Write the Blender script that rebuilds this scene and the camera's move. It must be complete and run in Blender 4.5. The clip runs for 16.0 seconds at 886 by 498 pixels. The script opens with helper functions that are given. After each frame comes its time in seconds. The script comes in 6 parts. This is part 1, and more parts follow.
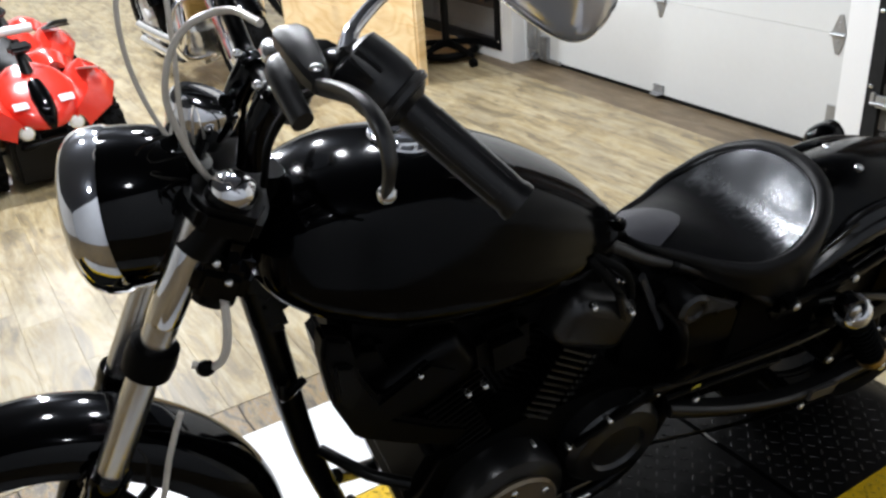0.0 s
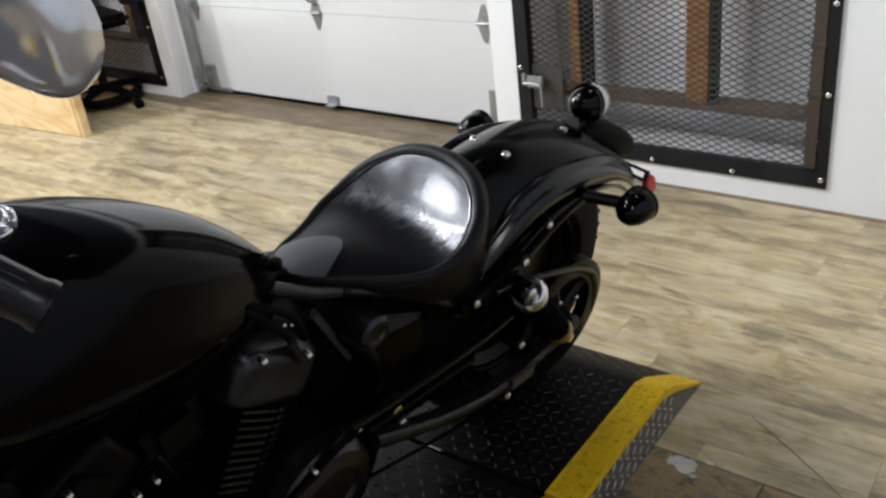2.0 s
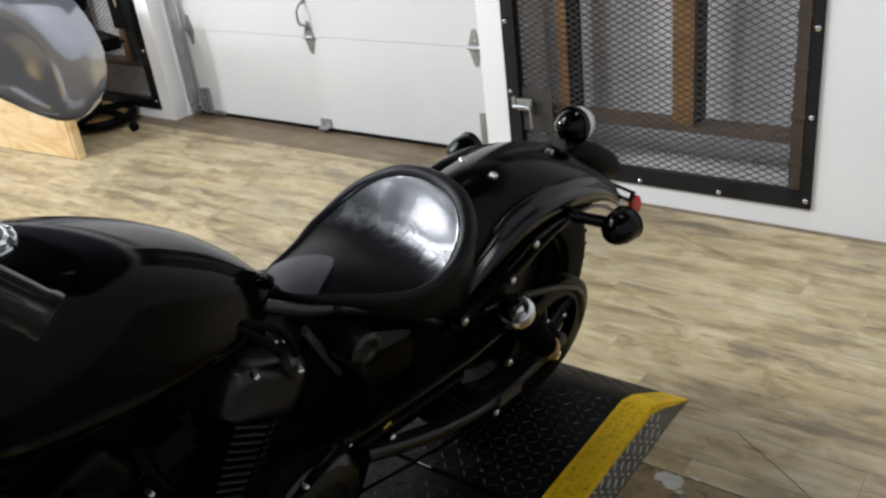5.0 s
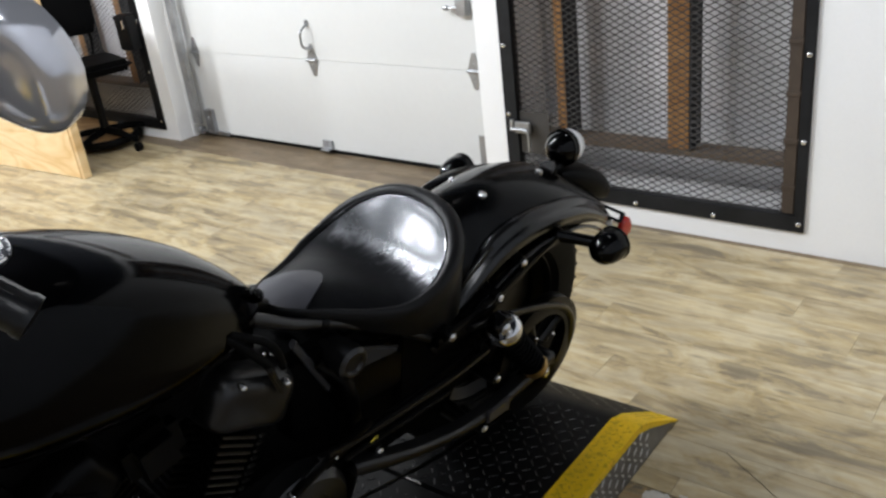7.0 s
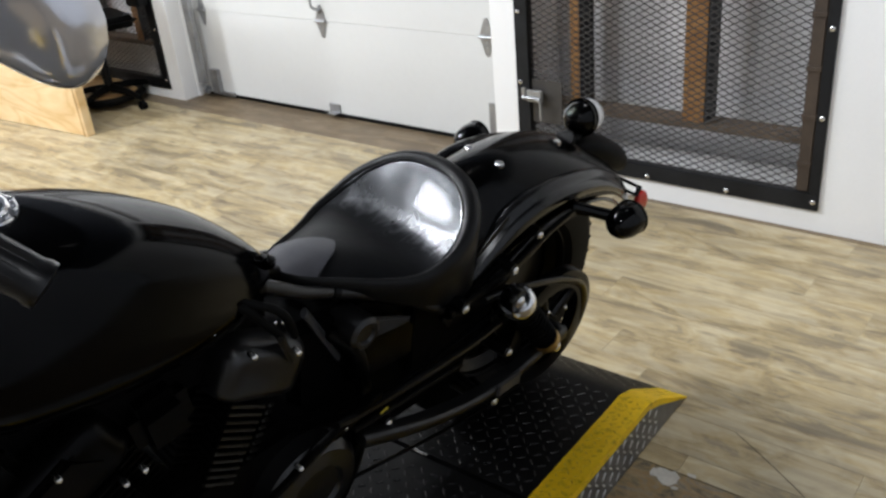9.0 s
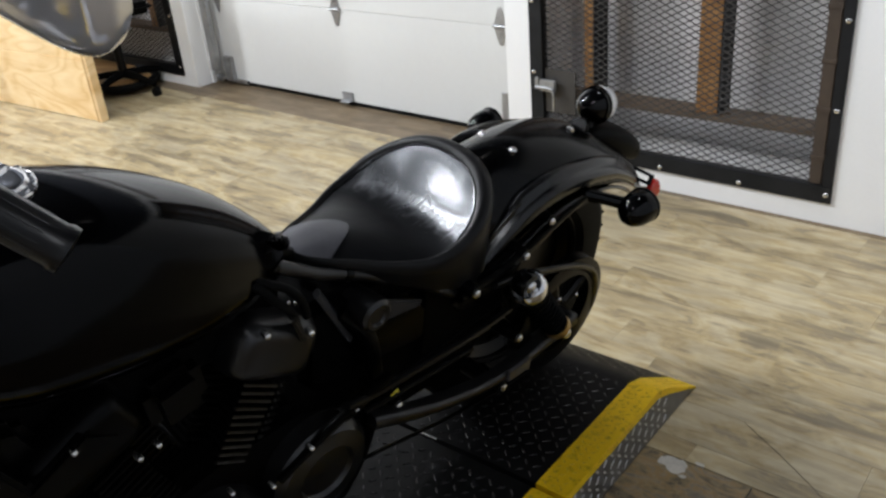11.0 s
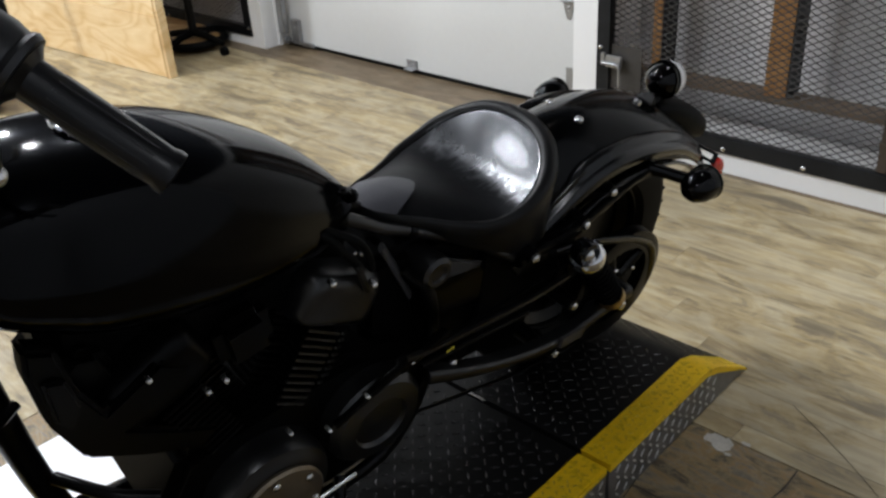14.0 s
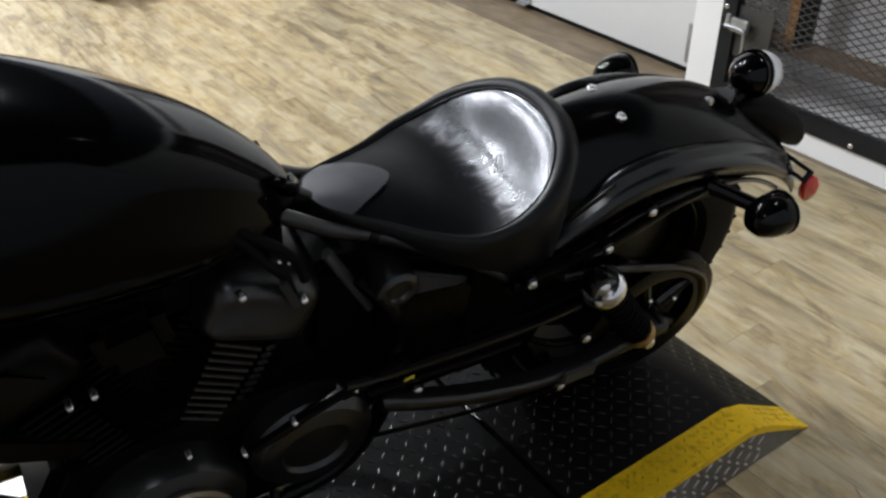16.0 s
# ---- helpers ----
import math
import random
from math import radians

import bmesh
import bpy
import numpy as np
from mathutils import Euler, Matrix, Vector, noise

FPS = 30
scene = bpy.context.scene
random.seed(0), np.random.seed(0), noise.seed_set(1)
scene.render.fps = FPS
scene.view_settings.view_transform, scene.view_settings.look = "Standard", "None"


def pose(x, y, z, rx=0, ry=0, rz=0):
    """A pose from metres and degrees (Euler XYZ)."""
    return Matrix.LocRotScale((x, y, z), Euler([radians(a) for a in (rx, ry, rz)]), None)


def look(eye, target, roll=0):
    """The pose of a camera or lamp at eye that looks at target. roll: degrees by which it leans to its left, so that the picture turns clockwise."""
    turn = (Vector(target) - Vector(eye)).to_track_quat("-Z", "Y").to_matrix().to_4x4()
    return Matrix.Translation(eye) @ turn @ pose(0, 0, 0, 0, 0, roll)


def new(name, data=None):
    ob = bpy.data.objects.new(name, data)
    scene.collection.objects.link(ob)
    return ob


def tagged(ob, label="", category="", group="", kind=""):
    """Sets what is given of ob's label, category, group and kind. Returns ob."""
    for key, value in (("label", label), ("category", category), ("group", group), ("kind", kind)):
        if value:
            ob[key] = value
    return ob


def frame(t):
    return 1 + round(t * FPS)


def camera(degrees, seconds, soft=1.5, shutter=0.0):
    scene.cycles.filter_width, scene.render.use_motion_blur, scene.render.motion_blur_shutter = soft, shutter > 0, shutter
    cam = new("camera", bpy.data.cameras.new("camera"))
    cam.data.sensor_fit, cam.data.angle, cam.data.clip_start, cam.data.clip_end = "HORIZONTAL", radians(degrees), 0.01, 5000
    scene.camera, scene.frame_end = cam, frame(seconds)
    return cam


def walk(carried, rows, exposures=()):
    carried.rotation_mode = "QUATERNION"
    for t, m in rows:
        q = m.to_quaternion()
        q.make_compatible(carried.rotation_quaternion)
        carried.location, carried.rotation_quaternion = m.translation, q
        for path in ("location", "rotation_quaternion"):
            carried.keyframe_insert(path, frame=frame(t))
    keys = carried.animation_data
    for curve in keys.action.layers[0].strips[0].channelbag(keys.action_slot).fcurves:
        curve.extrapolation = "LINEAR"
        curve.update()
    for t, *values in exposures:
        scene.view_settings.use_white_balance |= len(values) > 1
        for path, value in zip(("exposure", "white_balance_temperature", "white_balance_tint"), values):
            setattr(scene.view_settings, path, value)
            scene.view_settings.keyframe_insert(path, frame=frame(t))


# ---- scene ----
cam = camera(53.6, 16.0, soft=2.6)
PATH = [
    (0, (3.331, -3.371, 1.523), (1.794, -2.475, 0.611), -4.2),
    (0.5, (3.335, -3.299, 1.505), (1.938, -2.225, 0.558), -6.2),
    (1, (3.32, -3.233, 1.498), (2.069, -1.998, 0.545), -7.5),
    (1.5, (3.314, -3.209, 1.487), (2.131, -1.913, 0.527), -7.1),
    (2, (3.315, -3.193, 1.491), (2.174, -1.844, 0.555), -7.6),
    (2.5, (3.315, -3.19, 1.497), (2.187, -1.825, 0.567), -7.8),
    (3, (3.32, -3.193, 1.5), (2.194, -1.819, 0.581), -7.7),
    (5.5, (3.359, -3.218, 1.502), (2.218, -1.839, 0.609), -7.4),
    (6, (3.379, -3.213, 1.498), (2.25, -1.834, 0.592), -7.7),
    (6.5, (3.397, -3.222, 1.507), (2.244, -1.835, 0.642), -8.3),
    (7, (3.396, -3.225, 1.504), (2.236, -1.832, 0.659), -7.0),
    (7.5, (3.365, -3.211, 1.494), (2.264, -1.827, 0.561), -5.1),
    (8, (3.357, -3.203, 1.494), (2.241, -1.828, 0.563), -6.1),
    (8.5, (3.348, -3.209, 1.498), (2.192, -1.848, 0.597), -6.3),
    (9, (3.348, -3.212, 1.494), (2.203, -1.849, 0.582), -5.6),
    (11.5, (3.354, -3.23, 1.483), (2.189, -1.9, 0.549), -5.0),
    (12, (3.358, -3.232, 1.482), (2.183, -1.914, 0.542), -5.0),
    (12.5, (3.367, -3.232, 1.484), (2.184, -1.911, 0.559), -5.7),
    (13, (3.367, -3.237, 1.478), (2.184, -1.933, 0.529), -5.6),
    (13.5, (3.37, -3.232, 1.463), (2.204, -1.953, 0.461), -5.5),
    (14, (3.362, -3.274, 1.478), (2.132, -2.027, 0.511), -3.7),
    (14.5, (3.332, -3.292, 1.473), (2.147, -2.022, 0.481), -3.8),
    (15, (3.323, -3.222, 1.445), (2.176, -1.986, 0.369), -4.2),
    (15.5, (3.378, -3.067, 1.485), (2.02, -2.036, 0.439), -1.7),
    (16, (3.283, -2.856, 1.445), (1.926, -1.895, 0.333), -0.5),
]
walk(cam, [(t, look(eye, target, roll)) for t, eye, target, roll in PATH], [(0, -0.38), (0.5, -0.36), (1.5, -0.37), (3.0, -0.44), (5.5, -0.45), (7.0, -0.31), (8.0, -0.31), (9.0, -0.32), (12.5, -0.53), (13.5, -0.60), (14.5, -0.68), (16, -0.50)])
LAMPS = [
    # x, y, z, watts
    (1.00, -1.80, 2.95, 75.0),
    (1.00, -2.35, 2.95, 62.0),
    (-0.2, -2.3, 2.95, 172.0),
    (-1.75, -2.9, 2.95, 560.0),
    (-3.6, -2.7, 2.95, 300.0),
    # next row: added far lamp, brightens the west wall for sheen on the floor
    (-6.6, -2.6, 2.95, 450.0),
    (0.80, -3.20, 2.95, 58.0),
    (3.7, -3.7, 2.95, 36.0),
]
# x, y, z, where it points, watts, cone in degrees
# added lamp, out of view: lifts the floor and ramp end near the wall
SPOTS = [(2.75, -0.80, 2.95, (2.85, -0.74, 0.0), 200.0, 48.0)]
world = bpy.data.worlds.new("world")
world.use_nodes = True
world.node_tree.nodes["Background"].inputs[0].default_value = (0.02, 0.02, 0.022, 1)
world.node_tree.nodes["Background"].inputs[1].default_value = 0.3
scene.world = world


# ---- materials ----
def nodes_of(name):
    m = bpy.data.materials.new(name)
    m.use_nodes = True
    nt = m.node_tree
    return m, nt, nt.nodes["Principled BSDF"]


def add(nt, kind, **settings):
    n = nt.nodes.new(kind)
    for key, value in settings.items():
        if key in n.inputs:
            n.inputs[key].default_value = value
    return n


def ramp(nt, fac, stops):
    r = nt.nodes.new("ShaderNodeValToRGB")
    e = r.color_ramp.elements
    e[0].position, e[0].color = stops[0][0], (*stops[0][1], 1)
    e[1].position, e[1].color = stops[-1][0], (*stops[-1][1], 1)
    for p, c in stops[1:-1]:
        n = e.new(p)
        n.color = (*c, 1)
    nt.links.new(fac, r.inputs["Fac"])
    return r.outputs["Color"]


def mix(nt, fac, a, b, blend="MIX"):
    n = nt.nodes.new("ShaderNodeMix")
    n.data_type, n.blend_type = "RGBA", blend
    for sock, v in ((n.inputs[0], fac), (n.inputs[6], a), (n.inputs[7], b)):
        if isinstance(v, (int, float)):
            sock.default_value = v
        elif isinstance(v, tuple):
            sock.default_value = (*v, 1)
        else:
            nt.links.new(v, sock)
    return n.outputs[2]


def coords(nt, scale=(1, 1, 1), offset=None):
    c = nt.nodes.new("ShaderNodeTexCoord")
    m = nt.nodes.new("ShaderNodeMapping")
    m.inputs["Scale"].default_value = scale
    nt.links.new(c.outputs["Object"], m.inputs["Vector"])
    if offset is not None:
        nt.links.new(offset, m.inputs["Location"])
    return m.outputs["Vector"]


def noise_tex(nt, vec, scale, detail=4.0, rough=0.55, distortion=0.0):
    n = add(nt, "ShaderNodeTexNoise", Scale=scale, Detail=detail, Roughness=rough, Distortion=distortion)
    nt.links.new(vec, n.inputs["Vector"])
    return n.outputs["Fac"]


def bump(nt, b, height, strength=0.2, distance=0.002):
    n = add(nt, "ShaderNodeBump", Strength=strength, Distance=distance)
    nt.links.new(height, n.inputs["Height"])
    nt.links.new(n.outputs["Normal"], b.inputs["Normal"])


def surface(name, colour, rough=0.5, metal=0.0, vary=0.25, fine=60.0, coarse=6.0, relief=0.1, depth=0.001, coat=0.0, spec=0.5):
    """A material with variation at two scales in colour and gloss, and fine relief."""
    m, nt, b = nodes_of(name)
    v = coords(nt)
    big, small = noise_tex(nt, v, coarse), noise_tex(nt, v, fine, 6.0, 0.65)
    dark = tuple(c * (1 - vary) for c in colour)
    light = tuple(min(1, c * (1 + vary * 0.5)) for c in colour)
    col = mix(nt, 0.35, ramp(nt, big, [(0.3, dark), (0.7, light)]), ramp(nt, small, [(0.3, dark), (0.7, light)]))
    nt.links.new(col, b.inputs["Base Color"])
    r = nt.nodes.new("ShaderNodeMapRange")
    r.inputs["To Min"].default_value, r.inputs["To Max"].default_value = max(0.02, rough * 0.8), min(1, rough * 1.25)
    nt.links.new(big, r.inputs["Value"])
    nt.links.new(r.outputs["Result"], b.inputs["Roughness"])
    b.inputs["Metallic"].default_value = metal
    b.inputs["Specular IOR Level"].default_value = spec
    b.inputs["Coat Weight"].default_value = coat
    b.inputs["Coat Roughness"].default_value = 0.03
    if relief:
        bump(nt, b, small, relief, depth)
    return m


def plank_material(name, base, dark, light, warm):
    """Limed oak-look vinyl: soft streaks and smudged knots, and a tone of its own for each plank."""
    m, nt, b = nodes_of(name)
    info = nt.nodes.new("ShaderNodeObjectInfo")
    geo = nt.nodes.new("ShaderNodeNewGeometry")
    tone = nt.nodes.new("ShaderNodeMath")
    tone.operation = "ADD"
    nt.links.new(info.outputs["Random"], tone.inputs[0])
    nt.links.new(geo.outputs["Random Per Island"], tone.inputs[1])
    fract = nt.nodes.new("ShaderNodeMath")
    fract.operation = "FRACT"
    nt.links.new(tone.outputs[0], fract.inputs[0])
    shift = nt.nodes.new("ShaderNodeVectorMath")
    shift.operation = "SCALE"
    shift.inputs[0].default_value = (37.0, 91.0, 13.0)
    nt.links.new(fract.outputs[0], shift.inputs["Scale"])
    streak = noise_tex(nt, coords(nt, (0.85, 13.0, 4.0), shift.outputs[0]), 1.5, 4.0, 0.6, 0.7)
    fine = noise_tex(nt, coords(nt, (3.6, 46.0, 10.0), shift.outputs[0]), 1.5, 6.0, 0.72)
    blot = noise_tex(nt, coords(nt, (2.0, 6.6, 1.0), shift.outputs[0]), 1.5, 6.0, 0.68, 1.0)
    knot = add(nt, "ShaderNodeTexVoronoi", Scale=1.0)
    knot.voronoi_dimensions = "2D"
    nt.links.new(coords(nt, (1.8, 6.2, 1.0), shift.outputs[0]), knot.inputs["Vector"])
    col = ramp(nt, streak, [(0.39, dark), (0.46, base), (0.53, light), (0.62, warm)])
    col = mix(nt, 0.46, col, ramp(nt, fract.outputs[0], [(0.0, warm), (0.25, light), (0.5, base), (0.72, light), (1.0, dark)]))
    col = mix(nt, 0.50, col, ramp(nt, blot, [(0.40, dark), (0.47, warm), (0.55, light)]))
    col = mix(nt, 0.12, col, ramp(nt, fine, [(0.40, dark), (0.56, light)]))
    col = mix(nt, 0.06, col, tuple((p + q) / 2 for p, q in zip(base, light)))
    smudge = noise_tex(nt, coords(nt, (1.0, 2.2, 1.0)), 2.6, 6.0, 0.68, 0.9)
    veil = nt.nodes.new("ShaderNodeMath")
    veil.operation = "MULTIPLY"
    veil.inputs[1].default_value = 0.42
    nt.links.new(ramp(nt, smudge, [(0.44, (0, 0, 0)), (0.66, (1, 1, 1))]), veil.inputs[0])
    col = mix(nt, veil.outputs[0], col, tuple(c * k for c, k in zip(dark, (1.0, 0.98, 0.92))))
    spot = ramp(nt, knot.outputs["Distance"], [(0.015, (1, 1, 1)), (0.075, (0, 0, 0))])
    half = nt.nodes.new("ShaderNodeMath")
    half.operation = "MULTIPLY"
    half.inputs[1].default_value = 0.5
    nt.links.new(spot, half.inputs[0])
    col = mix(nt, half.outputs[0], col, tuple(c * 0.6 for c in dark))
    nt.links.new(col, b.inputs["Base Color"])
    r = nt.nodes.new("ShaderNodeMapRange")
    r.inputs["To Min"].default_value, r.inputs["To Max"].default_value = 0.36, 0.56
    nt.links.new(blot, r.inputs["Value"])
    nt.links.new(r.outputs["Result"], b.inputs["Roughness"])
    b.inputs["Specular IOR Level"].default_value = 0.38
    bump(nt, b, fine, 0.2, 0.0008)
    return m


def slate_material(name):
    """Slate-look vinyl: clouded browns, rust and violet grey with pale veins, and a tone of its own for each stone."""
    m, nt, b = nodes_of(name)
    info = nt.nodes.new("ShaderNodeObjectInfo")
    geo = nt.nodes.new("ShaderNodeNewGeometry")
    tone = nt.nodes.new("ShaderNodeMath")
    tone.operation = "ADD"
    nt.links.new(info.outputs["Random"], tone.inputs[0])
    nt.links.new(geo.outputs["Random Per Island"], tone.inputs[1])
    fract = nt.nodes.new("ShaderNodeMath")
    fract.operation = "FRACT"
    nt.links.new(tone.outputs[0], fract.inputs[0])
    shift = nt.nodes.new("ShaderNodeVectorMath")
    shift.operation = "SCALE"
    shift.inputs[0].default_value = (17.0, 41.0, 7.0)
    nt.links.new(fract.outputs[0], shift.inputs["Scale"])
    v = coords(nt, (1.0, 1.0, 1.0), shift.outputs[0])
    cloud = noise_tex(nt, coords(nt, (1.0, 2.3, 1.0), shift.outputs[0]), 4.6, 6.0, 0.66, 2.2)
    vein = noise_tex(nt, coords(nt, (1.0, 1.7, 1.0), shift.outputs[0]), 4.0, 5.0, 0.62, 3.0)
    fine = noise_tex(nt, v, 90.0, 5.0, 0.7)
    col = ramp(nt, cloud, [(0.34, (0.030, 0.024, 0.017)), (0.42, (0.085, 0.064, 0.038)), (0.48, (0.225, 0.165, 0.075)), (0.53, (0.310, 0.185, 0.055)), (0.58, (0.240, 0.195, 0.130)), (0.64, (0.120, 0.105, 0.092)), (0.72, (0.300, 0.270, 0.215))])
    col = mix(nt, 0.22, col, ramp(nt, fract.outputs[0], [(0.0, (0.120, 0.100, 0.070)), (0.4, (0.250, 0.180, 0.090)), (0.7, (0.140, 0.122, 0.100)), (1.0, (0.240, 0.190, 0.115))]))
    streak = ramp(nt, vein, [(0.46, (0, 0, 0)), (0.50, (1, 1, 1)), (0.54, (0, 0, 0))])
    faint = nt.nodes.new("ShaderNodeMath")
    faint.operation = "MULTIPLY"
    faint.inputs[1].default_value = 0.4
    nt.links.new(streak, faint.inputs[0])
    col = mix(nt, faint.outputs[0], col, (0.360, 0.290, 0.175))
    col = mix(nt, 0.15, col, ramp(nt, fine, [(0.3, (0.074, 0.054, 0.034)), (0.7, (0.236, 0.166, 0.087))]))
    nt.links.new(col, b.inputs["Base Color"])
    r = nt.nodes.new("ShaderNodeMapRange")
    r.inputs["To Min"].default_value, r.inputs["To Max"].default_value = 0.35, 0.58
    nt.links.new(cloud, r.inputs["Value"])
    nt.links.new(r.outputs["Result"], b.inputs["Roughness"])
    b.inputs["Specular IOR Level"].default_value = 0.35
    both = nt.nodes.new("ShaderNodeMath")
    both.operation = "MULTIPLY_ADD"
    both.inputs[1].default_value = 0.2
    nt.links.new(fine, both.inputs[0])
    nt.links.new(cloud, both.inputs[2])
    bump(nt, b, both.outputs[0], 0.35, 0.004)
    return m


def ply_material(name, base, dark, light):
    """Pine plywood: flame-like rotary-cut figure with fine grain."""
    m, nt, b = nodes_of(name)
    v = coords(nt, (1.0, 1.0, 2.6))
    field = noise_tex(nt, v, 1.7, 1.5, 0.45, 0.8)
    rings = nt.nodes.new("ShaderNodeMath")
    rings.operation = "MULTIPLY"
    rings.inputs[1].default_value = 9.0
    nt.links.new(field, rings.inputs[0])
    saw = nt.nodes.new("ShaderNodeMath")
    saw.operation = "FRACT"
    nt.links.new(rings.outputs[0], saw.inputs[0])
    warp = noise_tex(nt, v, 3.0, 3.0, 0.5, 1.0)
    fine = noise_tex(nt, coords(nt, (3, 3, 90.0)), 2.0, 5.0)
    col = ramp(nt, saw.outputs[0], [(0.0, base), (0.35, light), (0.62, base), (0.86, dark), (1.0, base)])
    col = mix(nt, 0.5, col, ramp(nt, warp, [(0.3, dark), (0.5, base), (0.65, light)]))
    col = mix(nt, 0.15, col, ramp(nt, fine, [(0.3, dark), (0.7, light)]))
    nt.links.new(col, b.inputs["Base Color"])
    b.inputs["Roughness"].default_value = 0.6
    bump(nt, b, fine, 0.15, 0.0006)
    return m


def leather_material(name):
    """Worn black leather: fine grain, hand-wide polished patches and brushed creases that break up the shine."""
    m, nt, b = nodes_of(name)
    v = coords(nt)
    grain = add(nt, "ShaderNodeTexVoronoi", Scale=420.0)
    nt.links.new(v, grain.inputs["Vector"])
    crease = noise_tex(nt, coords(nt, (1.0, 0.45, 0.6)), 70.0, 5.0, 0.65, 1.2)
    scuff = noise_tex(nt, coords(nt, (1.0, 0.5, 0.6)), 38.0, 6.0, 0.72, 1.4)
    swell = noise_tex(nt, v, 17.0, 3.0, 0.5, 0.6)
    nt.links.new(ramp(nt, scuff, [(0.35, (0.0012, 0.0012, 0.0014)), (0.65, (0.0035, 0.0035, 0.004))]), b.inputs["Base Color"])
    # the back of the seat is worn to a polish, with brushed wisps where that fades out
    along_x = nt.nodes.new("ShaderNodeSeparateXYZ")
    nt.links.new(v, along_x.inputs[0])
    wisp = noise_tex(nt, coords(nt, (0.45, 1.0, 1.0)), 42.0, 6.0, 0.7, 1.0)
    edge = nt.nodes.new("ShaderNodeMath")
    edge.operation = "MULTIPLY_ADD"
    edge.inputs[1].default_value = 0.16
    nt.links.new(wisp, edge.inputs[0])
    nt.links.new(along_x.outputs[0], edge.inputs[2])
    worn = nt.nodes.new("ShaderNodeMapRange")
    worn.interpolation_type = "SMOOTHSTEP"
    worn.inputs["From Min"].default_value, worn.inputs["From Max"].default_value = 0.372, 0.305
    nt.links.new(edge.outputs[0], worn.inputs["Value"])
    for socket, matte, polished in (("Roughness", 0.46, 0.24), ("Specular IOR Level", 0.14, 1.0), ("Coat Weight", 0.0, 0.8)):
        r = nt.nodes.new("ShaderNodeMapRange")
        r.inputs["To Min"].default_value, r.inputs["To Max"].default_value = matte, polished
        nt.links.new(worn.outputs["Result"], r.inputs["Value"])
        nt.links.new(r.outputs["Result"], b.inputs[socket])
    b.inputs["Specular Tint"].default_value = (0.90, 0.94, 1.0, 1)
    b.inputs["Coat Roughness"].default_value = 0.26
    both = nt.nodes.new("ShaderNodeMath")
    both.operation = "MULTIPLY_ADD"
    both.inputs[1].default_value = 0.12
    nt.links.new(grain.outputs["Distance"], both.inputs[0])
    nt.links.new(crease, both.inputs[2])
    wave = nt.nodes.new("ShaderNodeMath")
    wave.operation = "MULTIPLY_ADD"
    wave.inputs[1].default_value = 1.0
    nt.links.new(swell, wave.inputs[0])
    nt.links.new(both.outputs[0], wave.inputs[2])
    bump(nt, b, wave.outputs[0], 0.22, 0.0014)
    return m


def worn_plate(name, paint, rough, wear, fine, bare=(0.30, 0.30, 0.30), spec=0.2):
    """Painted steel plate with scuffs down to grey metal and ground-in dirt."""
    m, nt, b = nodes_of(name)
    v = coords(nt)
    big, small = noise_tex(nt, v, 7.0, 5.0, 0.65, 0.6), noise_tex(nt, v, fine, 6.0, 0.7)
    dirty = tuple(c * 0.45 for c in paint)
    col = ramp(nt, small, [(0.30, dirty), (0.46, paint), (0.75, tuple(min(1, c * 1.15) for c in paint))])
    mask = nt.nodes.new("ShaderNodeMath")
    mask.operation = "MULTIPLY"
    nt.links.new(ramp(nt, big, [(0.55, (0, 0, 0)), (0.68, (1, 1, 1))]), mask.inputs[0])
    nt.links.new(ramp(nt, small, [(1 - wear - 0.04, (0, 0, 0)), (1 - wear + 0.04, (1, 1, 1))]), mask.inputs[1])
    nt.links.new(mix(nt, mask.outputs[0], col, bare), b.inputs["Base Color"])
    r = nt.nodes.new("ShaderNodeMapRange")
    r.inputs["To Min"].default_value, r.inputs["To Max"].default_value = rough * 0.75, min(1.0, rough * 1.3)
    nt.links.new(small, r.inputs["Value"])
    nt.links.new(r.outputs["Result"], b.inputs["Roughness"])
    b.inputs["Specular IOR Level"].default_value = spec
    nt.links.new(mask.outputs[0], b.inputs["Metallic"])
    bump(nt, b, small, 0.15, 0.0006)
    return m


def glow(name, colour, strength):
    m, nt, b = nodes_of(name)
    b.inputs["Base Color"].default_value = (*colour, 1)
    b.inputs["Emission Color"].default_value = (*colour, 1)
    b.inputs["Emission Strength"].default_value = strength
    return m


def clear(name, colour=(1, 1, 1), rough=0.05):
    m, nt, b = nodes_of(name)
    b.inputs["Base Color"].default_value = (*colour, 1)
    b.inputs["Roughness"].default_value = rough
    b.inputs["Transmission Weight"].default_value = 0.9
    b.inputs["IOR"].default_value = 1.45
    return m


GLOSS = surface("gloss_black_paint", (0.0006, 0.0006, 0.0007), 0.06, vary=0.2, relief=0.0, spec=0.22)
FENDP = surface("fender_black_paint", (0.0009, 0.0009, 0.001), 0.17, vary=0.2, relief=0.0, spec=0.16)
TANKP = surface("tank_black_paint", (0.0005, 0.0005, 0.0007), 0.10, vary=0.2, relief=0.0, spec=0.13)
SATIN = surface("satin_black_metal", (0.0008, 0.0008, 0.0009), 0.28, vary=0.3, fine=180, relief=0.12, depth=0.0006, spec=0.15)
MATTE = surface("matte_black_plastic", (0.0012, 0.0012, 0.0013), 0.5, vary=0.3, fine=200, relief=0.2, depth=0.0006, spec=0.06)
ENGINE = surface("engine_black_crackle", (0.0014, 0.0013, 0.0012), 0.30, vary=0.35, fine=260, relief=0.25, depth=0.0006, spec=0.09)
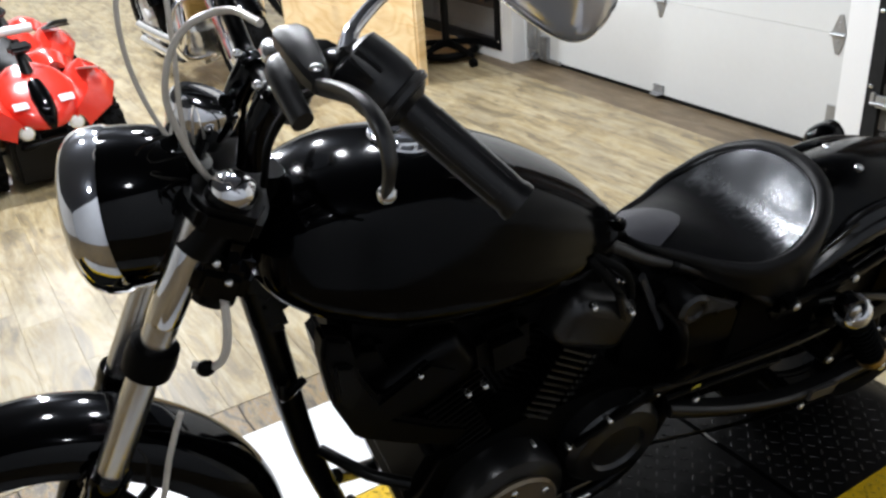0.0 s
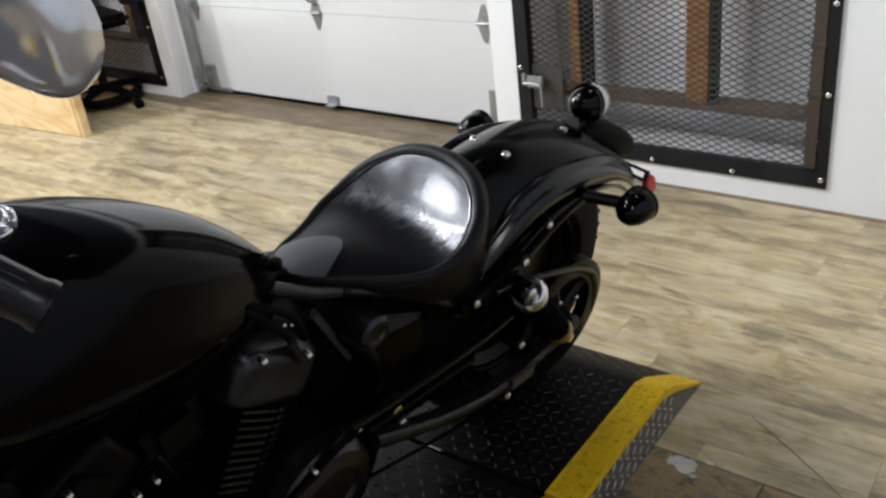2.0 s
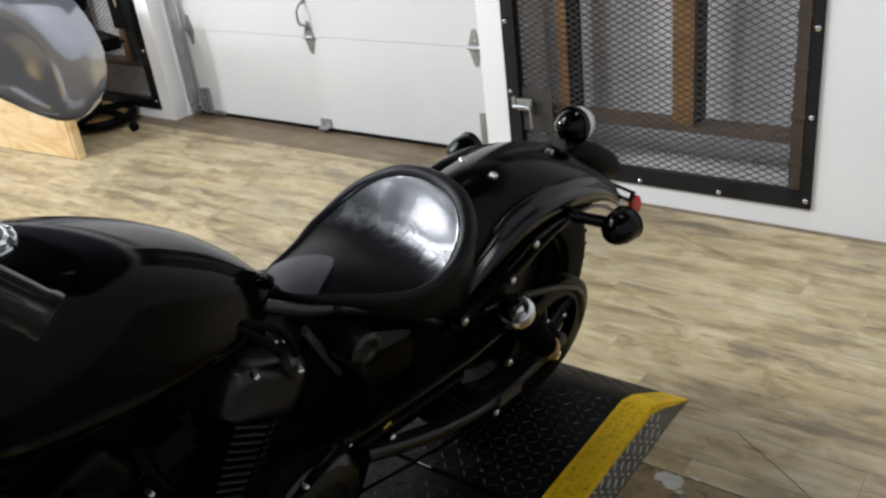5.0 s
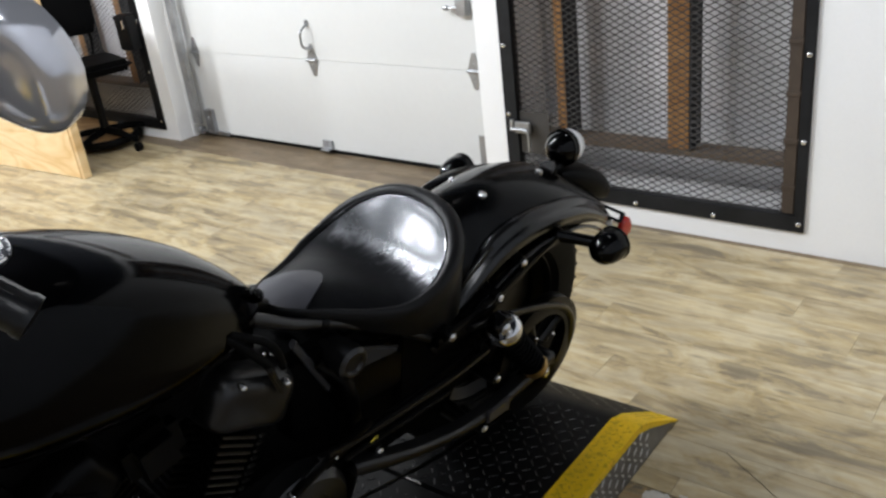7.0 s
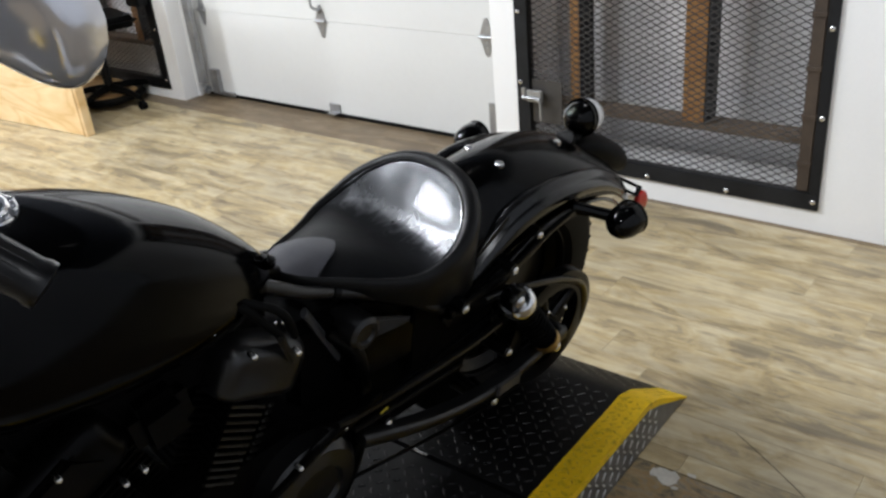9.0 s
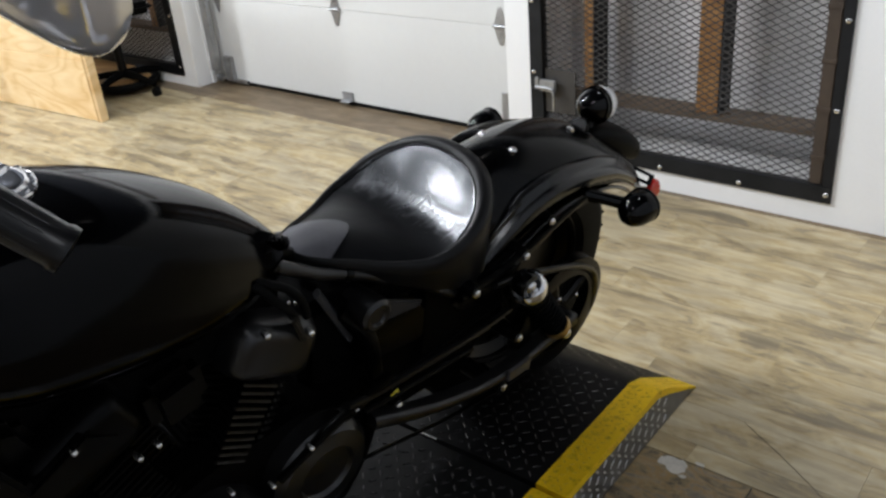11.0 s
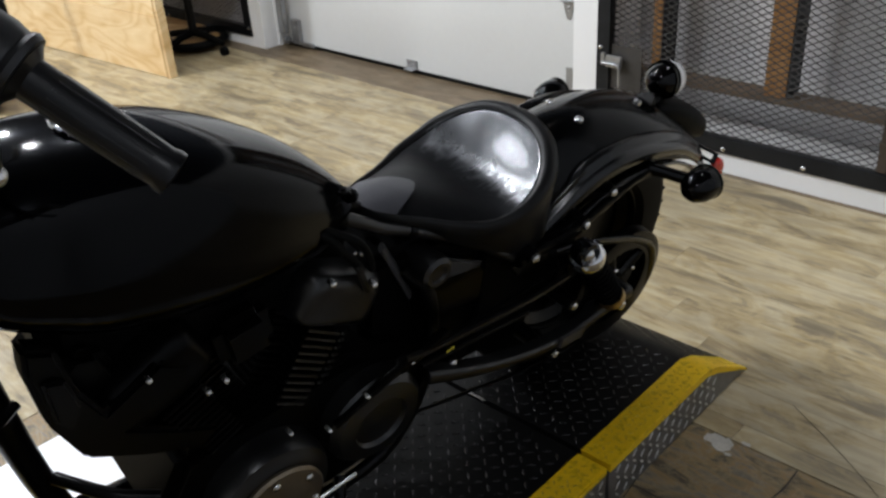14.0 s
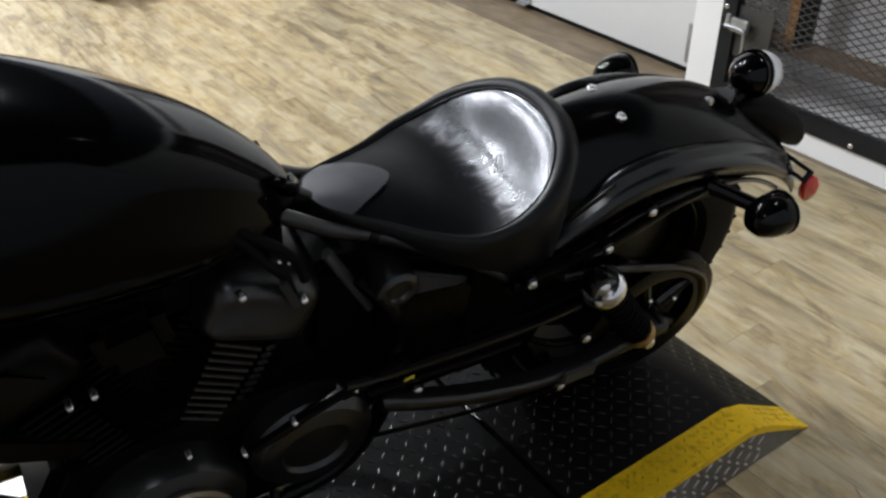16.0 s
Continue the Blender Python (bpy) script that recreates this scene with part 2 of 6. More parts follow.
FINEDGE = surface("machined_fin_edge", (0.085, 0.085, 0.081), 0.32, metal=1.0, vary=0.3)
RUBBER = surface("tyre_rubber", (0.0016, 0.0016, 0.0016), 0.65, vary=0.3, fine=120, relief=0.3, spec=0.1)
CONTROL = surface("satin_control_plastic", (0.0055, 0.0055, 0.006), 0.36, vary=0.3, fine=200, relief=0.15, depth=0.0005, spec=0.5)
GRIP = surface("grip_rubber", (0.004, 0.004, 0.0045), 0.30, vary=0.3, fine=300, relief=0.15, spec=0.35)
ROCKER = surface("rocker_satin_black", (0.0045, 0.0045, 0.0047), 0.30, vary=0.35, fine=260, relief=0.2, depth=0.0006, spec=0.6)
LEATHER = leather_material("black_leather")
ROLL = surface("matte_seat_vinyl", (0.0045, 0.0045, 0.0048), 0.42, vary=0.25, fine=320, coarse=20, relief=0.2, depth=0.0005, spec=0.24)
PAD = surface("grey_black_leather_pad", (0.045, 0.045, 0.052), 0.40, vary=0.3, fine=300, coarse=30, relief=0.3, spec=0.5)
MARK = surface("yellow_paint_pen", (0.65, 0.55, 0.06), 0.5, vary=0.2)
SILVER = surface("dull_silver", (0.13, 0.13, 0.135), 0.4, metal=0.8, vary=0.4, fine=120)
RAIL = surface("rail_black_paint", (0.0022, 0.0022, 0.0024), 0.22, vary=0.2, relief=0.0, spec=0.45)
SILVERB = surface("scuffed_black_tube", (0.030, 0.030, 0.032), 0.34, vary=0.3, fine=160, spec=0.55)
CHROME = surface("chrome", (0.82, 0.82, 0.83), 0.05, metal=1.0, vary=0.05, relief=0.0)
STEELTUBE = surface("fork_tube_steel", (0.72, 0.70, 0.67), 0.22, metal=1.0, vary=0.1, relief=0.0)
BOLT = surface("bolt_steel", (0.75, 0.75, 0.74), 0.25, metal=1.0, vary=0.2, relief=0.0)
ALTERN = surface("brushed_cover", (0.25, 0.205, 0.145), 0.42, metal=0.9, vary=0.2, fine=150)
CABLE = surface("cable_sheath_grey", (0.60, 0.56, 0.49), 0.4, vary=0.15)
REDLENS = surface("red_reflector", (0.55, 0.02, 0.012), 0.2, vary=0.2, coat=0.6)
AMBER = surface("amber_lens", (0.8, 0.16, 0.01), 0.2, vary=0.1, coat=0.5)
LENS = surface("milky_lens", (0.82, 0.82, 0.83), 0.22, vary=0.05, relief=0.0, coat=0.4)
GLASS = clear("headlight_glass", (1, 1, 1), 0.02)
MIRROR = surface("mirror_shell_silver", (0.84, 0.84, 0.88), 0.12, metal=0.65, vary=0.05, relief=0.0)
YELLOW = worn_plate("worn_yellow_paint", (0.78, 0.50, 0.010), 0.45, 0.36, 45, (0.16, 0.13, 0.09))
DECK = worn_plate("black_deck_paint", (0.0018, 0.0018, 0.0019), 0.48, 0.43, 60, (0.045, 0.045, 0.048), 0.18)
ALU = surface("aluminium_plate", (0.62, 0.62, 0.63), 0.35, metal=1.0, vary=0.3, fine=80, coarse=8, relief=0.2)
SKIRT = surface("dirty_aluminium_skirt", (0.20, 0.195, 0.185), 0.5, metal=0.7, vary=0.45, fine=50, coarse=9, relief=0.3)
YELTREAD = worn_plate("worn_yellow_tread", (0.50, 0.31, 0.012), 0.45, 0.5, 30, (0.12, 0.10, 0.07))
PLATE = surface("dull_aluminium", (0.66, 0.66, 0.66), 0.5, metal=0.35, vary=0.2, fine=80, coarse=8, relief=0.2)
WALLP = surface("white_wall_paint", (0.80, 0.80, 0.79), 0.55, vary=0.05, fine=90, coarse=1.5, relief=0.12, depth=0.0008)
DOORP = surface("white_door_enamel", (0.60, 0.605, 0.59), 0.42, vary=0.05, fine=30, coarse=1.2, relief=0.05)
GALV = surface("galvanised_steel", (0.42, 0.43, 0.44), 0.42, metal=0.9, vary=0.3, fine=60, coarse=14)
STEELG = surface("grey_steel_angle", (0.016, 0.0165, 0.0175), 0.5, metal=0.1, vary=0.5, fine=60, coarse=8, spec=0.18)
BLACKST = surface("black_steel_frame", (0.003, 0.003, 0.0034), 0.38, vary=0.3, spec=0.16)
MESHST = surface("expanded_metal", (0.062, 0.058, 0.054), 0.5, metal=0.4, vary=0.4)
RUST = surface("rusty_brown_steel", (0.055, 0.037, 0.024), 0.65, vary=0.5, fine=40, coarse=8, relief=0.3)
STUD = ply_material("pine_stud", (0.36, 0.17, 0.05), (0.24, 0.105, 0.03), (0.44, 0.23, 0.08))
TIMBER = surface("weathered_timber", (0.17, 0.118, 0.075), 0.7, vary=0.4, fine=40, coarse=8, relief=0.3)
BARE = surface("worn_tread_tops", (0.010, 0.010, 0.0105), 0.28, metal=0.4, vary=0.5, fine=40, coarse=9, relief=0.1)
FOIL = surface("grey_back_panel", (0.84, 0.84, 0.86), 0.5, vary=0.2, fine=30, coarse=5)
PLY = ply_material("plywood", (0.72, 0.52, 0.27), (0.58, 0.36, 0.14), (0.80, 0.63, 0.38))
PLYEDGE = ply_material("plywood_edge", (0.45, 0.27, 0.10), (0.25, 0.13, 0.045), (0.6, 0.4, 0.18))
PLANK = plank_material("vinyl_planks", (0.300, 0.236, 0.132), (0.094, 0.072, 0.045), (0.490, 0.418, 0.275), (0.365, 0.262, 0.105))
BROWNFL = plank_material("stained_threshold", (0.140, 0.100, 0.058), (0.060, 0.041, 0.023), (0.215, 0.165, 0.105), (0.120, 0.076, 0.033))
SLATE = slate_material("slate_vinyl")
GROUT = surface("dark_slate_joint", (0.045, 0.038, 0.032), 0.8)
SUBFL = surface("plank_joint", (0.24, 0.195, 0.125), 0.8)
LINEB = surface("brown_line", (0.12, 0.095, 0.062), 0.7)
SPLASH = surface("dried_pale_paint", (0.52, 0.49, 0.43), 0.6, vary=0.4, fine=90)
SHOWWALL = surface("pale_showroom_wall", (0.58, 0.58, 0.57), 0.7, vary=0.1)
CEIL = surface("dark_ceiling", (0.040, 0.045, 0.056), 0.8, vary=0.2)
EASTWALL = surface("cool_grey_wall", (0.46, 0.485, 0.53), 0.7, vary=0.1)
REDP = surface("red_atv_plastic", (0.68, 0.030, 0.016), 0.22, vary=0.12, relief=0.0, coat=0.4)
WHITEP = surface("white_plastic", (0.72, 0.72, 0.73), 0.3, vary=0.1)
GOLD = surface("gold_brown_metal", (0.45, 0.30, 0.10), 0.35, metal=0.8, vary=0.3)
BULB = glow("bulb_glow", (1.0, 0.96, 0.90), 60.0)


# ---- mesh helpers ----
def part(name, bm, material, parent=None, label="", sharp=38.0):
    """Links a bmesh as one mesh object under a thing or a part."""
    bmesh.ops.recalc_face_normals(bm, faces=bm.faces)
    for f in bm.faces:
        f.smooth = True
    limit = radians(sharp)
    for e in bm.edges:
        if len(e.link_faces) == 2 and e.calc_face_angle(0) > limit:
            e.smooth = False
    me = bpy.data.meshes.new(name)
    bm.to_mesh(me)
    bm.free()
    me.materials.append(material)
    ob = new(name, me)
    if parent is not None:
        ob.parent = parent
    if label:
        tagged(ob, label)
    return ob


def thing(name, label, category, m=None, group="", kind=""):
    ob = new(name)
    ob.empty_display_size = 0.1
    if m is not None:
        ob.matrix_world = m
    return tagged(ob, label, category, group, kind)


def box(size, at=(0, 0, 0), turn=None, bevel=0.0, bm=None, segments=2):
    own = bmesh.new()
    bmesh.ops.create_cube(own, size=1.0)
    bmesh.ops.scale(own, vec=size, verts=own.verts)
    if bevel:
        bmesh.ops.bevel(own, geom=own.edges[:], offset=bevel, segments=segments, affect="EDGES")
    m = Matrix.Translation(at) @ (turn if turn is not None else Matrix())
    bmesh.ops.transform(own, matrix=m, verts=own.verts)
    return joined(bm, own)


def joined(bm, own):
    if bm is None:
        return own
    me = bpy.data.meshes.new("scratch")
    own.to_mesh(me)
    own.free()
    bm.from_mesh(me)
    bpy.data.meshes.remove(me)
    return bm


def span(lo, hi, bevel=0.0, bm=None):
    """A box from corner to corner."""
    return box([b - a for a, b in zip(lo, hi)], [(a + b) / 2 for a, b in zip(lo, hi)], None, bevel, bm)


def skin(rings, closed=True, caps=True, bm=None):
    """A surface through rings of equally many points."""
    own = bmesh.new()
    rows = [[own.verts.new(p) for p in ring] for ring in rings]
    n = len(rows[0])
    for a, b in zip(rows, rows[1:]):
        for i in range(n if closed else n - 1):
            j = (i + 1) % n
            own.faces.new((a[i], a[j], b[j], b[i]))
    if caps and closed:
        own.faces.new(rows[0][::-1])
        own.faces.new(rows[-1])
    return joined(bm, own)


def smooth_line(points, steps=6):
    """A Catmull-Rom line through points."""
    p = [Vector(q) for q in points]
    if len(p) < 3:
        return p
    p = [p[0] * 2 - p[1]] + p + [p[-1] * 2 - p[-2]]
    out = []
    for a, b, c, d in zip(p, p[1:], p[2:], p[3:]):
        for i in range(steps):
            t = i / steps
            out.append(0.5 * ((2 * b) + (c - a) * t + (2 * a - 5 * b + 4 * c - d) * t * t + (3 * b - a - 3 * c + d) * t ** 3))
    out.append(p[-2])
    return out


def tube(points, radius, sides=12, steps=6, flat=1.0, bm=None, smooth=True):
    """A round bar along a line; radius is a number or one per point."""
    line = smooth_line(points, steps) if smooth else [Vector(q) for q in points]
    radii = radius if isinstance(radius, (list, tuple)) else [radius] * len(points)
    rings, side = [], None
    for i, q in enumerate(line):
        ahead = (line[min(i + 1, len(line) - 1)] - line[max(i - 1, 0)]).normalized()
        if side is None:
            side = ahead.orthogonal().normalized()
        side = (side - ahead * side.dot(ahead)).normalized()
        other = ahead.cross(side)
        u = i / max(1, len(line) - 1) * (len(radii) - 1)
        k = min(int(u), len(radii) - 2) if len(radii) > 1 else 0
        r = radii[k] + (radii[min(k + 1, len(radii) - 1)] - radii[k]) * (u - k)
        rings.append([q + (side * math.cos(a) + other * math.sin(a) * flat) * r for a in (2 * math.pi * j / sides for j in range(sides))])
    return skin(rings, bm=bm)


def lathe(profile, m=None, sides=32, caps=True, bm=None):
    """Turns (radius, height) pairs round z, then moves by m."""
    rings = [[(max(r, 1e-4) * math.cos(a), max(r, 1e-4) * math.sin(a), z) for a in (2 * math.pi * j / sides for j in range(sides))] for r, z in profile]
    own = skin(rings, caps=caps)
    if m is not None:
        bmesh.ops.transform(own, matrix=m, verts=own.verts)
    return joined(bm, own)


def ring(profile, m=None, sides=48, bm=None):
    """A closed (radius, height) loop turned round z: tyres, rims and bands."""
    own = bmesh.new()
    rows = [[own.verts.new((r * math.cos(a), r * math.sin(a), z)) for r, z in profile] for a in (2 * math.pi * j / sides for j in range(sides))]
    n = len(profile)
    for i in range(sides):
        a, b = rows[i], rows[(i + 1) % sides]
        for k in range(n):
            own.faces.new((a[k], b[k], b[(k + 1) % n], a[(k + 1) % n]))
    if m is not None:
        bmesh.ops.transform(own, matrix=m, verts=own.verts)
    return joined(bm, own)


def ball(radius, at, squash=(1, 1, 1), bm=None, u=20, v=12, turn=None):
    own = bmesh.new()
    bmesh.ops.create_uvsphere(own, u_segments=u, v_segments=v, radius=radius)
    bmesh.ops.scale(own, vec=squash, verts=own.verts)
    bmesh.ops.transform(own, matrix=Matrix.Translation(at) @ (turn if turn is not None else Matrix()), verts=own.verts)
    return joined(bm, own)


def along(a, b):
    """The pose at a whose z points to b."""
    a, b = Vector(a), Vector(b)
    return Matrix.Translation(a) @ (b - a).to_track_quat("Z", "Y").to_matrix().to_4x4()


def rod(a, b, radius, sides=14, bm=None, end=None):
    h = (Vector(b) - Vector(a)).length
    return lathe([(radius, 0), (radius if end is None else end, h)], along(a, b), sides, bm=bm)


def prism(outline, depth, m=None, bevel=0.0, bm=None):
    """An (x, y) outline raised by depth along z, then moved by m."""
    own = bmesh.new()
    low = [own.verts.new((x, y, 0)) for x, y in outline]
    f = own.faces.new(low)
    top = bmesh.ops.extrude_face_region(own, geom=[f])
    bmesh.ops.translate(own, vec=(0, 0, depth), verts=[g for g in top["geom"] if isinstance(g, bmesh.types.BMVert)])
    bmesh.ops.recalc_face_normals(own, faces=own.faces)
    if bevel:
        bmesh.ops.bevel(own, geom=own.edges[:], offset=bevel, segments=2, affect="EDGES")
    if m is not None:
        bmesh.ops.transform(own, matrix=m, verts=own.verts)
    return joined(bm, own)


SIDE = Matrix.Rotation(radians(-90), 4, "X")      # turns z to +y
LEFT = Matrix(((1, 0, 0, 0), (0, 0, 1, 0), (0, 1, 0, 0), (0, 0, 0, 1)))   # (x, y, z) to (x, z, y)


def at_left(x, y, z):
    """A pose whose z axis points to the thing's left (+y)."""
    return Matrix.Translation((x, y, z)) @ SIDE


# ---- structure ----
WALL_Y, LEFT_Y, DOOR_L, DOOR_R, CEILING, UPPER = -0.235, -0.16, -1.13, 1.22, 3.1, 2.36
ground = part("floor", span((-9, -9, -0.12), (4.9, 0.3, -0.004)), SUBFL)
tagged(ground, "limed oak-look vinyl plank floor", "floor", kind="structure")
tagged(part("ceiling", span((-9, -9, CEILING), (5.05, 0.3, CEILING + 0.1)), CEIL), "dark painted ceiling", "ceiling", kind="structure")
tagged(part("wall_south", span((-9, -9.15, -0.1), (4.9, -9, CEILING)), SHOWWALL), "pale painted wall", "wall", kind="structure")
tagged(part("wall_west", span((-9.15, -9, -0.1), (-9, 0.3, CEILING)), SHOWWALL), "pale painted wall", "wall", kind="structure")
tagged(part("wall_east", span((4.9, -9, -0.1), (5.05, -0.24, CEILING)), EASTWALL), "cool grey painted wall", "wall", kind="structure")
MESH_L, MESH_R, MESH_B, MESH_T = 1.345, 2.59, 0.083, 2.25
# the wall with the mesh door in it
bm = span((DOOR_R, WALL_Y, -0.1), (MESH_L + 0.02, 0.06, UPPER))
span((MESH_R - 0.02, WALL_Y, -0.1), (5.05, 0.06, UPPER), bm=bm)
span((MESH_L + 0.02, WALL_Y, -0.1), (MESH_R - 0.02, 0.06, MESH_B + 0.02), bm=bm)
span((MESH_L + 0.02, WALL_Y, MESH_T - 0.02), (MESH_R - 0.02, 0.06, UPPER), bm=bm)
tagged(part("wall_north", bm, WALLP), "white painted wall with a framed opening", "wall", kind="structure")
LM_R, LM_L, LM_B, LM_T = -1.245, -2.45, 0.062, 2.1
bm = span((LM_R - 0.02, LEFT_Y, -0.1), (DOOR_L, 0.06, UPPER))
span((-9, LEFT_Y, -0.1), (LM_L + 0.02, 0.06, UPPER), bm=bm)
span((LM_L + 0.02, LEFT_Y, -0.1), (LM_R - 0.02, 0.06, LM_B + 0.02), bm=bm)
span((LM_L + 0.02, LEFT_Y, LM_T - 0.02), (LM_R - 0.02, 0.06, UPPER), bm=bm)
tagged(part("wall_northwest", bm, WALLP), "white painted wall with a framed opening", "wall", kind="structure")
tagged(part("wall_head", span((DOOR_L, LEFT_Y, 2.2), (DOOR_R, 0.06, UPPER)), WALLP), "white painted wall over the garage door", "wall", kind="structure")
# unseen dark band, added to keep bright wall out of the bike's reflections
tagged(part("added_upper_band", span((-9, WALL_Y, UPPER), (5.05, 0.06, CEILING)), CEIL), "added dark band under the ceiling, out of view, that cuts reflections", "wall", kind="structure")
tagged(part("wall_behind", span((-9, 0.075, -0.1), (5.05, 0.3, CEILING)), FOIL), "grey panel behind the mesh openings", "wall", kind="structure")


def garage_door():
    """White sectional garage door with its hinges, handle, brackets and tracks."""
    door = thing("garage_door", "white sectional garage door with steel hinges, closed", "garage door", kind="structure")
    step, z0 = 0.497, 0.022
    x0, x1 = DOOR_L + 0.02, DOOR_R + 0.06
    for i in range(4):
        bm = span((x0, 0.0, z0 + i * step + 0.0005), (x1, 0.045, z0 + (i + 1) * step - 0.0005), 0.0015)
        part("door_panel", bm, DOORP, door)
    part("bottom_seal", tube([(x0, 0.015, 0.012), (x1, 0.015, 0.012)], 0.015, 10, smooth=False), BLACKST, door, "black rubber bottom seal")
    for i in range(1, 4):
        z = z0 + i * step
        for x, w in ((-0.02, 0.035), (x0 + 0.11, 0.03), (1.03, 0.035)):
            leaf = [(-w, 0.006), (-0.008, 0.085), (0.008, 0.085), (w, 0.006), (w, -0.006), (0.008, -0.085), (-0.008, -0.085), (-w, -0.006)]
            bm = prism(leaf, 0.004, Matrix.Translation((x, -0.002, z)) @ Matrix.Rotation(radians(90), 4, "X"))
            rod((x - w, -0.012, z), (x + w, -0.012, z), 0.008, 10, bm)
            for dz in (-0.05, -0.03, 0.03, 0.05):
                ball(0.006, (x, -0.007, z + dz), (1, 0.6, 1), bm, 8, 6)
            part("hinge", bm, GALV, door, "galvanised door hinge")
    bm = tube([(-0.022, -0.005, 0.575), (-0.026, -0.05, 0.60), (-0.028, -0.055, 0.64), (-0.024, -0.05, 0.68), (-0.02, -0.005, 0.705)], 0.007, 10)
    span((-0.035, -0.006, 0.695), (-0.008, -0.001, 0.73), 0.002, bm)
    span((-0.035, -0.006, 0.55), (-0.008, -0.001, 0.585), 0.002, bm)
    part("lift_handle", bm, GALV, door, "curved steel lift handle")
    bm = span((-0.045, -0.012, 0.025), (0.03, 0.0, 0.075), 0.002)
    span((-0.04, -0.045, 0.025), (0.025, -0.01, 0.031), 0.001, bm)
    for dx in (-0.025, 0.008):
        ball(0.007, (dx, -0.012, 0.055), (1, 0.6, 1), bm, 8, 6)
    part("bottom_bracket", bm, GALV, door)
    bm = span((1.018, -0.006, 0.045), (1.09, -0.001, 0.21), 0.002)
    part("corner_bracket", bm, GALV, door, "galvanised corner plate")
    bm = span((-1.02, -0.03, 0.02), (-0.95, -0.001, 0.17), 0.003)
    rod((-1.06, -0.05, 0.045), (-0.96, -0.05, 0.045), 0.006, 8, bm)
    ball(0.011, (-0.985, -0.03, 0.12), (1, 0.6, 1), bm, 8, 6)
    lathe([(0.024, -0.012), (0.024, 0.012)], Matrix.Translation((-1.045, -0.05, 0.045)) @ Matrix.Rotation(radians(90), 4, "Y"), 14, bm=bm)
    part("corner_bracket", bm, GALV, door, "galvanised roller bracket")
    bm = span((-0.95, -0.02, 0.012), (-0.84, 0.0, 0.035), 0.003)
    part("seal_end", bm, GALV, door)
    bm = span((0.975, -0.035, 0.775), (1.04, -0.001, 0.85), 0.006)
    rod((0.93, -0.03, 0.81), (0.985, -0.03, 0.81), 0.008, 10, bm)
    ball(0.016, (0.925, -0.03, 0.81), (1.4, 0.8, 0.8), bm, 10, 8)
    part("slide_lock", bm, GALV, door, "steel slide lock")
    # tracks: a channel on each side
    for x in (-1.055, 1.16):
        out = [(-0.028, 0), (0.028, 0), (0.028, 0.03), (0.022, 0.03), (0.022, 0.005), (-0.022, 0.005), (-0.022, 0.03), (-0.028, 0.03)]
        bm = prism(out, 2.1, Matrix.Translation((x, -0.075, 0.09)))
        part("track", bm, GALV, door, "vertical galvanised track")
    part("jamb_strip", span((DOOR_L, -0.06, 0.0), (DOOR_L + 0.014, -0.035, 2.2), 0.002), WALLP, door)
    return door


garage_door()


def expanded_metal(x0, x1, z0, z1, y, pitch=0.048, rise=0.0125, width=0.0052, thick=0.0030):
    """Diamond mesh: zigzag strands that meet at their corners."""
    verts, faces = [], []
    rows, cols = int((z1 - z0) / rise), int((x1 - x0) / pitch * 2)
    for r in range(rows):
        z = z0 + r * rise
        for c in range(cols):
            up = (r + c) % 2
            xa, xb = x0 + c * pitch / 2, x0 + (c + 1) * pitch / 2
            za, zb = (z, z + rise) if up else (z + rise, z)
            k = len(verts)
            for x, zz in ((xa, za), (xb, zb)):
                verts += [(x, y, zz - width / 2), (x, y + thick, zz), (x, y, zz + width / 2), (x, y - thick, zz)]
            for i in range(4):
                j = (i + 1) % 4
                faces.append((k + i, k + j, k + 4 + j, k + 4 + i))
    me = bpy.data.meshes.new("expanded_metal")
    me.from_pydata(verts, [], faces)
    me.materials.append(MESHST)
    return me


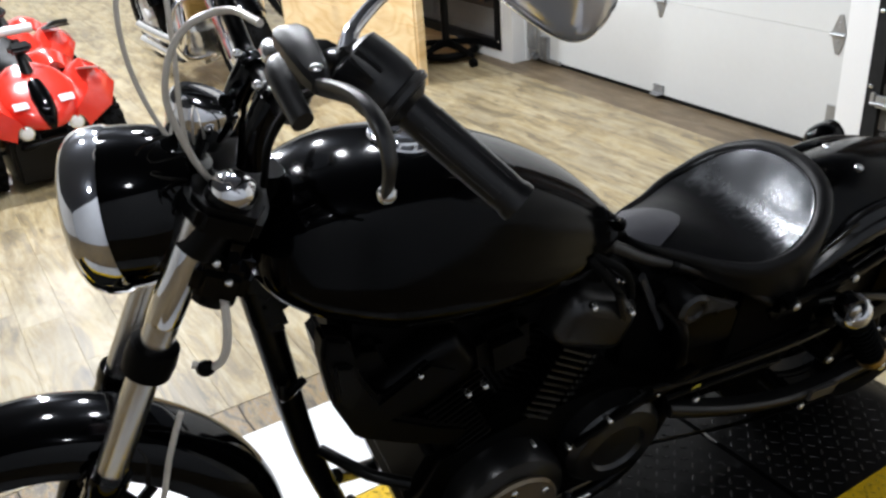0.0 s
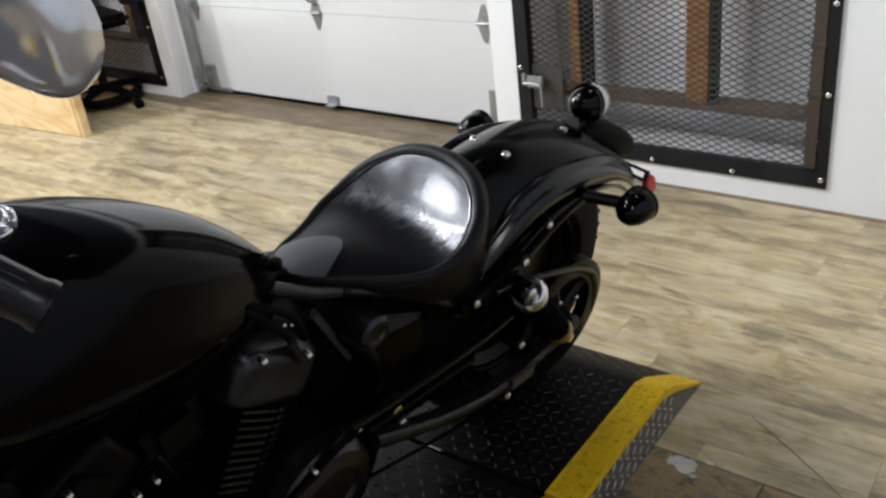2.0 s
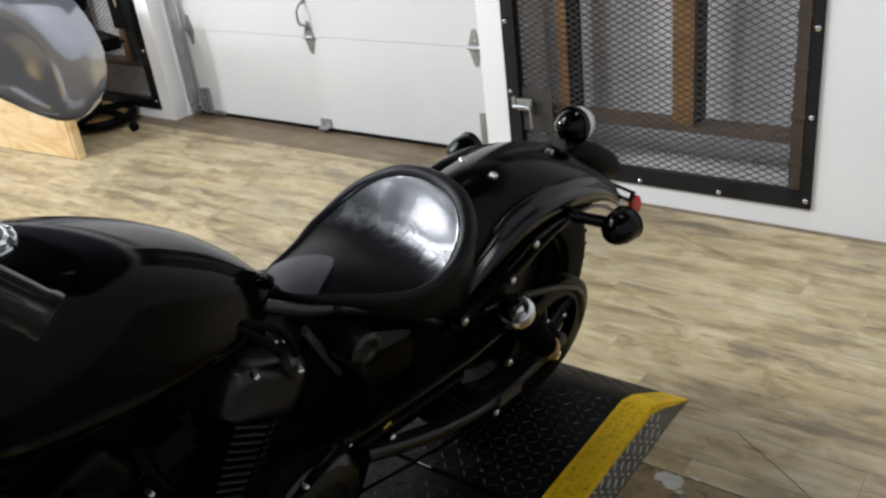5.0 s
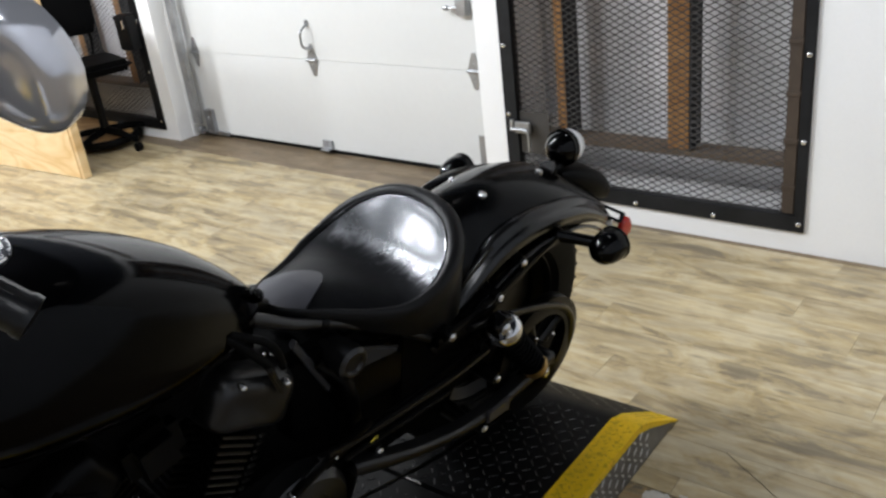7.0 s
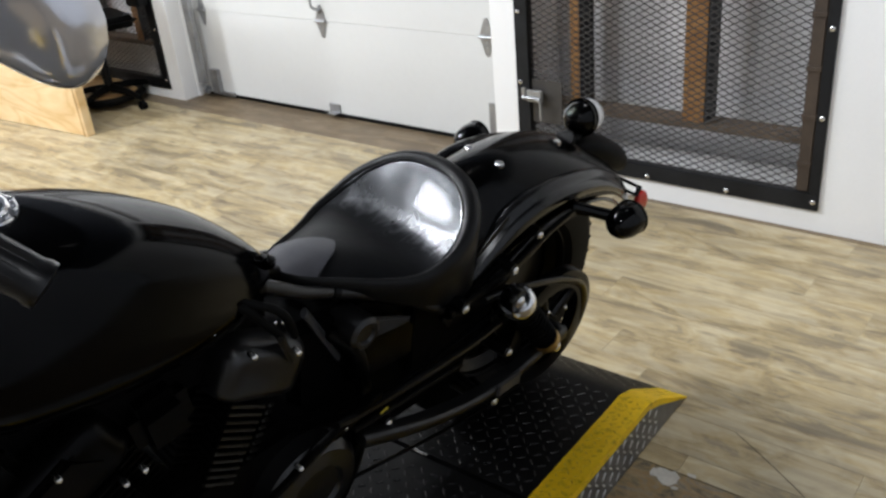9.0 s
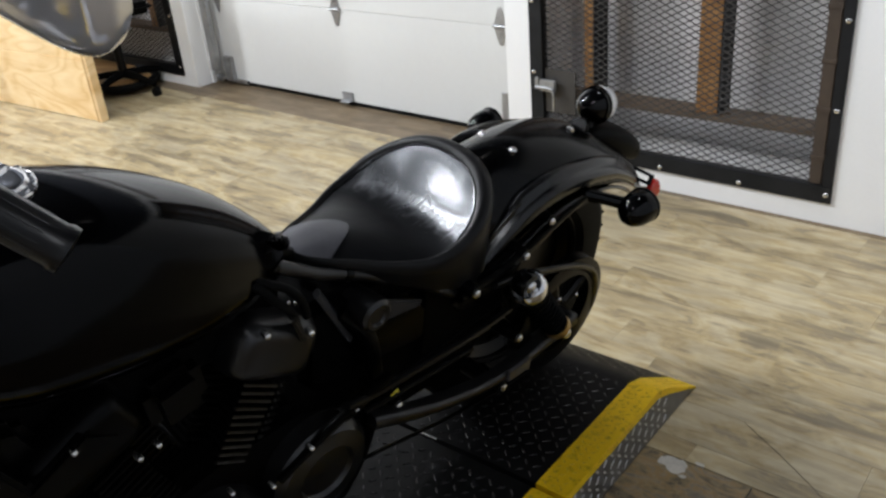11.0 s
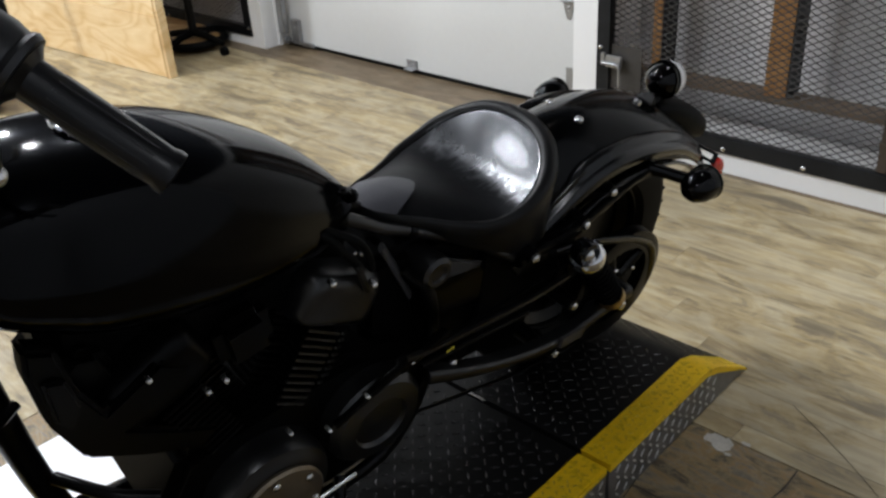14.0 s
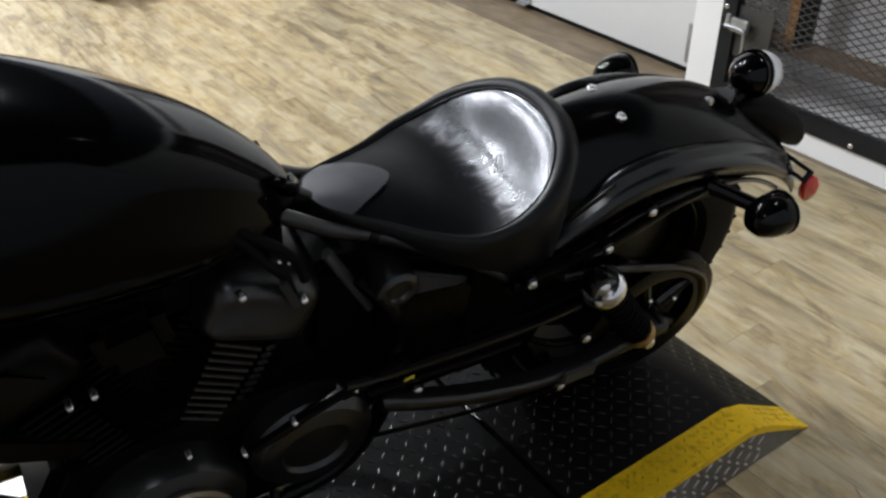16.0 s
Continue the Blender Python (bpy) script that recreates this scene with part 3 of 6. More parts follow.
def mesh_door(x0, x1, z0, z1, y, frame_mat, label, studs, right):
    """A steel-framed opening closed with expanded metal, with timber behind it."""
    door = thing("mesh_door", label, "mesh door", kind="structure")
    w, d = 0.062, 0.03
    part("frame_rail", span((x0, y - 0.012, z0), (x1, y + d, z0 + w), 0.002), frame_mat, door)
    part("frame_rail", span((x0, y - 0.012, z1 - w), (x1, y + d, z1), 0.002), frame_mat, door)
    part("frame_stile", span((x0, y - 0.0115, z0 + w), (x0 + w, y + d, z1 - w), 0.002), frame_mat, door)
    part("frame_stile", span((x1 - (0.036 if right else w), y - 0.0115, z0 + w), (x1, y + d, z1 - w), 0.002), frame_mat, door)
    inner = x1 - w
    if right:
        inner = x1 - 0.095
        part("hinge_post", span((x1 - 0.085, y - 0.004, z0 + w), (x1 - 0.037, y + 0.05, z1 - w), 0.006), RUST, door, "rust-stained brown hinge post")
        for z in (0.24, 0.41, 0.58, 0.76, 1.3, 1.8):
            part("hinge_clip", span((x1 - 0.088, y - 0.009, z), (x1 - 0.036, y + 0.01, z + 0.02), 0.003), RUST, door)
    ob = new("mesh_sheet", expanded_metal(x0 + w - 0.005, inner + 0.034, z0 + w - 0.005, z1 - w + 0.005, y + 0.012))
    ob.parent = door
    tagged(ob, "dark expanded metal in a diamond pattern", kind="stuff")
    bolts = [(x0 + 0.02, z) for z in (0.42, 0.71, 1.2)] + [(x1 - 0.018, z) for z in (0.115, 0.425, 0.728, 1.2)] + [(x0 + (x1 - x0) * k, z0 + 0.018) for k in (0.22, 0.48, 0.735)]
    for x, z in bolts:
        part("bolt_head", ball(0.010, (x, y - 0.013, z), (1, 0.55, 1), None, 12, 8), BOLT, door)
    for sx0, sx1 in studs:
        part("stud", span((sx0, y + 0.09, 0.31), (sx1, y + 0.2, z1), 0.003), STUD, door, "orange-brown pine stud")
        part("stud_steel", span((sx1 + 0.002, y + 0.085, 0.31), (sx1 + 0.006, y + 0.2, z1), 0.001), STEELG, door)
    part("timber_rail", span((x0, y + 0.088, 0.282), (x1, y + 0.2, 0.308), 0.003), TIMBER, door, "weathered timber rail")
    return door


door_r = mesh_door(MESH_L, MESH_R, MESH_B, MESH_T, WALL_Y, STEELG, "grey steel mesh door with pine studs behind", ((1.545, 1.588), (2.032, 2.118)), True)
# latch with its plate
bm = span((1.40, WALL_Y - 0.03, 0.345), (1.475, WALL_Y - 0.012, 0.395), 0.004)
span((1.375, WALL_Y - 0.026, 0.35), (1.395, WALL_Y - 0.012, 0.40), 0.003, bm)
tube([(1.385, WALL_Y - 0.035, 0.362), (1.455, WALL_Y - 0.035, 0.362), (1.472, WALL_Y - 0.036, 0.345), (1.474, WALL_Y - 0.036, 0.272)], 0.0065, 10, 3, bm=bm)
part("latch", bm, GALV, door_r, "steel slide latch")
part("latch_plate", span((1.41, WALL_Y + 0.001, 0.25), (1.555, WALL_Y + 0.004, 0.435), 0.001), MESHST, door_r, "dark mesh patch by the latch")
mesh_door(LM_L, LM_R, LM_B, LM_T, LEFT_Y, BLACKST, "black steel mesh door with timber behind", ((-2.12, -2.05), (-1.62, -1.55)), False)


def lamp(x, y, z, watts):
    """A bare bulb in a black ceiling holder."""
    t = thing("ceiling_lamp", "bare bulb in a black ceiling holder", "lamp", pose(x, y, z), "ceiling lamps")
    part("bulb", ball(0.035, (0, 0, 0.06), (1, 1, 1.2)), BULB, t, "glowing frosted bulb")
    part("holder", lathe([(0.022, 0.085), (0.03, 0.10), (0.05, 0.13), (0.06, CEILING - z)]), BLACKST, t)
    li = bpy.data.lights.new("lamp_light", "POINT")
    li.energy, li.shadow_soft_size, li.color = watts, 0.09, (0.950, 0.985, 1.045)
    ob = new("lamp_light", li)
    ob.parent = t
    ob.location = (0, 0, -0.06)
    return t


def spot_lamp(x, y, z, target, watts, cone):
    """An added, unseen black ceiling spotlight turned to the floor by the wall."""
    t = thing("added_spotlight", "added ceiling spotlight, out of view, that brightens the floor by the wall", "lamp", pose(x, y, z), "ceiling lamps")
    d = (Vector(target) - Vector((x, y, z))).normalized()
    m = along((0, 0, 0), d)
    part("can", ring([(0.040, -0.10), (0.048, -0.10), (0.052, 0.03), (0.046, 0.03)], m, 28), BLACKST, t)
    part("bulb", ball(0.03, d * -0.03), BULB, t, "glowing frosted bulb")
    part("stem", rod((0, 0, 0.05), (0, 0, CEILING - z), 0.012, 10), BLACKST, t)
    li = bpy.data.lights.new("spot_light", "SPOT")
    li.energy, li.shadow_soft_size, li.color, li.spot_size, li.spot_blend = watts, 0.16, (0.950, 0.985, 1.045), radians(cone), 1.0
    ob = new("spot_light", li)
    ob.parent = t
    ob.matrix_basis = look(d * 0.04, d)
    return t


for row in LAMPS:
    lamp(*row)
for row in SPOTS:
    spot_lamp(*row)


# ---- the motorcycle on its lift ----
# Own axes: x ahead, y to its left, z up; the origin lies on the deck near the rear axle. It leans on its side stand.
BIKE_LEAN, BIKE_TURN, BIKE_AT = 13.0, -96.49, (2.1771, -1.8208, 0.135)
BIKE = Matrix.Translation(BIKE_AT) @ Matrix.Rotation(radians(BIKE_TURN), 4, "Z") @ Matrix.Rotation(radians(-BIKE_LEAN), 4, "X")
REAR, FRONT = (-0.082, 0.0, 0.308), (1.575, 0.0, 0.325)


def tyre_profile(radius, width, rim):
    h = width / 2
    out = [(rim, -h * 0.62), (rim + 0.02, -h * 0.92), (radius - width * 0.30, -h), (radius - width * 0.12, -h * 0.80), (radius - width * 0.03, -h * 0.45), (radius, 0)]
    return out + [(r, -z) for r, z in out[-2::-1]]


def wheel(parent, at, radius, width, rim, spokes, metal, name="wheel"):
    hub = thing_part(name, parent)
    m = at_left(*at)
    part("tyre", ring(tyre_profile(radius, width, rim), m, 56), RUBBER, hub, "black ribbed road tyre")
    bm = bmesh.new()
    for k in range(44):
        a = 2 * math.pi * k / 44
        for s in (-1, 1):
            box((0.004, 0.018, 0.03), (math.cos(a) * (radius - width * 0.055), math.sin(a) * (radius - width * 0.055), s * width * 0.27), Matrix.Rotation(a, 4, "Z") @ Matrix.Rotation(radians(24 * s), 4, "X"), bm=bm)
    bmesh.ops.transform(bm, matrix=m, verts=bm.verts)
    tagged(part("tread", bm, RUBBER, hub), kind="stuff")
    w = width * 0.36
    part("rim", ring([(rim + 0.004, -w), (rim + 0.004, -w * 0.7), (rim - 0.022, -w * 0.3), (rim - 0.022, w * 0.3), (rim + 0.004, w * 0.7), (rim + 0.004, w), (rim + 0.014, w), (rim + 0.014, -w)], m, 56), metal, hub)
    if width > 0.14:
        part("wheel_web", lathe([(0.03, -0.012), (rim - 0.01, -0.008), (rim - 0.01, 0.008), (0.03, 0.012)], m, 40), metal, hub, "black solid wheel web")
    part("hub", lathe([(0.02, -0.075), (0.045, -0.07), (0.045, -0.05), (0.034, -0.03), (0.034, 0.03), (0.045, 0.05), (0.045, 0.07), (0.02, 0.075)], m, 28), metal, hub)
    for k in range(spokes):
        a = 2 * math.pi * k / spokes + 0.2
        c, s = math.cos(a), math.sin(a)
        own = tube([(c * 0.03, s * 0.03, 0.0), (c * rim * 0.5, s * rim * 0.5, 0.012), (c * (rim - 0.015), s * (rim - 0.015), 0.0)], [0.017, 0.012, 0.014], 8, 3, 0.7)
        bmesh.ops.transform(own, matrix=m, verts=own.verts)
        part("spoke", own, metal, hub)
    return hub


def thing_part(name, parent):
    ob = new(name)
    ob.parent = parent
    ob.empty_display_size = 0.05
    return ob


def superring(x, half, top, low, n=28, belly=0.55, power=2.4, tuck=0.75):
    """A tank-like section at x: a rounded crown, full sides at the height belly, tucked in below."""
    pts, mid = [], low + (top - low) * belly
    for i in range(n):
        a = 2 * math.pi * i / n
        c, s = math.cos(a), math.sin(a)
        y = half * math.copysign(abs(c) ** (2 / power), c)
        z = mid + (top - mid if s > 0 else mid - low) * math.copysign(abs(s) ** (2 / power), s)
        if s < 0:
            y *= 1 - (1 - tuck) * (-s)
        pts.append((x, y, z))
    return pts


def refine(rows, count):
    """Smoothly in-between rows of numbers."""
    out = []
    vec = [np.array(r, float) for r in rows]
    vec = [2 * vec[0] - vec[1]] + vec + [2 * vec[-1] - vec[-2]]
    for a, b, c, d in zip(vec, vec[1:], vec[2:], vec[3:]):
        for i in range(count):
            t = i / count
            out.append(0.5 * (2 * b + (c - a) * t + (2 * a - 5 * b + 4 * c - d) * t * t + (3 * b - a - 3 * c + d) * t ** 3))
    out.append(vec[-2])
    return out


def fuel_tank(bike):
    rows = [(0.572, 0.022, 0.730, 0.705), (0.585, 0.045, 0.755, 0.695), (0.625, 0.078, 0.802, 0.690), (0.69, 0.108, 0.861, 0.690), (0.78, 0.138, 0.918, 0.700),
            (0.88, 0.158, 0.963, 0.715), (0.97, 0.166, 0.988, 0.735), (1.05, 0.164, 0.995, 0.755), (1.11, 0.152, 0.988, 0.780), (1.165, 0.130, 0.968, 0.805), (1.205, 0.092, 0.935, 0.830), (1.225, 0.040, 0.900, 0.850)]

    def creased(x, w, t, l):
        """Half a section from the crown over a soft shoulder crease, down a flat flank to the belly and in below, then its mirror."""
        h = t - l
        flank = [(0.0, 0.0), (0.22, 0.008), (0.42, 0.035), (0.58, 0.085), (0.68, 0.140), (0.735, 0.185), (0.765, 0.225), (0.80, 0.285), (0.87, 0.42), (0.95, 0.57), (0.99, 0.67), (1.0, 0.74), (0.985, 0.82), (0.93, 0.90), (0.82, 0.96), (0.6, 0.99), (0.3, 1.0)]
        side = [(x, w * a, t - h * b) for a, b in flank]
        return side + [(x, 0.0, l)] + [(p[0], -p[1], p[2]) for p in side[:0:-1]]

    tank = part("fuel_tank", skin([creased(x, max(w, 0.004), t, l) for x, w, t, l in refine(rows, 4)]), TANKP, bike, "glossy black teardrop fuel tank", 60)
    # filler cap, set in the crown
    m = Matrix.Translation((0.975, -0.008, 0.988)) @ Matrix.Rotation(radians(-9), 4, "Y")
    part("filler_cap", lathe([(0.047, -0.006), (0.050, 0.001), (0.049, 0.004), (0.044, 0.006), (0.040, 0.006), (0.038, 0.010), (0.034, 0.0125), (0.020, 0.0135), (0.001, 0.013)], m, 40), CHROME, tank, "chrome filler cap")
    bm = bmesh.new()
    for k in range(12):
        a = 2 * math.pi * k / 12
        ball(0.0045, (math.cos(a) * 0.0445, math.sin(a) * 0.0445, 0.006), (1, 1, 0.7), bm, 10, 6)
    box((0.056, 0.012, 0.008), (0, 0, 0.014), Matrix.Rotation(radians(35), 4, "Z"), 0.003, bm=bm)
    bmesh.ops.transform(bm, matrix=m, verts=bm.verts)
    part("cap_screws", bm, CHROME, tank)
    # rear mounting tongue under the seat nose
    part("tank_mount", tube([(0.61, 0.0, 0.712), (0.58, 0.0, 0.695), (0.545, 0.0, 0.672)], [0.030, 0.030, 0.026], 12, 3, 0.7), SATIN, tank)
    part("tank_trim", tube([(0.600, 0.062, 0.775), (0.578, 0.040, 0.742), (0.573, 0.0, 0.722)], [0.004, 0.012, 0.014], 10, 4, 0.6), SATIN, tank)
    return tank


def saddle(bike):
    """Solo seat: a shining dish, a matte roll round it that widens into a collar at the back, and a tongue-shaped nose pad."""
    # crest of the dish from the nose to the back: x, half width, height, width of the roll, and the lower edge's half width and height
    half = [(0.552, 0.000, 0.694, 0.004, 0.000, 0.668), (0.536, 0.032, 0.688, 0.005, 0.026, 0.660), (0.500, 0.057, 0.678, 0.008, 0.050, 0.645), (0.445, 0.084, 0.664, 0.011, 0.078, 0.628),
            (0.395, 0.110, 0.652, 0.014, 0.104, 0.604), (0.335, 0.138, 0.648, 0.018, 0.132, 0.578), (0.280, 0.145, 0.660, 0.022, 0.146, 0.555), (0.236, 0.138, 0.682, 0.029, 0.150, 0.535),
            (0.200, 0.117, 0.705, 0.036, 0.142, 0.525), (0.172, 0.082, 0.726, 0.042, 0.122, 0.530), (0.156, 0.040, 0.735, 0.046, 0.070, 0.560), (0.151, 0.000, 0.737, 0.047, 0.000, 0.600)]
    fine = refine(half, 5)
    loop = [tuple(r) for r in fine] + [(r[0], -r[1], r[2], r[3], -r[4], r[5]) for r in fine[-2:0:-1]]
    mid = Vector((0.29, 0.0))
    spine = refine([(0.556, 0.692), (0.47, 0.690), (0.40, 0.679), (0.35, 0.666), (0.31, 0.656), (0.27, 0.655), (0.237, 0.661), (0.207, 0.677), (0.18, 0.696), (0.150, 0.724)], 8)

    def hollow(x):
        return float(np.interp(x, [q[0] for q in spine[::-1]], [q[1] for q in spine[::-1]]))

    outward = []
    for i, r in enumerate(loop):
        a, b = loop[i - 1], loop[(i + 1) % len(loop)]
        d = Vector((b[1] - a[1], a[0] - b[0])) * -1
        d = d.normalized() if d.length > 1e-6 else Vector((1, 0))
        if d.dot(Vector((r[0], r[1])) - mid) < 0:
            d = -d
        outward.append(d)

    def ring_at(f):
        out = []
        for x, y, z, w, ly, lz in loop:
            p = mid + (Vector((x, y)) - mid) * f
            g = f ** 3.0
            out.append((p.x, p.y, z * g + hollow(p.x) * (1 - g)))
        return out

    dish = skin([ring_at(f) for f in (1.0, 0.985, 0.96, 0.92, 0.87, 0.80, 0.70, 0.58, 0.44, 0.30, 0.16, 0.05)], caps=False)
    centre = [v for v in dish.verts][-len(loop):]
    dish.faces.new(centre)
    seat = part("seat", dish, LEATHER, bike, "black leather solo seat with a raised back", 75)
    rolls = []
    for u, up in ((-0.05, -0.012), (0.02, 0.0005), (0.12, 0.005), (0.28, 0.0085), (0.5, 0.009), (0.72, 0.006), (0.9, -0.001), (1.0, -0.012)):
        rolls.append([(x + d.x * w * u, y + d.y * w * u, z + up * (0.6 + w * 14)) for (x, y, z, w, ly, lz), d in zip(loop, outward)])
    for k in (0.35, 0.7, 1.0):
        top = rolls[7]
        rolls.append([(p[0] + (x + d.x * w * 0.5 - p[0]) * k * 0.8, p[1] + (ly - p[1]) * k, p[2] + (lz - p[2]) * k) for p, (x, y, z, w, ly, lz), d in zip(top, loop, outward)])
    part("seat_roll", skin(rolls, caps=False), ROLL, seat, "matte black padded roll round the seat", 75)
    part("seat_pan", skin([rolls[-1], [(p[0] * 0.98 + 0.006, p[1] * 0.9, p[2] - 0.012) for p in rolls[-1]]]), MATTE, seat)
    # piping on the crest
    line = [(x, y, z + 0.0012) for x, y, z, w, ly, lz in fine[10:]]
    line += [(x, -y, z) for x, y, z in line[-2::-1]]
    part("piping", tube(line, 0.0024, 8, 1, smooth=False), LEATHER, seat)
    # the nose pad: a tongue whose point lies on the middle line
    pad = []
    for x, y, z, w, ly, lz in fine:
        if x < 0.494:
            break
        row = []
        for i in range(15):
            c = -1 + 2 * i / 14
            k = abs(c)
            row.append((x - 0.098 * (1 - k ** 1.7) * max(0.0, (0.552 - x) / 0.058), y * 1.04 * c, 0))
        pad.append([(px_, py_, (z + 0.004) * k2 + (hollow(px_) + 0.0055) * (1 - k2)) for (px_, py_, _), k2 in zip(row, [abs(-1 + 2 * i / 14) ** 3.0 for i in range(15)])])
    pad = [arc + [(p[0], p[1] * 0.98, p[2] - 0.008) for p in arc[::-1]] for arc in pad[1:]]
    part("nose_pad", skin(pad), PAD, seat, "grey-black padded nose panel")
    return seat


def rear_fender(bike):
    rows = [(0.17, 0.118, 0.700, 0.480), (0.10, 0.128, 0.716, 0.500), (0.02, 0.130, 0.724, 0.528), (-0.06, 0.130, 0.722, 0.556), (-0.14, 0.128, 0.709, 0.570), (-0.22, 0.124, 0.684, 0.568),
            (-0.30, 0.118, 0.646, 0.550), (-0.38, 0.110, 0.596, 0.515), (-0.45, 0.100, 0.537, 0.465), (-0.50, 0.088, 0.478, 0.415)]

    def arch(x, w, t, l, n=17, inset=0.0):
        out = []
        for i in range(n):
            u = -1 + 2 * i / (n - 1)
            k = abs(u)
            # a flat crown, a shoulder crease and a flared skirt
            if k < 0.72:
                y, z = w * 0.86 * (k / 0.72), t - (t - l) * 0.40 * (k / 0.72) ** 2.0
            else:
                q = (k - 0.72) / 0.28
                y, z = w * (0.86 + 0.14 * math.sin(q * math.pi / 2)), t - (t - l) * (0.40 + 0.60 * q)
            out.append((x, math.copysign(y - inset, u), z - inset))
        return out

    rings = [arch(*r) + arch(*r, inset=0.004)[::-1] for r in refine(rows, 4)]
    fender = part("rear_fender", skin(rings), FENDP, bike, "glossy black rear fender")
    path = refine([(0.165, 0.124, 0.532), (0.105, 0.132, 0.578), (0.04, 0.136, 0.615), (-0.04, 0.137, 0.632), (-0.14, 0.134, 0.624), (-0.26, 0.126, 0.592), (-0.34, 0.117, 0.553), (-0.405, 0.106, 0.512)], 4)
    for s in (1, -1):
        # a stepped bar along each flank, cut square at its end
        bars = []
        for i, (x, y, z) in enumerate(path):
            k = 0.55 + 0.45 * min(1.0, i / 8)
            bars.append([(x + dz * 0.25, s * (y + dy), z + dz * k) for dy, dz in ((-0.034, 0.040), (-0.020, 0.044), (-0.013, 0.040), (-0.011, 0.029), (-0.004, 0.025), (0.006, 0.020), (0.010, 0.012), (0.010, -0.002), (0.006, -0.010), (-0.012, -0.016), (-0.03, -0.010))])
        part("side_rail", skin(bars), RAIL, fender, "stepped black fender rail", 50)
        line = [(0.235, s * 0.152, 0.522), (0.16, s * 0.156, 0.541), (0.08, s * 0.154, 0.566), (0.01, s * 0.150, 0.588), (-0.06, s * 0.146, 0.594), (-0.15, s * 0.140, 0.588), (-0.26, s * 0.128, 0.560), (-0.34, s * 0.118, 0.520), (-0.40, s * 0.108, 0.478)]
        part("fender_edge", tube(line, [0.004] * 4 + [0.005] * 5, 8, 4), RAIL, fender)
        strut = [(0.27, 0.512), (0.20, 0.538), (0.10, 0.565), (0.0, 0.592), (-0.10, 0.594), (-0.18, 0.586), (-0.18, 0.572), (-0.10, 0.572), (0.0, 0.562), (0.06, 0.53), (0.10, 0.49), (0.17, 0.46), (0.25, 0.48)]
        part("fender_strut", prism(strut, 0.010, Matrix.Translation((0, 0.140 if s > 0 else -0.150, 0)) @ LEFT, 0.003), SATIN, fender, "satin black fender strut plate")
    for y in (-0.042, 0.042):
        part("fender_bolt", lathe([(0.009, -0.004), (0.0095, 0.003), (0.007, 0.006), (0.001, 0.007)], Matrix.Translation((0.008, y, 0.712)), 12), BOLT, fender)
    part("fender_bolt", lathe([(0.008, -0.004), (0.008, 0.004), (0.001, 0.007)], Matrix.Translation((-0.20, 0.035, 0.688)), 12), BOLT, fender)
    # ribbed flap under the tail lamp
    rings_ = []
    for i, (x, w, t, l) in enumerate(refine([(-0.30, 0.040, 0.650, 0.600), (-0.36, 0.052, 0.640, 0.575), (-0.42, 0.056, 0.618, 0.540), (-0.48, 0.054, 0.585, 0.505), (-0.515, 0.044, 0.552, 0.490), (-0.525, 0.020, 0.530, 0.500)], 4)):
        rings_.append(superring(x, w * (1.0 + 0.05 * (i % 2)), t, l, 20, 0.5, 3.0, 0.9))
    part("tail_housing", skin(rings_), MATTE, fender, "matte black tail housing", 30)
    return fender


def bullet_lamp(parent, name, at, direction, lens, r=0.041, label="", e=0.5, bulge=1.15):
    d = Vector(direction)
    lamp_body = part(name, lathe([(0.001, -r * 1.25), (r * 0.45, -r * 1.12), (r * 0.78, -r * 0.75), (r * 0.96, -r * 0.2), (r, e * r - 0.25 * r), (r * 0.98, e * r)], along(at, Vector(at) + d), 28), GLOSS, parent, label)
    part("lens", lathe([(r * 0.97, r * e), (r * 0.95, r * (e + (bulge - e) * 0.35)), (r * 0.78, r * (e + (bulge - e) * 0.74)), (r * 0.4, r * (e + (bulge - e) * 0.95)), (0.001, r * bulge)], along(at, Vector(at) + d), 28), lens, lamp_body)
    part("lamp_rim", ring([(r * 0.96, r * (e - 0.04)), (r * 1.03, r * (e - 0.04)), (r * 1.03, r * (e + 0.06)), (r * 0.96, r * (e + 0.06))], along(at, Vector(at) + d), 28), GLOSS, lamp_body)
    return lamp_body


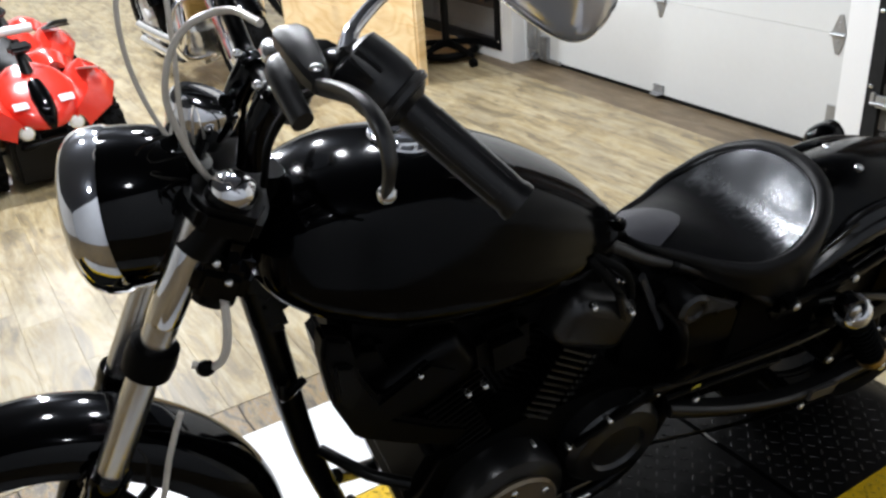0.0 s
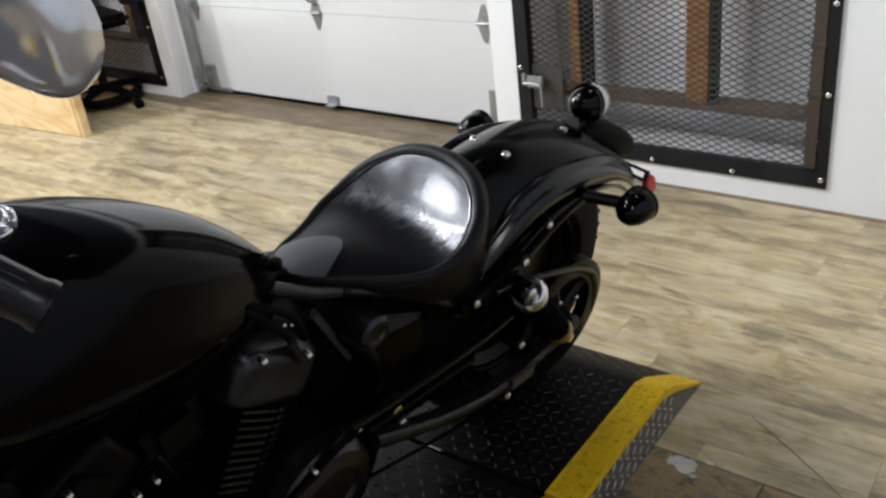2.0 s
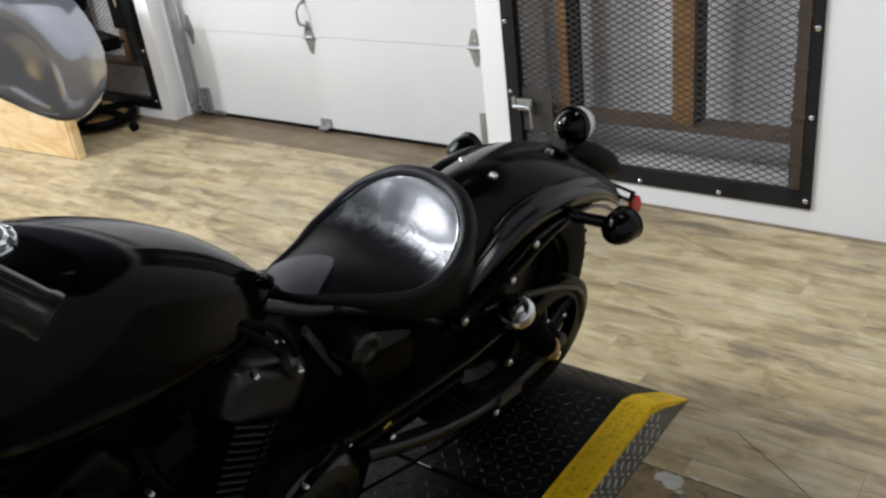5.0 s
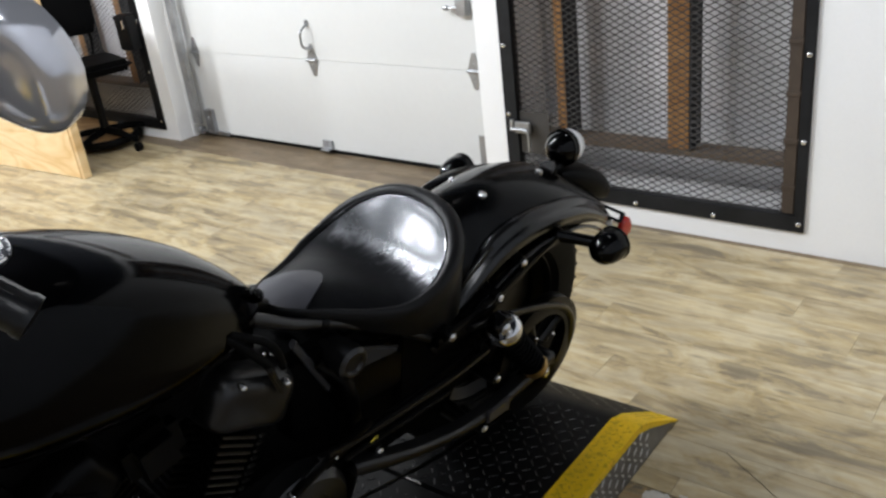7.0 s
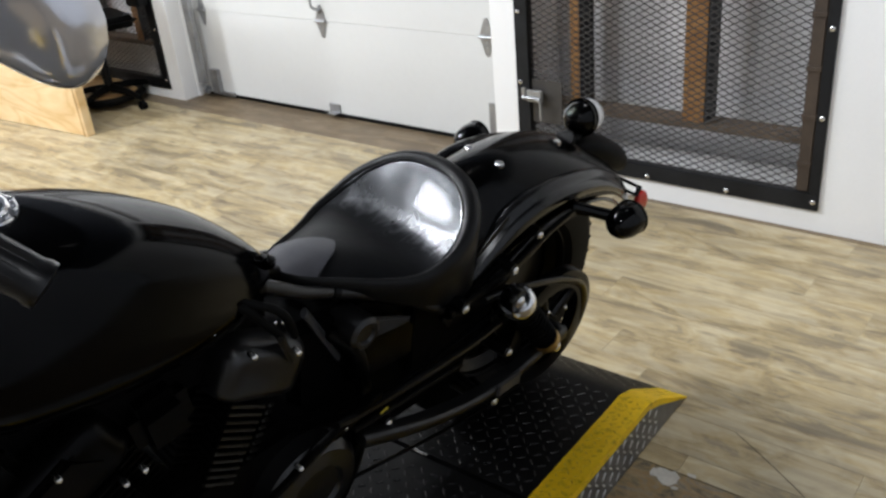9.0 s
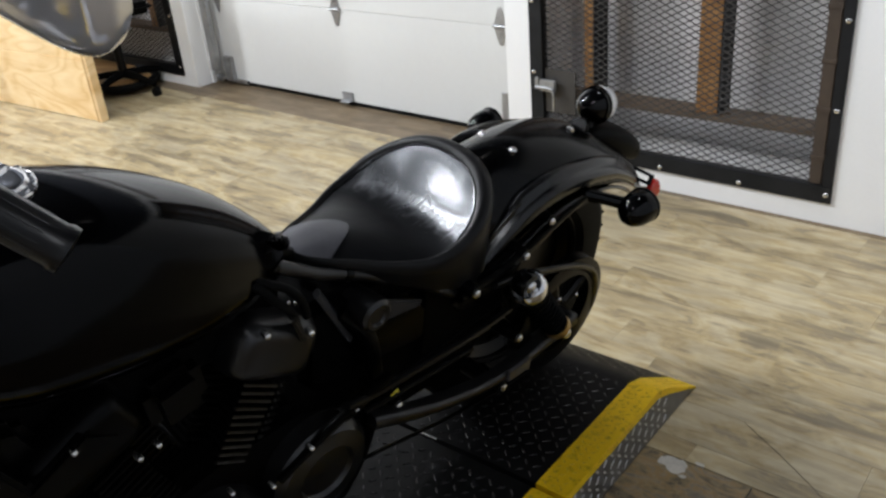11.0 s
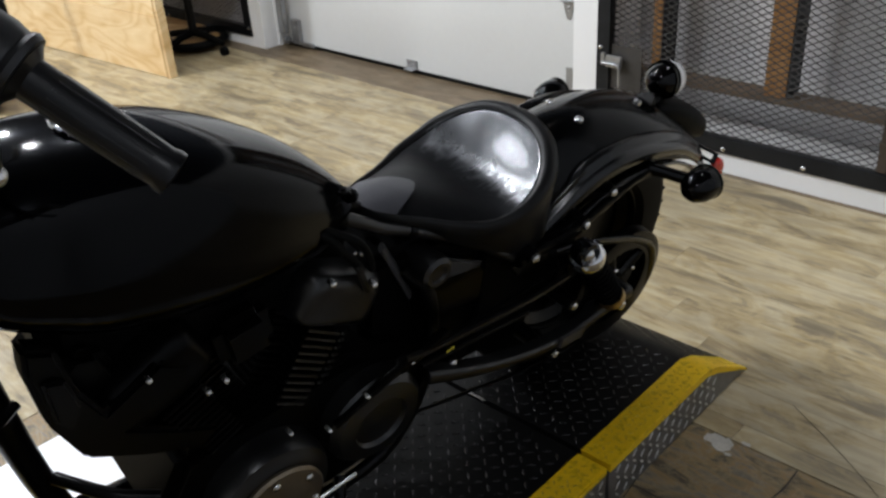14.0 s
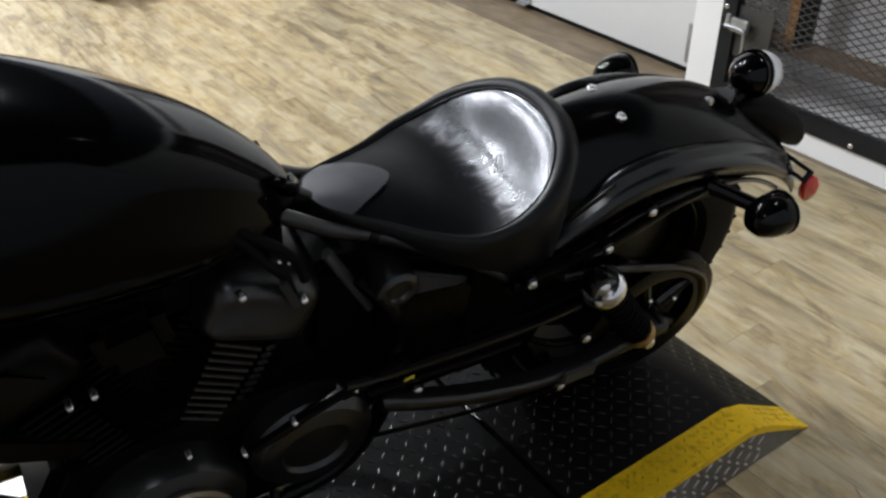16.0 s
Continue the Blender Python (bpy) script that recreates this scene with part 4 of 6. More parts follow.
def tail_end(bike):
    bullet_lamp(bike, "tail_lamp", (-0.345, 0.0, 0.690), (-1, 0, -0.12), LENS, 0.044, "black bullet tail lamp with a milky lens", -0.12, 1.1)
    part("lamp_foot", tube([(-0.33, 0, 0.655), (-0.30, 0, 0.635), (-0.27, 0, 0.655)], [0.02, 0.024, 0.03], 10, 3, 0.7), SATIN, bike)
    for s in (1, -1):
        part("signal_arm", tube([(-0.150, s * 0.135, 0.590), (-0.180, s * 0.168, 0.583), (-0.212, s * 0.204, 0.575)], [0.016, 0.014, 0.015], 10, 3), GLOSS, bike)
        bullet_lamp(bike, "turn_signal", (-0.224, s * 0.229, 0.570), (-1, 0, 0), AMBER, 0.040, "black bullet turn signal", 0.62, 0.72)
    # slotted arm with the side reflector
    ax_, e1 = Vector((-0.450, 0.064, 0.503)), Vector((-0.482, 0.112, 0.484))
    d = (e1 - ax_).normalized()
    n = Vector((0.55, 0.45, 0.70)).normalized()
    w = d.cross(n).normalized()
    for off in (-0.011, 0.011):
        part("reflector_arm", rod(ax_ + w * off, e1 + w * off, 0.0045, 8), GLOSS, bike)
    for p in (ax_, e1):
        part("reflector_arm", rod(p - w * 0.014, p + w * 0.014, 0.0065, 8), GLOSS, bike)
    rm = along((-0.490, 0.121, 0.458), (-0.46, 0.42, 0.50))
    part("reflector", lathe([(0.001, -0.006), (0.021, -0.006), (0.024, -0.003), (0.024, 0.004), (0.020, 0.007), (0.001, 0.008)], rm @ Matrix.Diagonal((0.85, 1.2, 1.3, 1)), 28), REDLENS, bike, "red side reflector")


def rear_wheel_set(bike):
    wheel(bike, REAR, 0.326, 0.15, 0.205, 5, SATIN)
    x, y, z = REAR
    y = 0.165
    pulley = part("belt_pulley", ring([(0.105, -0.014), (0.145, -0.016), (0.150, -0.014), (0.150, 0.014), (0.145, 0.016), (0.105, 0.014)], at_left(x, y, z), 56), SATIN, bike, "black rear belt pulley")
    for k in range(5):
        a = 2 * math.pi * k / 5
        part("pulley_spoke", rod((x + 0.03 * math.cos(a), y, z + 0.03 * math.sin(a)), (x + 0.11 * math.cos(a), y, z + 0.11 * math.sin(a)), 0.012, 8), SATIN, pulley)
        part("pulley_bolt", ball(0.006, (x + 0.06 * math.cos(a), y + 0.014, z + 0.06 * math.sin(a)), bm=None, u=8, v=6), BOLT, pulley)
    part("axle", lathe([(0.022, -0.05), (0.022, 0.035), (0.016, 0.045), (0.001, 0.046)], at_left(x, y, z), 20), SATIN, bike)
    # guard over the upper belt run and round the pulley
    part("belt_guard", tube([(0.56, 0.178, 0.452), (0.50, 0.178, 0.442), (0.36, 0.180, 0.436), (0.22, 0.180, 0.432), (0.12, 0.180, 0.438)], [0.016, 0.017, 0.017, 0.016, 0.012], 8, 5, 0.5), ROCKER, bike, "satin black belt guard")
    part("guard_lip", tube([(0.52, 0.186, 0.420), (0.36, 0.188, 0.412), (0.24, 0.188, 0.406)], 0.006, 8, 4), SATIN, bike)
    part("pulley_guard", tube([(0.17, 0.170, 0.520), (0.08, 0.176, 0.505), (-0.02, 0.180, 0.474), (-0.11, 0.180, 0.436), (-0.178, 0.178, 0.385), (-0.208, 0.176, 0.316), (-0.208, 0.172, 0.245), (-0.186, 0.168, 0.195)], [0.012, 0.014, 0.014, 0.013, 0.013, 0.013, 0.011, 0.008], 10, 5, 0.6), ROCKER, bike, "satin black pulley guard")
    part("belt", tube([(0.52, 0.165, 0.42), (0.2, 0.165, 0.45), (x, y, z + 0.152)], 0.012, 8, 4, 0.3), RUBBER, bike)
    part("belt", tube([(0.52, 0.165, 0.26), (0.2, 0.165, 0.185), (x, y, z - 0.152)], 0.012, 8, 4, 0.3), RUBBER, bike)
    for s in (1, -1):
        leg = []
        for x_, y_, z_, h_ in refine([(0.49, 0.170, 0.360, 0.017), (0.40, 0.188, 0.336, 0.015), (0.30, 0.197, 0.309, 0.013), (0.18, 0.200, 0.284, 0.012), (0.06, 0.200, 0.284, 0.012), (-0.06, 0.200, 0.302, 0.020), (-0.10, 0.200, 0.306, 0.016)], 4):
            leg.append([(x_, s * (y_ + dy), z_ + dz * h_) for dy, dz in ((-0.016, 1), (0.008, 1), (0.014, 0.78), (0.016, 0.3), (0.016, -0.6), (0.012, -0.95), (-0.016, -1))])
        part("swingarm_leg", skin(leg), ROCKER, bike, "satin black box-section swingarm leg", 50)
    bm = box((0.020, 0.002, 0.005), (0.452, 0.190, 0.425), Matrix.Rotation(radians(20), 4, "Y"), 0.0008)
    box((0.012, 0.002, 0.004), (0.440, 0.190, 0.418), Matrix.Rotation(radians(-30), 4, "Y"), 0.0008, bm)
    part("paint_mark", bm, MARK, bike, "yellow paint pen mark")
    part("axle_plate", box((0.075, 0.008, 0.034), (0.105, 0.219, 0.284), Matrix.Rotation(radians(-2), 4, "Y"), 0.003), SILVER, bike, "dull silver axle adjuster plate")


def shock(bike, s):
    top, low = Vector((0.112, s * 0.205, 0.515)), Vector((-0.035, s * 0.212, 0.315))
    unit = part("shock_absorber", rod(top, low, 0.018, 14), SATIN, bike, "black shock absorber with a chrome collar")
    m = along(top, low)
    n = (low - top).length
    part("collar", lathe([(0.012, -0.004), (0.033, -0.002), (0.038, 0.004), (0.039, 0.018), (0.036, 0.030), (0.031, 0.036), (0.012, 0.037)], m, 32), CHROME, unit, "chrome upper collar")
    eye = at_left(top[0] + 0.010, top[1] - 0.014 + (0.004 if s > 0 else 0.0), top[2] + 0.012)
    part("top_eye", lathe([(0.012, -0.004), (0.024, -0.004), (0.027, 0.002), (0.027, 0.024), (0.024, 0.029), (0.012, 0.029)], eye, 28), GLOSS, unit, "black rubber-bushed top eye")
    part("eye_bolt", lathe([(0.013, 0.0), (0.013, 0.010), (0.008, 0.015), (0.001, 0.016)], at_left(top[0] + 0.012, top[1] + s * 0.012, top[2] + 0.012) if s > 0 else Matrix.Translation((top[0], top[1], top[2])), 16), BOLT, unit)
    turns, pts = 9, []
    for i in range(turns * 10 + 1):
        a = 2 * math.pi * i / 10
        pts.append(m @ Vector((0.027 * math.cos(a), 0.027 * math.sin(a), 0.04 + (n - 0.075) * i / (turns * 10))))
    part("spring", tube(pts, 0.0052, 6, 1, smooth=False), MATTE, unit)
    part("lower_cup", lathe([(0.030, n - 0.035), (0.031, n - 0.015), (0.02, n + 0.01)], m, 24), GOLD, unit, "tarnished lower cup")
    part("lower_bolt", lathe([(0.016, 0.0), (0.016, 0.010), (0.009, 0.018), (0.001, 0.019)], at_left(low[0], low[1] + s * 0.01, low[2]), 14), BOLT, unit)


def engine(bike):
    eng = thing_part("engine", bike)
    part("crankcase", prism([(0.50, 0.20), (0.60, 0.13), (0.85, 0.11), (1.00, 0.17), (1.03, 0.30), (0.97, 0.42), (0.80, 0.45), (0.62, 0.46), (0.48, 0.40), (0.46, 0.30)], 0.26, Matrix.Translation((0, -0.13, 0)) @ LEFT, 0.02), ENGINE, eng, "black crackle-finish crankcase")
    # round covers on the left flank
    part("primary_cover", lathe([(0.115, -0.08), (0.118, 0.0), (0.110, 0.018), (0.09, 0.026), (0.05, 0.028)], at_left(0.835, 0.165, 0.275), 44), ROCKER, eng, "black round generator cover")
    part("cover_disc", lathe([(0.086, 0.024), (0.088, 0.031), (0.083, 0.036), (0.03, 0.038), (0.001, 0.038)], at_left(0.835, 0.168, 0.27), 44), ALTERN, eng, "brushed bronze-grey cover disc")
    for k in range(6):
        a = radians(20 + 60 * k)
        part("cover_bolt", ball(0.008, (0.835 + 0.07 * math.cos(a), 0.207, 0.27 + 0.07 * math.sin(a)), (1, 0.6, 1), None, 10, 6), BOLT, eng)
    part("sprocket_cover", lathe([(0.105, -0.07), (0.105, 0.0), (0.092, 0.016), (0.06, 0.020), (0.055, 0.012), (0.02, 0.012), (0.001, 0.014)], at_left(0.605, 0.165, 0.315), 40), ROCKER, eng, "black round pulley cover")
    part("cover_arm", tube([(0.56, 0.165, 0.42), (0.50, 0.17, 0.44), (0.45, 0.17, 0.455)], [0.03, 0.026, 0.022], 12, 4, 0.5), ENGINE, eng)
    part("cover_arm", tube([(0.70, 0.17, 0.36), (0.60, 0.18, 0.425), (0.54, 0.18, 0.445)], [0.014, 0.016, 0.014], 12, 4, 0.6), ENGINE, eng)
    for base, tip, bolts in (((0.765, 0.0, 0.42), (0.655, 0.0, 0.66), True), ((0.885, 0.0, 0.42), (1.01, 0.0, 0.66), False)):
        b, t = Vector(base), Vector(tip)
        n = (t - b).length
        up = (t - b) / n
        m = Matrix.Translation(b) @ Matrix((Vector((0, 1, 0)).cross(up), (0, 1, 0), up)).transposed().to_4x4()
        cyl = part("cylinder", lathe([(0.072, 0), (0.072, n * 0.62)], m, 32), ENGINE, bike, "black finned cylinder")
        for k in range(11):
            h = 0.004 + k * 0.0152
            own = bmesh.new()
            bmesh.ops.create_cube(own, size=1.0)
            bmesh.ops.scale(own, vec=(0.152, 0.256, 0.0050), verts=own.verts)
            bmesh.ops.bevel(own, geom=[e for e in own.edges if abs(e.verts[0].co.z - e.verts[1].co.z) > 0.001], offset=0.045, segments=4, affect="EDGES")
            lay = m @ Matrix.Translation((0, 0, h)) @ Matrix.Rotation(radians(-10 if bolts else 0), 4, "Y")
            bmesh.ops.transform(own, matrix=lay, verts=own.verts)
            part("cooling_fin", own, ENGINE, cyl)
            edge = tube([(-0.026 - 0.012 * k / 10, 0.1280, 0), (0.038, 0.1280, 0)], 0.0034, 6, smooth=False)
            if bolts and k > 1:
                tube([(-0.066, 0.1200, 0), (-0.040 - 0.010 * k / 10, 0.1270, 0)], 0.0028, 6, smooth=False, bm=edge)
            bmesh.ops.transform(edge, matrix=lay, verts=edge.verts)
            # light put into colour: bright edges on the lit rear cylinder, dark in front
            part("fin_edge", edge, FINEDGE if bolts else ENGINE, cyl, "bright machined fin edge of the lit rear cylinder" if bolts else "")
        # head and rocker cover
        rows = [(n * 0.62, 0.078, 0.122), (n * 0.66, 0.088, 0.132), (n * 0.78, 0.088, 0.133), (n * 0.90, 0.087, 0.131), (n * 0.97, 0.080, 0.122), (n * 1.01, 0.064, 0.102), (n * 1.03, 0.040, 0.065)]
        off = -0.022 if bolts else 0.0
        rings = []
        for h, hx, hy in refine(rows, 3):
            rings.append([m @ Vector((off + hx * math.copysign(abs(math.cos(a)) ** 0.34, math.cos(a)), hy * math.copysign(abs(math.sin(a)) ** 0.34, math.sin(a)), h)) for a in (2 * math.pi * i / 40 for i in range(40))])
        part("rocker_cover", skin(rings), ROCKER if bolts else ENGINE, eng, "satin black rocker cover", 50)
    part("rocker_clip", box((0.012, 0.012, 0.07), (0.625, 0.135, 0.645), Matrix.Rotation(radians(20), 4, "Y"), 0.004), FINEDGE, eng)
    # ribbed inlet cover between the cylinders, and the front breather box
    part("intake_cover", box((0.10, 0.11, 0.10), (0.83, 0.06, 0.60), Matrix.Rotation(radians(10), 4, "Y"), 0.02), ENGINE, eng)
    part("front_cover", prism([(1.09, 0.71), (1.135, 0.67), (1.12, 0.57), (1.07, 0.49), (1.01, 0.50), (1.02, 0.62), (1.05, 0.70)], 0.15, Matrix.Translation((0, -0.05, 0)) @ LEFT, 0.014), ENGINE, eng, "black front head cover")
    arms = [(1.155, 0.785), (1.115, 0.765), (1.10, 0.68), (1.07, 0.615), (0.985, 0.665), (0.93, 0.63), (0.99, 0.585), (1.04, 0.56), (0.97, 0.51), (0.90, 0.47), (0.935, 0.435), (1.02, 0.48), (1.11, 0.54), (1.148, 0.64), (1.160, 0.74)]
    part("head_bracket", prism(arms, 0.04, Matrix.Translation((0, 0.095, 0)) @ LEFT, 0.007), ENGINE, eng, "black forked engine bracket")
    part("bracket_pad", prism([(1.145, 0.73), (1.115, 0.72), (1.10, 0.66), (1.12, 0.62), (1.14, 0.65)], 0.012, Matrix.Translation((0, 0.133, 0)) @ LEFT, 0.005), SATIN, eng)
    for x, y, z, r in ((0.693, 0.145, 0.677, 0.009), (0.607, 0.143, 0.632, 0.009), (0.544, 0.187, 0.443, 0.008), (0.421, 0.177, 0.352, 0.008), (0.642, 0.186, 0.413, 0.008),
                       (0.927, 0.106 + 0.05, 0.585, 0.008), (1.009, 0.127 + 0.02, 0.655, 0.008), (0.896, 0.155, 0.59, 0.008), (1.111, 0.117, 0.612, 0.009), (0.80, 0.18, 0.42, 0.007), (0.72, 0.18, 0.37, 0.007)):
        part("engine_bolt", lathe([(r * 0.7, -0.012), (r * 0.7, 0.001), (r * 0.45, 0.004), (0.001, 0.005)], at_left(x, y, z), 10), BOLT, eng)
    part("shift_rod", rod((0.80, 0.225, 0.262), (0.70, 0.235, 0.292), 0.0045, 10), BOLT, eng, "bright steel shift rod")
    part("shift_lever", tube([(0.80, 0.225, 0.262), (0.92, 0.22, 0.235), (1.04, 0.215, 0.225)], 0.008, 10, 4), SATIN, eng)
    part("foot_peg", lathe([(0.012, 0), (0.016, 0.01), (0.016, 0.10), (0.012, 0.105)], at_left(0.98, 0.17, 0.205), 14), RUBBER, eng)
    return eng



def chassis(bike):
    fr = thing_part("frame", bike)
    part("down_tube", tube([(1.215, 0.0, 0.83), (1.195, 0.0, 0.66), (1.160, 0.0, 0.40), (1.11, 0.0, 0.19)], [0.028, 0.024, 0.023, 0.022], 16, 4), SATIN, fr, "satin black down tube")
    for s in (1, -1):
        part("cradle_tube", tube([(1.10, s * 0.03, 0.24), (1.02, s * 0.10, 0.135), (0.80, s * 0.12, 0.10), (0.55, s * 0.125, 0.12), (0.45, s * 0.125, 0.30), (0.45, s * 0.115, 0.50), (0.50, s * 0.085, 0.58)], 0.016, 12, 5), SATIN, fr)
        part("seat_rail", tube([(0.63, s * 0.050, 0.728), (0.585, s * 0.058, 0.702), (0.53, s * 0.066, 0.668), (0.47, s * 0.074, 0.644), (0.40, s * 0.092, 0.612), (0.33, s * 0.112, 0.575), (0.26, s * 0.138, 0.530), (0.22, s * 0.145, 0.515)], [0.013, 0.0125, 0.012, 0.012, 0.012, 0.011, 0.010, 0.010], 12, 5), ROCKER, fr, "satin black seat rail")
        part("rail_band", lathe([(0.0125, -0.008), (0.0145, -0.007), (0.0145, 0.007), (0.0125, 0.008)], along((0.473, s * 0.0735, 0.645), (0.40, s * 0.092, 0.612)), 16), SATIN, fr)
        part("rear_strut", tube([(0.26, s * 0.155, 0.525), (0.10, s * 0.160, 0.545), (-0.06, s * 0.148, 0.578), (-0.16, s * 0.140, 0.585)], [0.018, 0.018, 0.014, 0.010], 10, 4, 0.6), SATIN, fr)
        part("side_strut", tube([(0.552, s * 0.088, 0.652), (0.515, s * 0.088, 0.580), (0.478, s * 0.090, 0.505)], [0.010, 0.011, 0.010], 10, 3, 0.6), SILVERB, fr)
    part("battery_box", span((0.20, -0.085, 0.20), (0.58, 0.085, 0.615), 0.02), MATTE, fr, "black battery box")
    part("inner_plate", prism([(0.30, 0.25), (0.30, 0.55), (0.05, 0.56), (-0.02, 0.47), (0.10, 0.36), (0.14, 0.25)], 0.012, Matrix.Translation((0, 0.095, 0)) @ LEFT, 0.003), MATTE, fr, "black inner splash plate")
    part("air_box", span((0.60, -0.075, 0.58), (1.12, 0.075, 0.80), 0.03), MATTE, fr)
    part("inner_fender", prism([(0.22, 0.25), (0.22, 0.56), (0.10, 0.63), (-0.05, 0.655), (-0.08, 0.62), (0.06, 0.60), (0.16, 0.53), (0.20, 0.40), (0.19, 0.25)], 0.14, Matrix.Translation((0, -0.07, 0)) @ LEFT, 0.006), MATTE, fr)
    part("backbone", tube([(1.22, 0, 0.90), (0.95, 0, 0.83), (0.60, 0, 0.70)], 0.03, 14, 4), SATIN, fr)
    part("head_stock", rod((1.275, 0, 0.80), (1.185, 0, 1.0), 0.036, 24), SATIN, fr)
    part("gusset", prism([(1.24, 0.86), (1.15, 0.86), (1.10, 0.80), (1.20, 0.74)], 0.06, Matrix.Translation((0, -0.03, 0)) @ LEFT, 0.006), SATIN, fr)
    part("regulator", box((0.035, 0.06, 0.07), (1.195, 0.0, 0.745), Matrix.Rotation(radians(12), 4, "Y"), 0.008), SATIN, fr, "black regulator on the down tube")
    part("horn_bracket", tube([(1.16, 0.03, 0.60), (1.20, 0.05, 0.595), (1.20, 0.05, 0.63)], 0.008, 8, 3), SATIN, fr)
    part("lower_bracket", tube([(1.14, 0.02, 0.40), (1.08, 0.10, 0.395), (1.02, 0.14, 0.385)], 0.011, 10, 3), SATIN, fr)
    # side panel, lock and air box behind the rear cylinder
    part("side_panel", prism([(0.50, 0.585), (0.44, 0.592), (0.30, 0.515), (0.25, 0.45), (0.30, 0.40), (0.46, 0.42)], 0.21, Matrix.Translation((0, -0.105, 0)) @ LEFT, 0.015), SATIN, fr, "black side panel")
    part("panel_flap", prism([(0.432, 0.588), (0.310, 0.522), (0.335, 0.515), (0.418, 0.528)], 0.012, Matrix.Translation((0, 0.104, 0)) @ LEFT, 0.004), SILVERB, fr, "dull black panel flap")
    part("ignition_lock", lathe([(0.028, -0.06), (0.034, -0.005), (0.034, 0.014), (0.026, 0.020), (0.020, 0.019), (0.017, 0.014), (0.001, 0.013)], at_left(0.455, 0.122, 0.578), 28), ROCKER, fr, "round black ignition lock")
    for dx, k in ((0.0, 1.0), (0.022, 0.8)):
        part("hose", tube([(0.690 + dx, 0.080, 0.752), (0.662 + dx * k, 0.105, 0.740), (0.632 + dx * k, 0.120, 0.722 - dx), (0.610 + dx * k, 0.122, 0.690 - dx), (0.597 + dx * k, 0.120, 0.648 - dx)], 0.0075, 10, 4), RUBBER, fr, "black rubber hose")
    for x, z in ((0.648, 0.700), (0.632, 0.694), (0.618, 0.687)):
        part("clip_bolt", ball(0.0045, (x, 0.118, z), (1, 0.6, 1), None, 8, 6), BOLT, fr)
    for x, y, z in ((0.237, 0.186, 0.542), (0.086, 0.180, 0.556), (-0.011, 0.161, 0.589), (-0.171, 0.145, 0.580), (0.093, 0.203, 0.353), (0.110, 0.197, 0.209), (0.165, 0.200, 0.262), (0.423, 0.180, 0.356)):
        part("bolt_boss", lathe([(0.020, -0.075), (0.016, -0.03), (0.0135, -0.004), (0.010, -0.0035)], at_left(x, y - 0.004, z), 16), SATIN, fr)
        part("frame_bolt", lathe([(0.0088, -0.006), (0.0095, 0.001), (0.006, 0.004), (0.001, 0.005)], at_left(x, y - 0.004, z), 12), BOLT, fr)
    part("side_stand", tube([(0.66, 0.13, 0.14), (0.70, 0.20, 0.06), (0.735, 0.265, -0.045)], 0.012, 10, 3), SATIN, fr)
    part("stand_foot", box((0.06, 0.04, 0.010), (0.74, 0.275, -0.050), Matrix.Rotation(radians(13), 4, "X"), 0.004), SATIN, fr)
    part("exhaust", tube([(1.02, -0.12, 0.55), (1.05, -0.17, 0.40), (0.95, -0.19, 0.27), (0.60, -0.20, 0.24), (0.10, -0.21, 0.25), (-0.30, -0.21, 0.27)], [0.022, 0.022, 0.024, 0.034, 0.058, 0.058], 16, 5), SATIN, fr)
    part("exhaust_shield", tube([(0.70, -0.17, 0.36), (0.40, -0.18, 0.37), (0.05, -0.17, 0.40)], [0.05, 0.075, 0.07], 14, 4, 0.35), SATIN, fr)


STEER_AT = Vector((1.305, 0.112, 0.98))
STEER = Matrix.Translation(STEER_AT) @ Matrix.Rotation(radians(-13), 4, Vector((-0.4176, 0, 0.9086))) @ Matrix.Translation(-STEER_AT)


def front_end(bike):
    before = set(bike.children)
    front_parts(bike)
    for ob in bike.children:
        if ob not in before:
            ob.matrix_basis = STEER


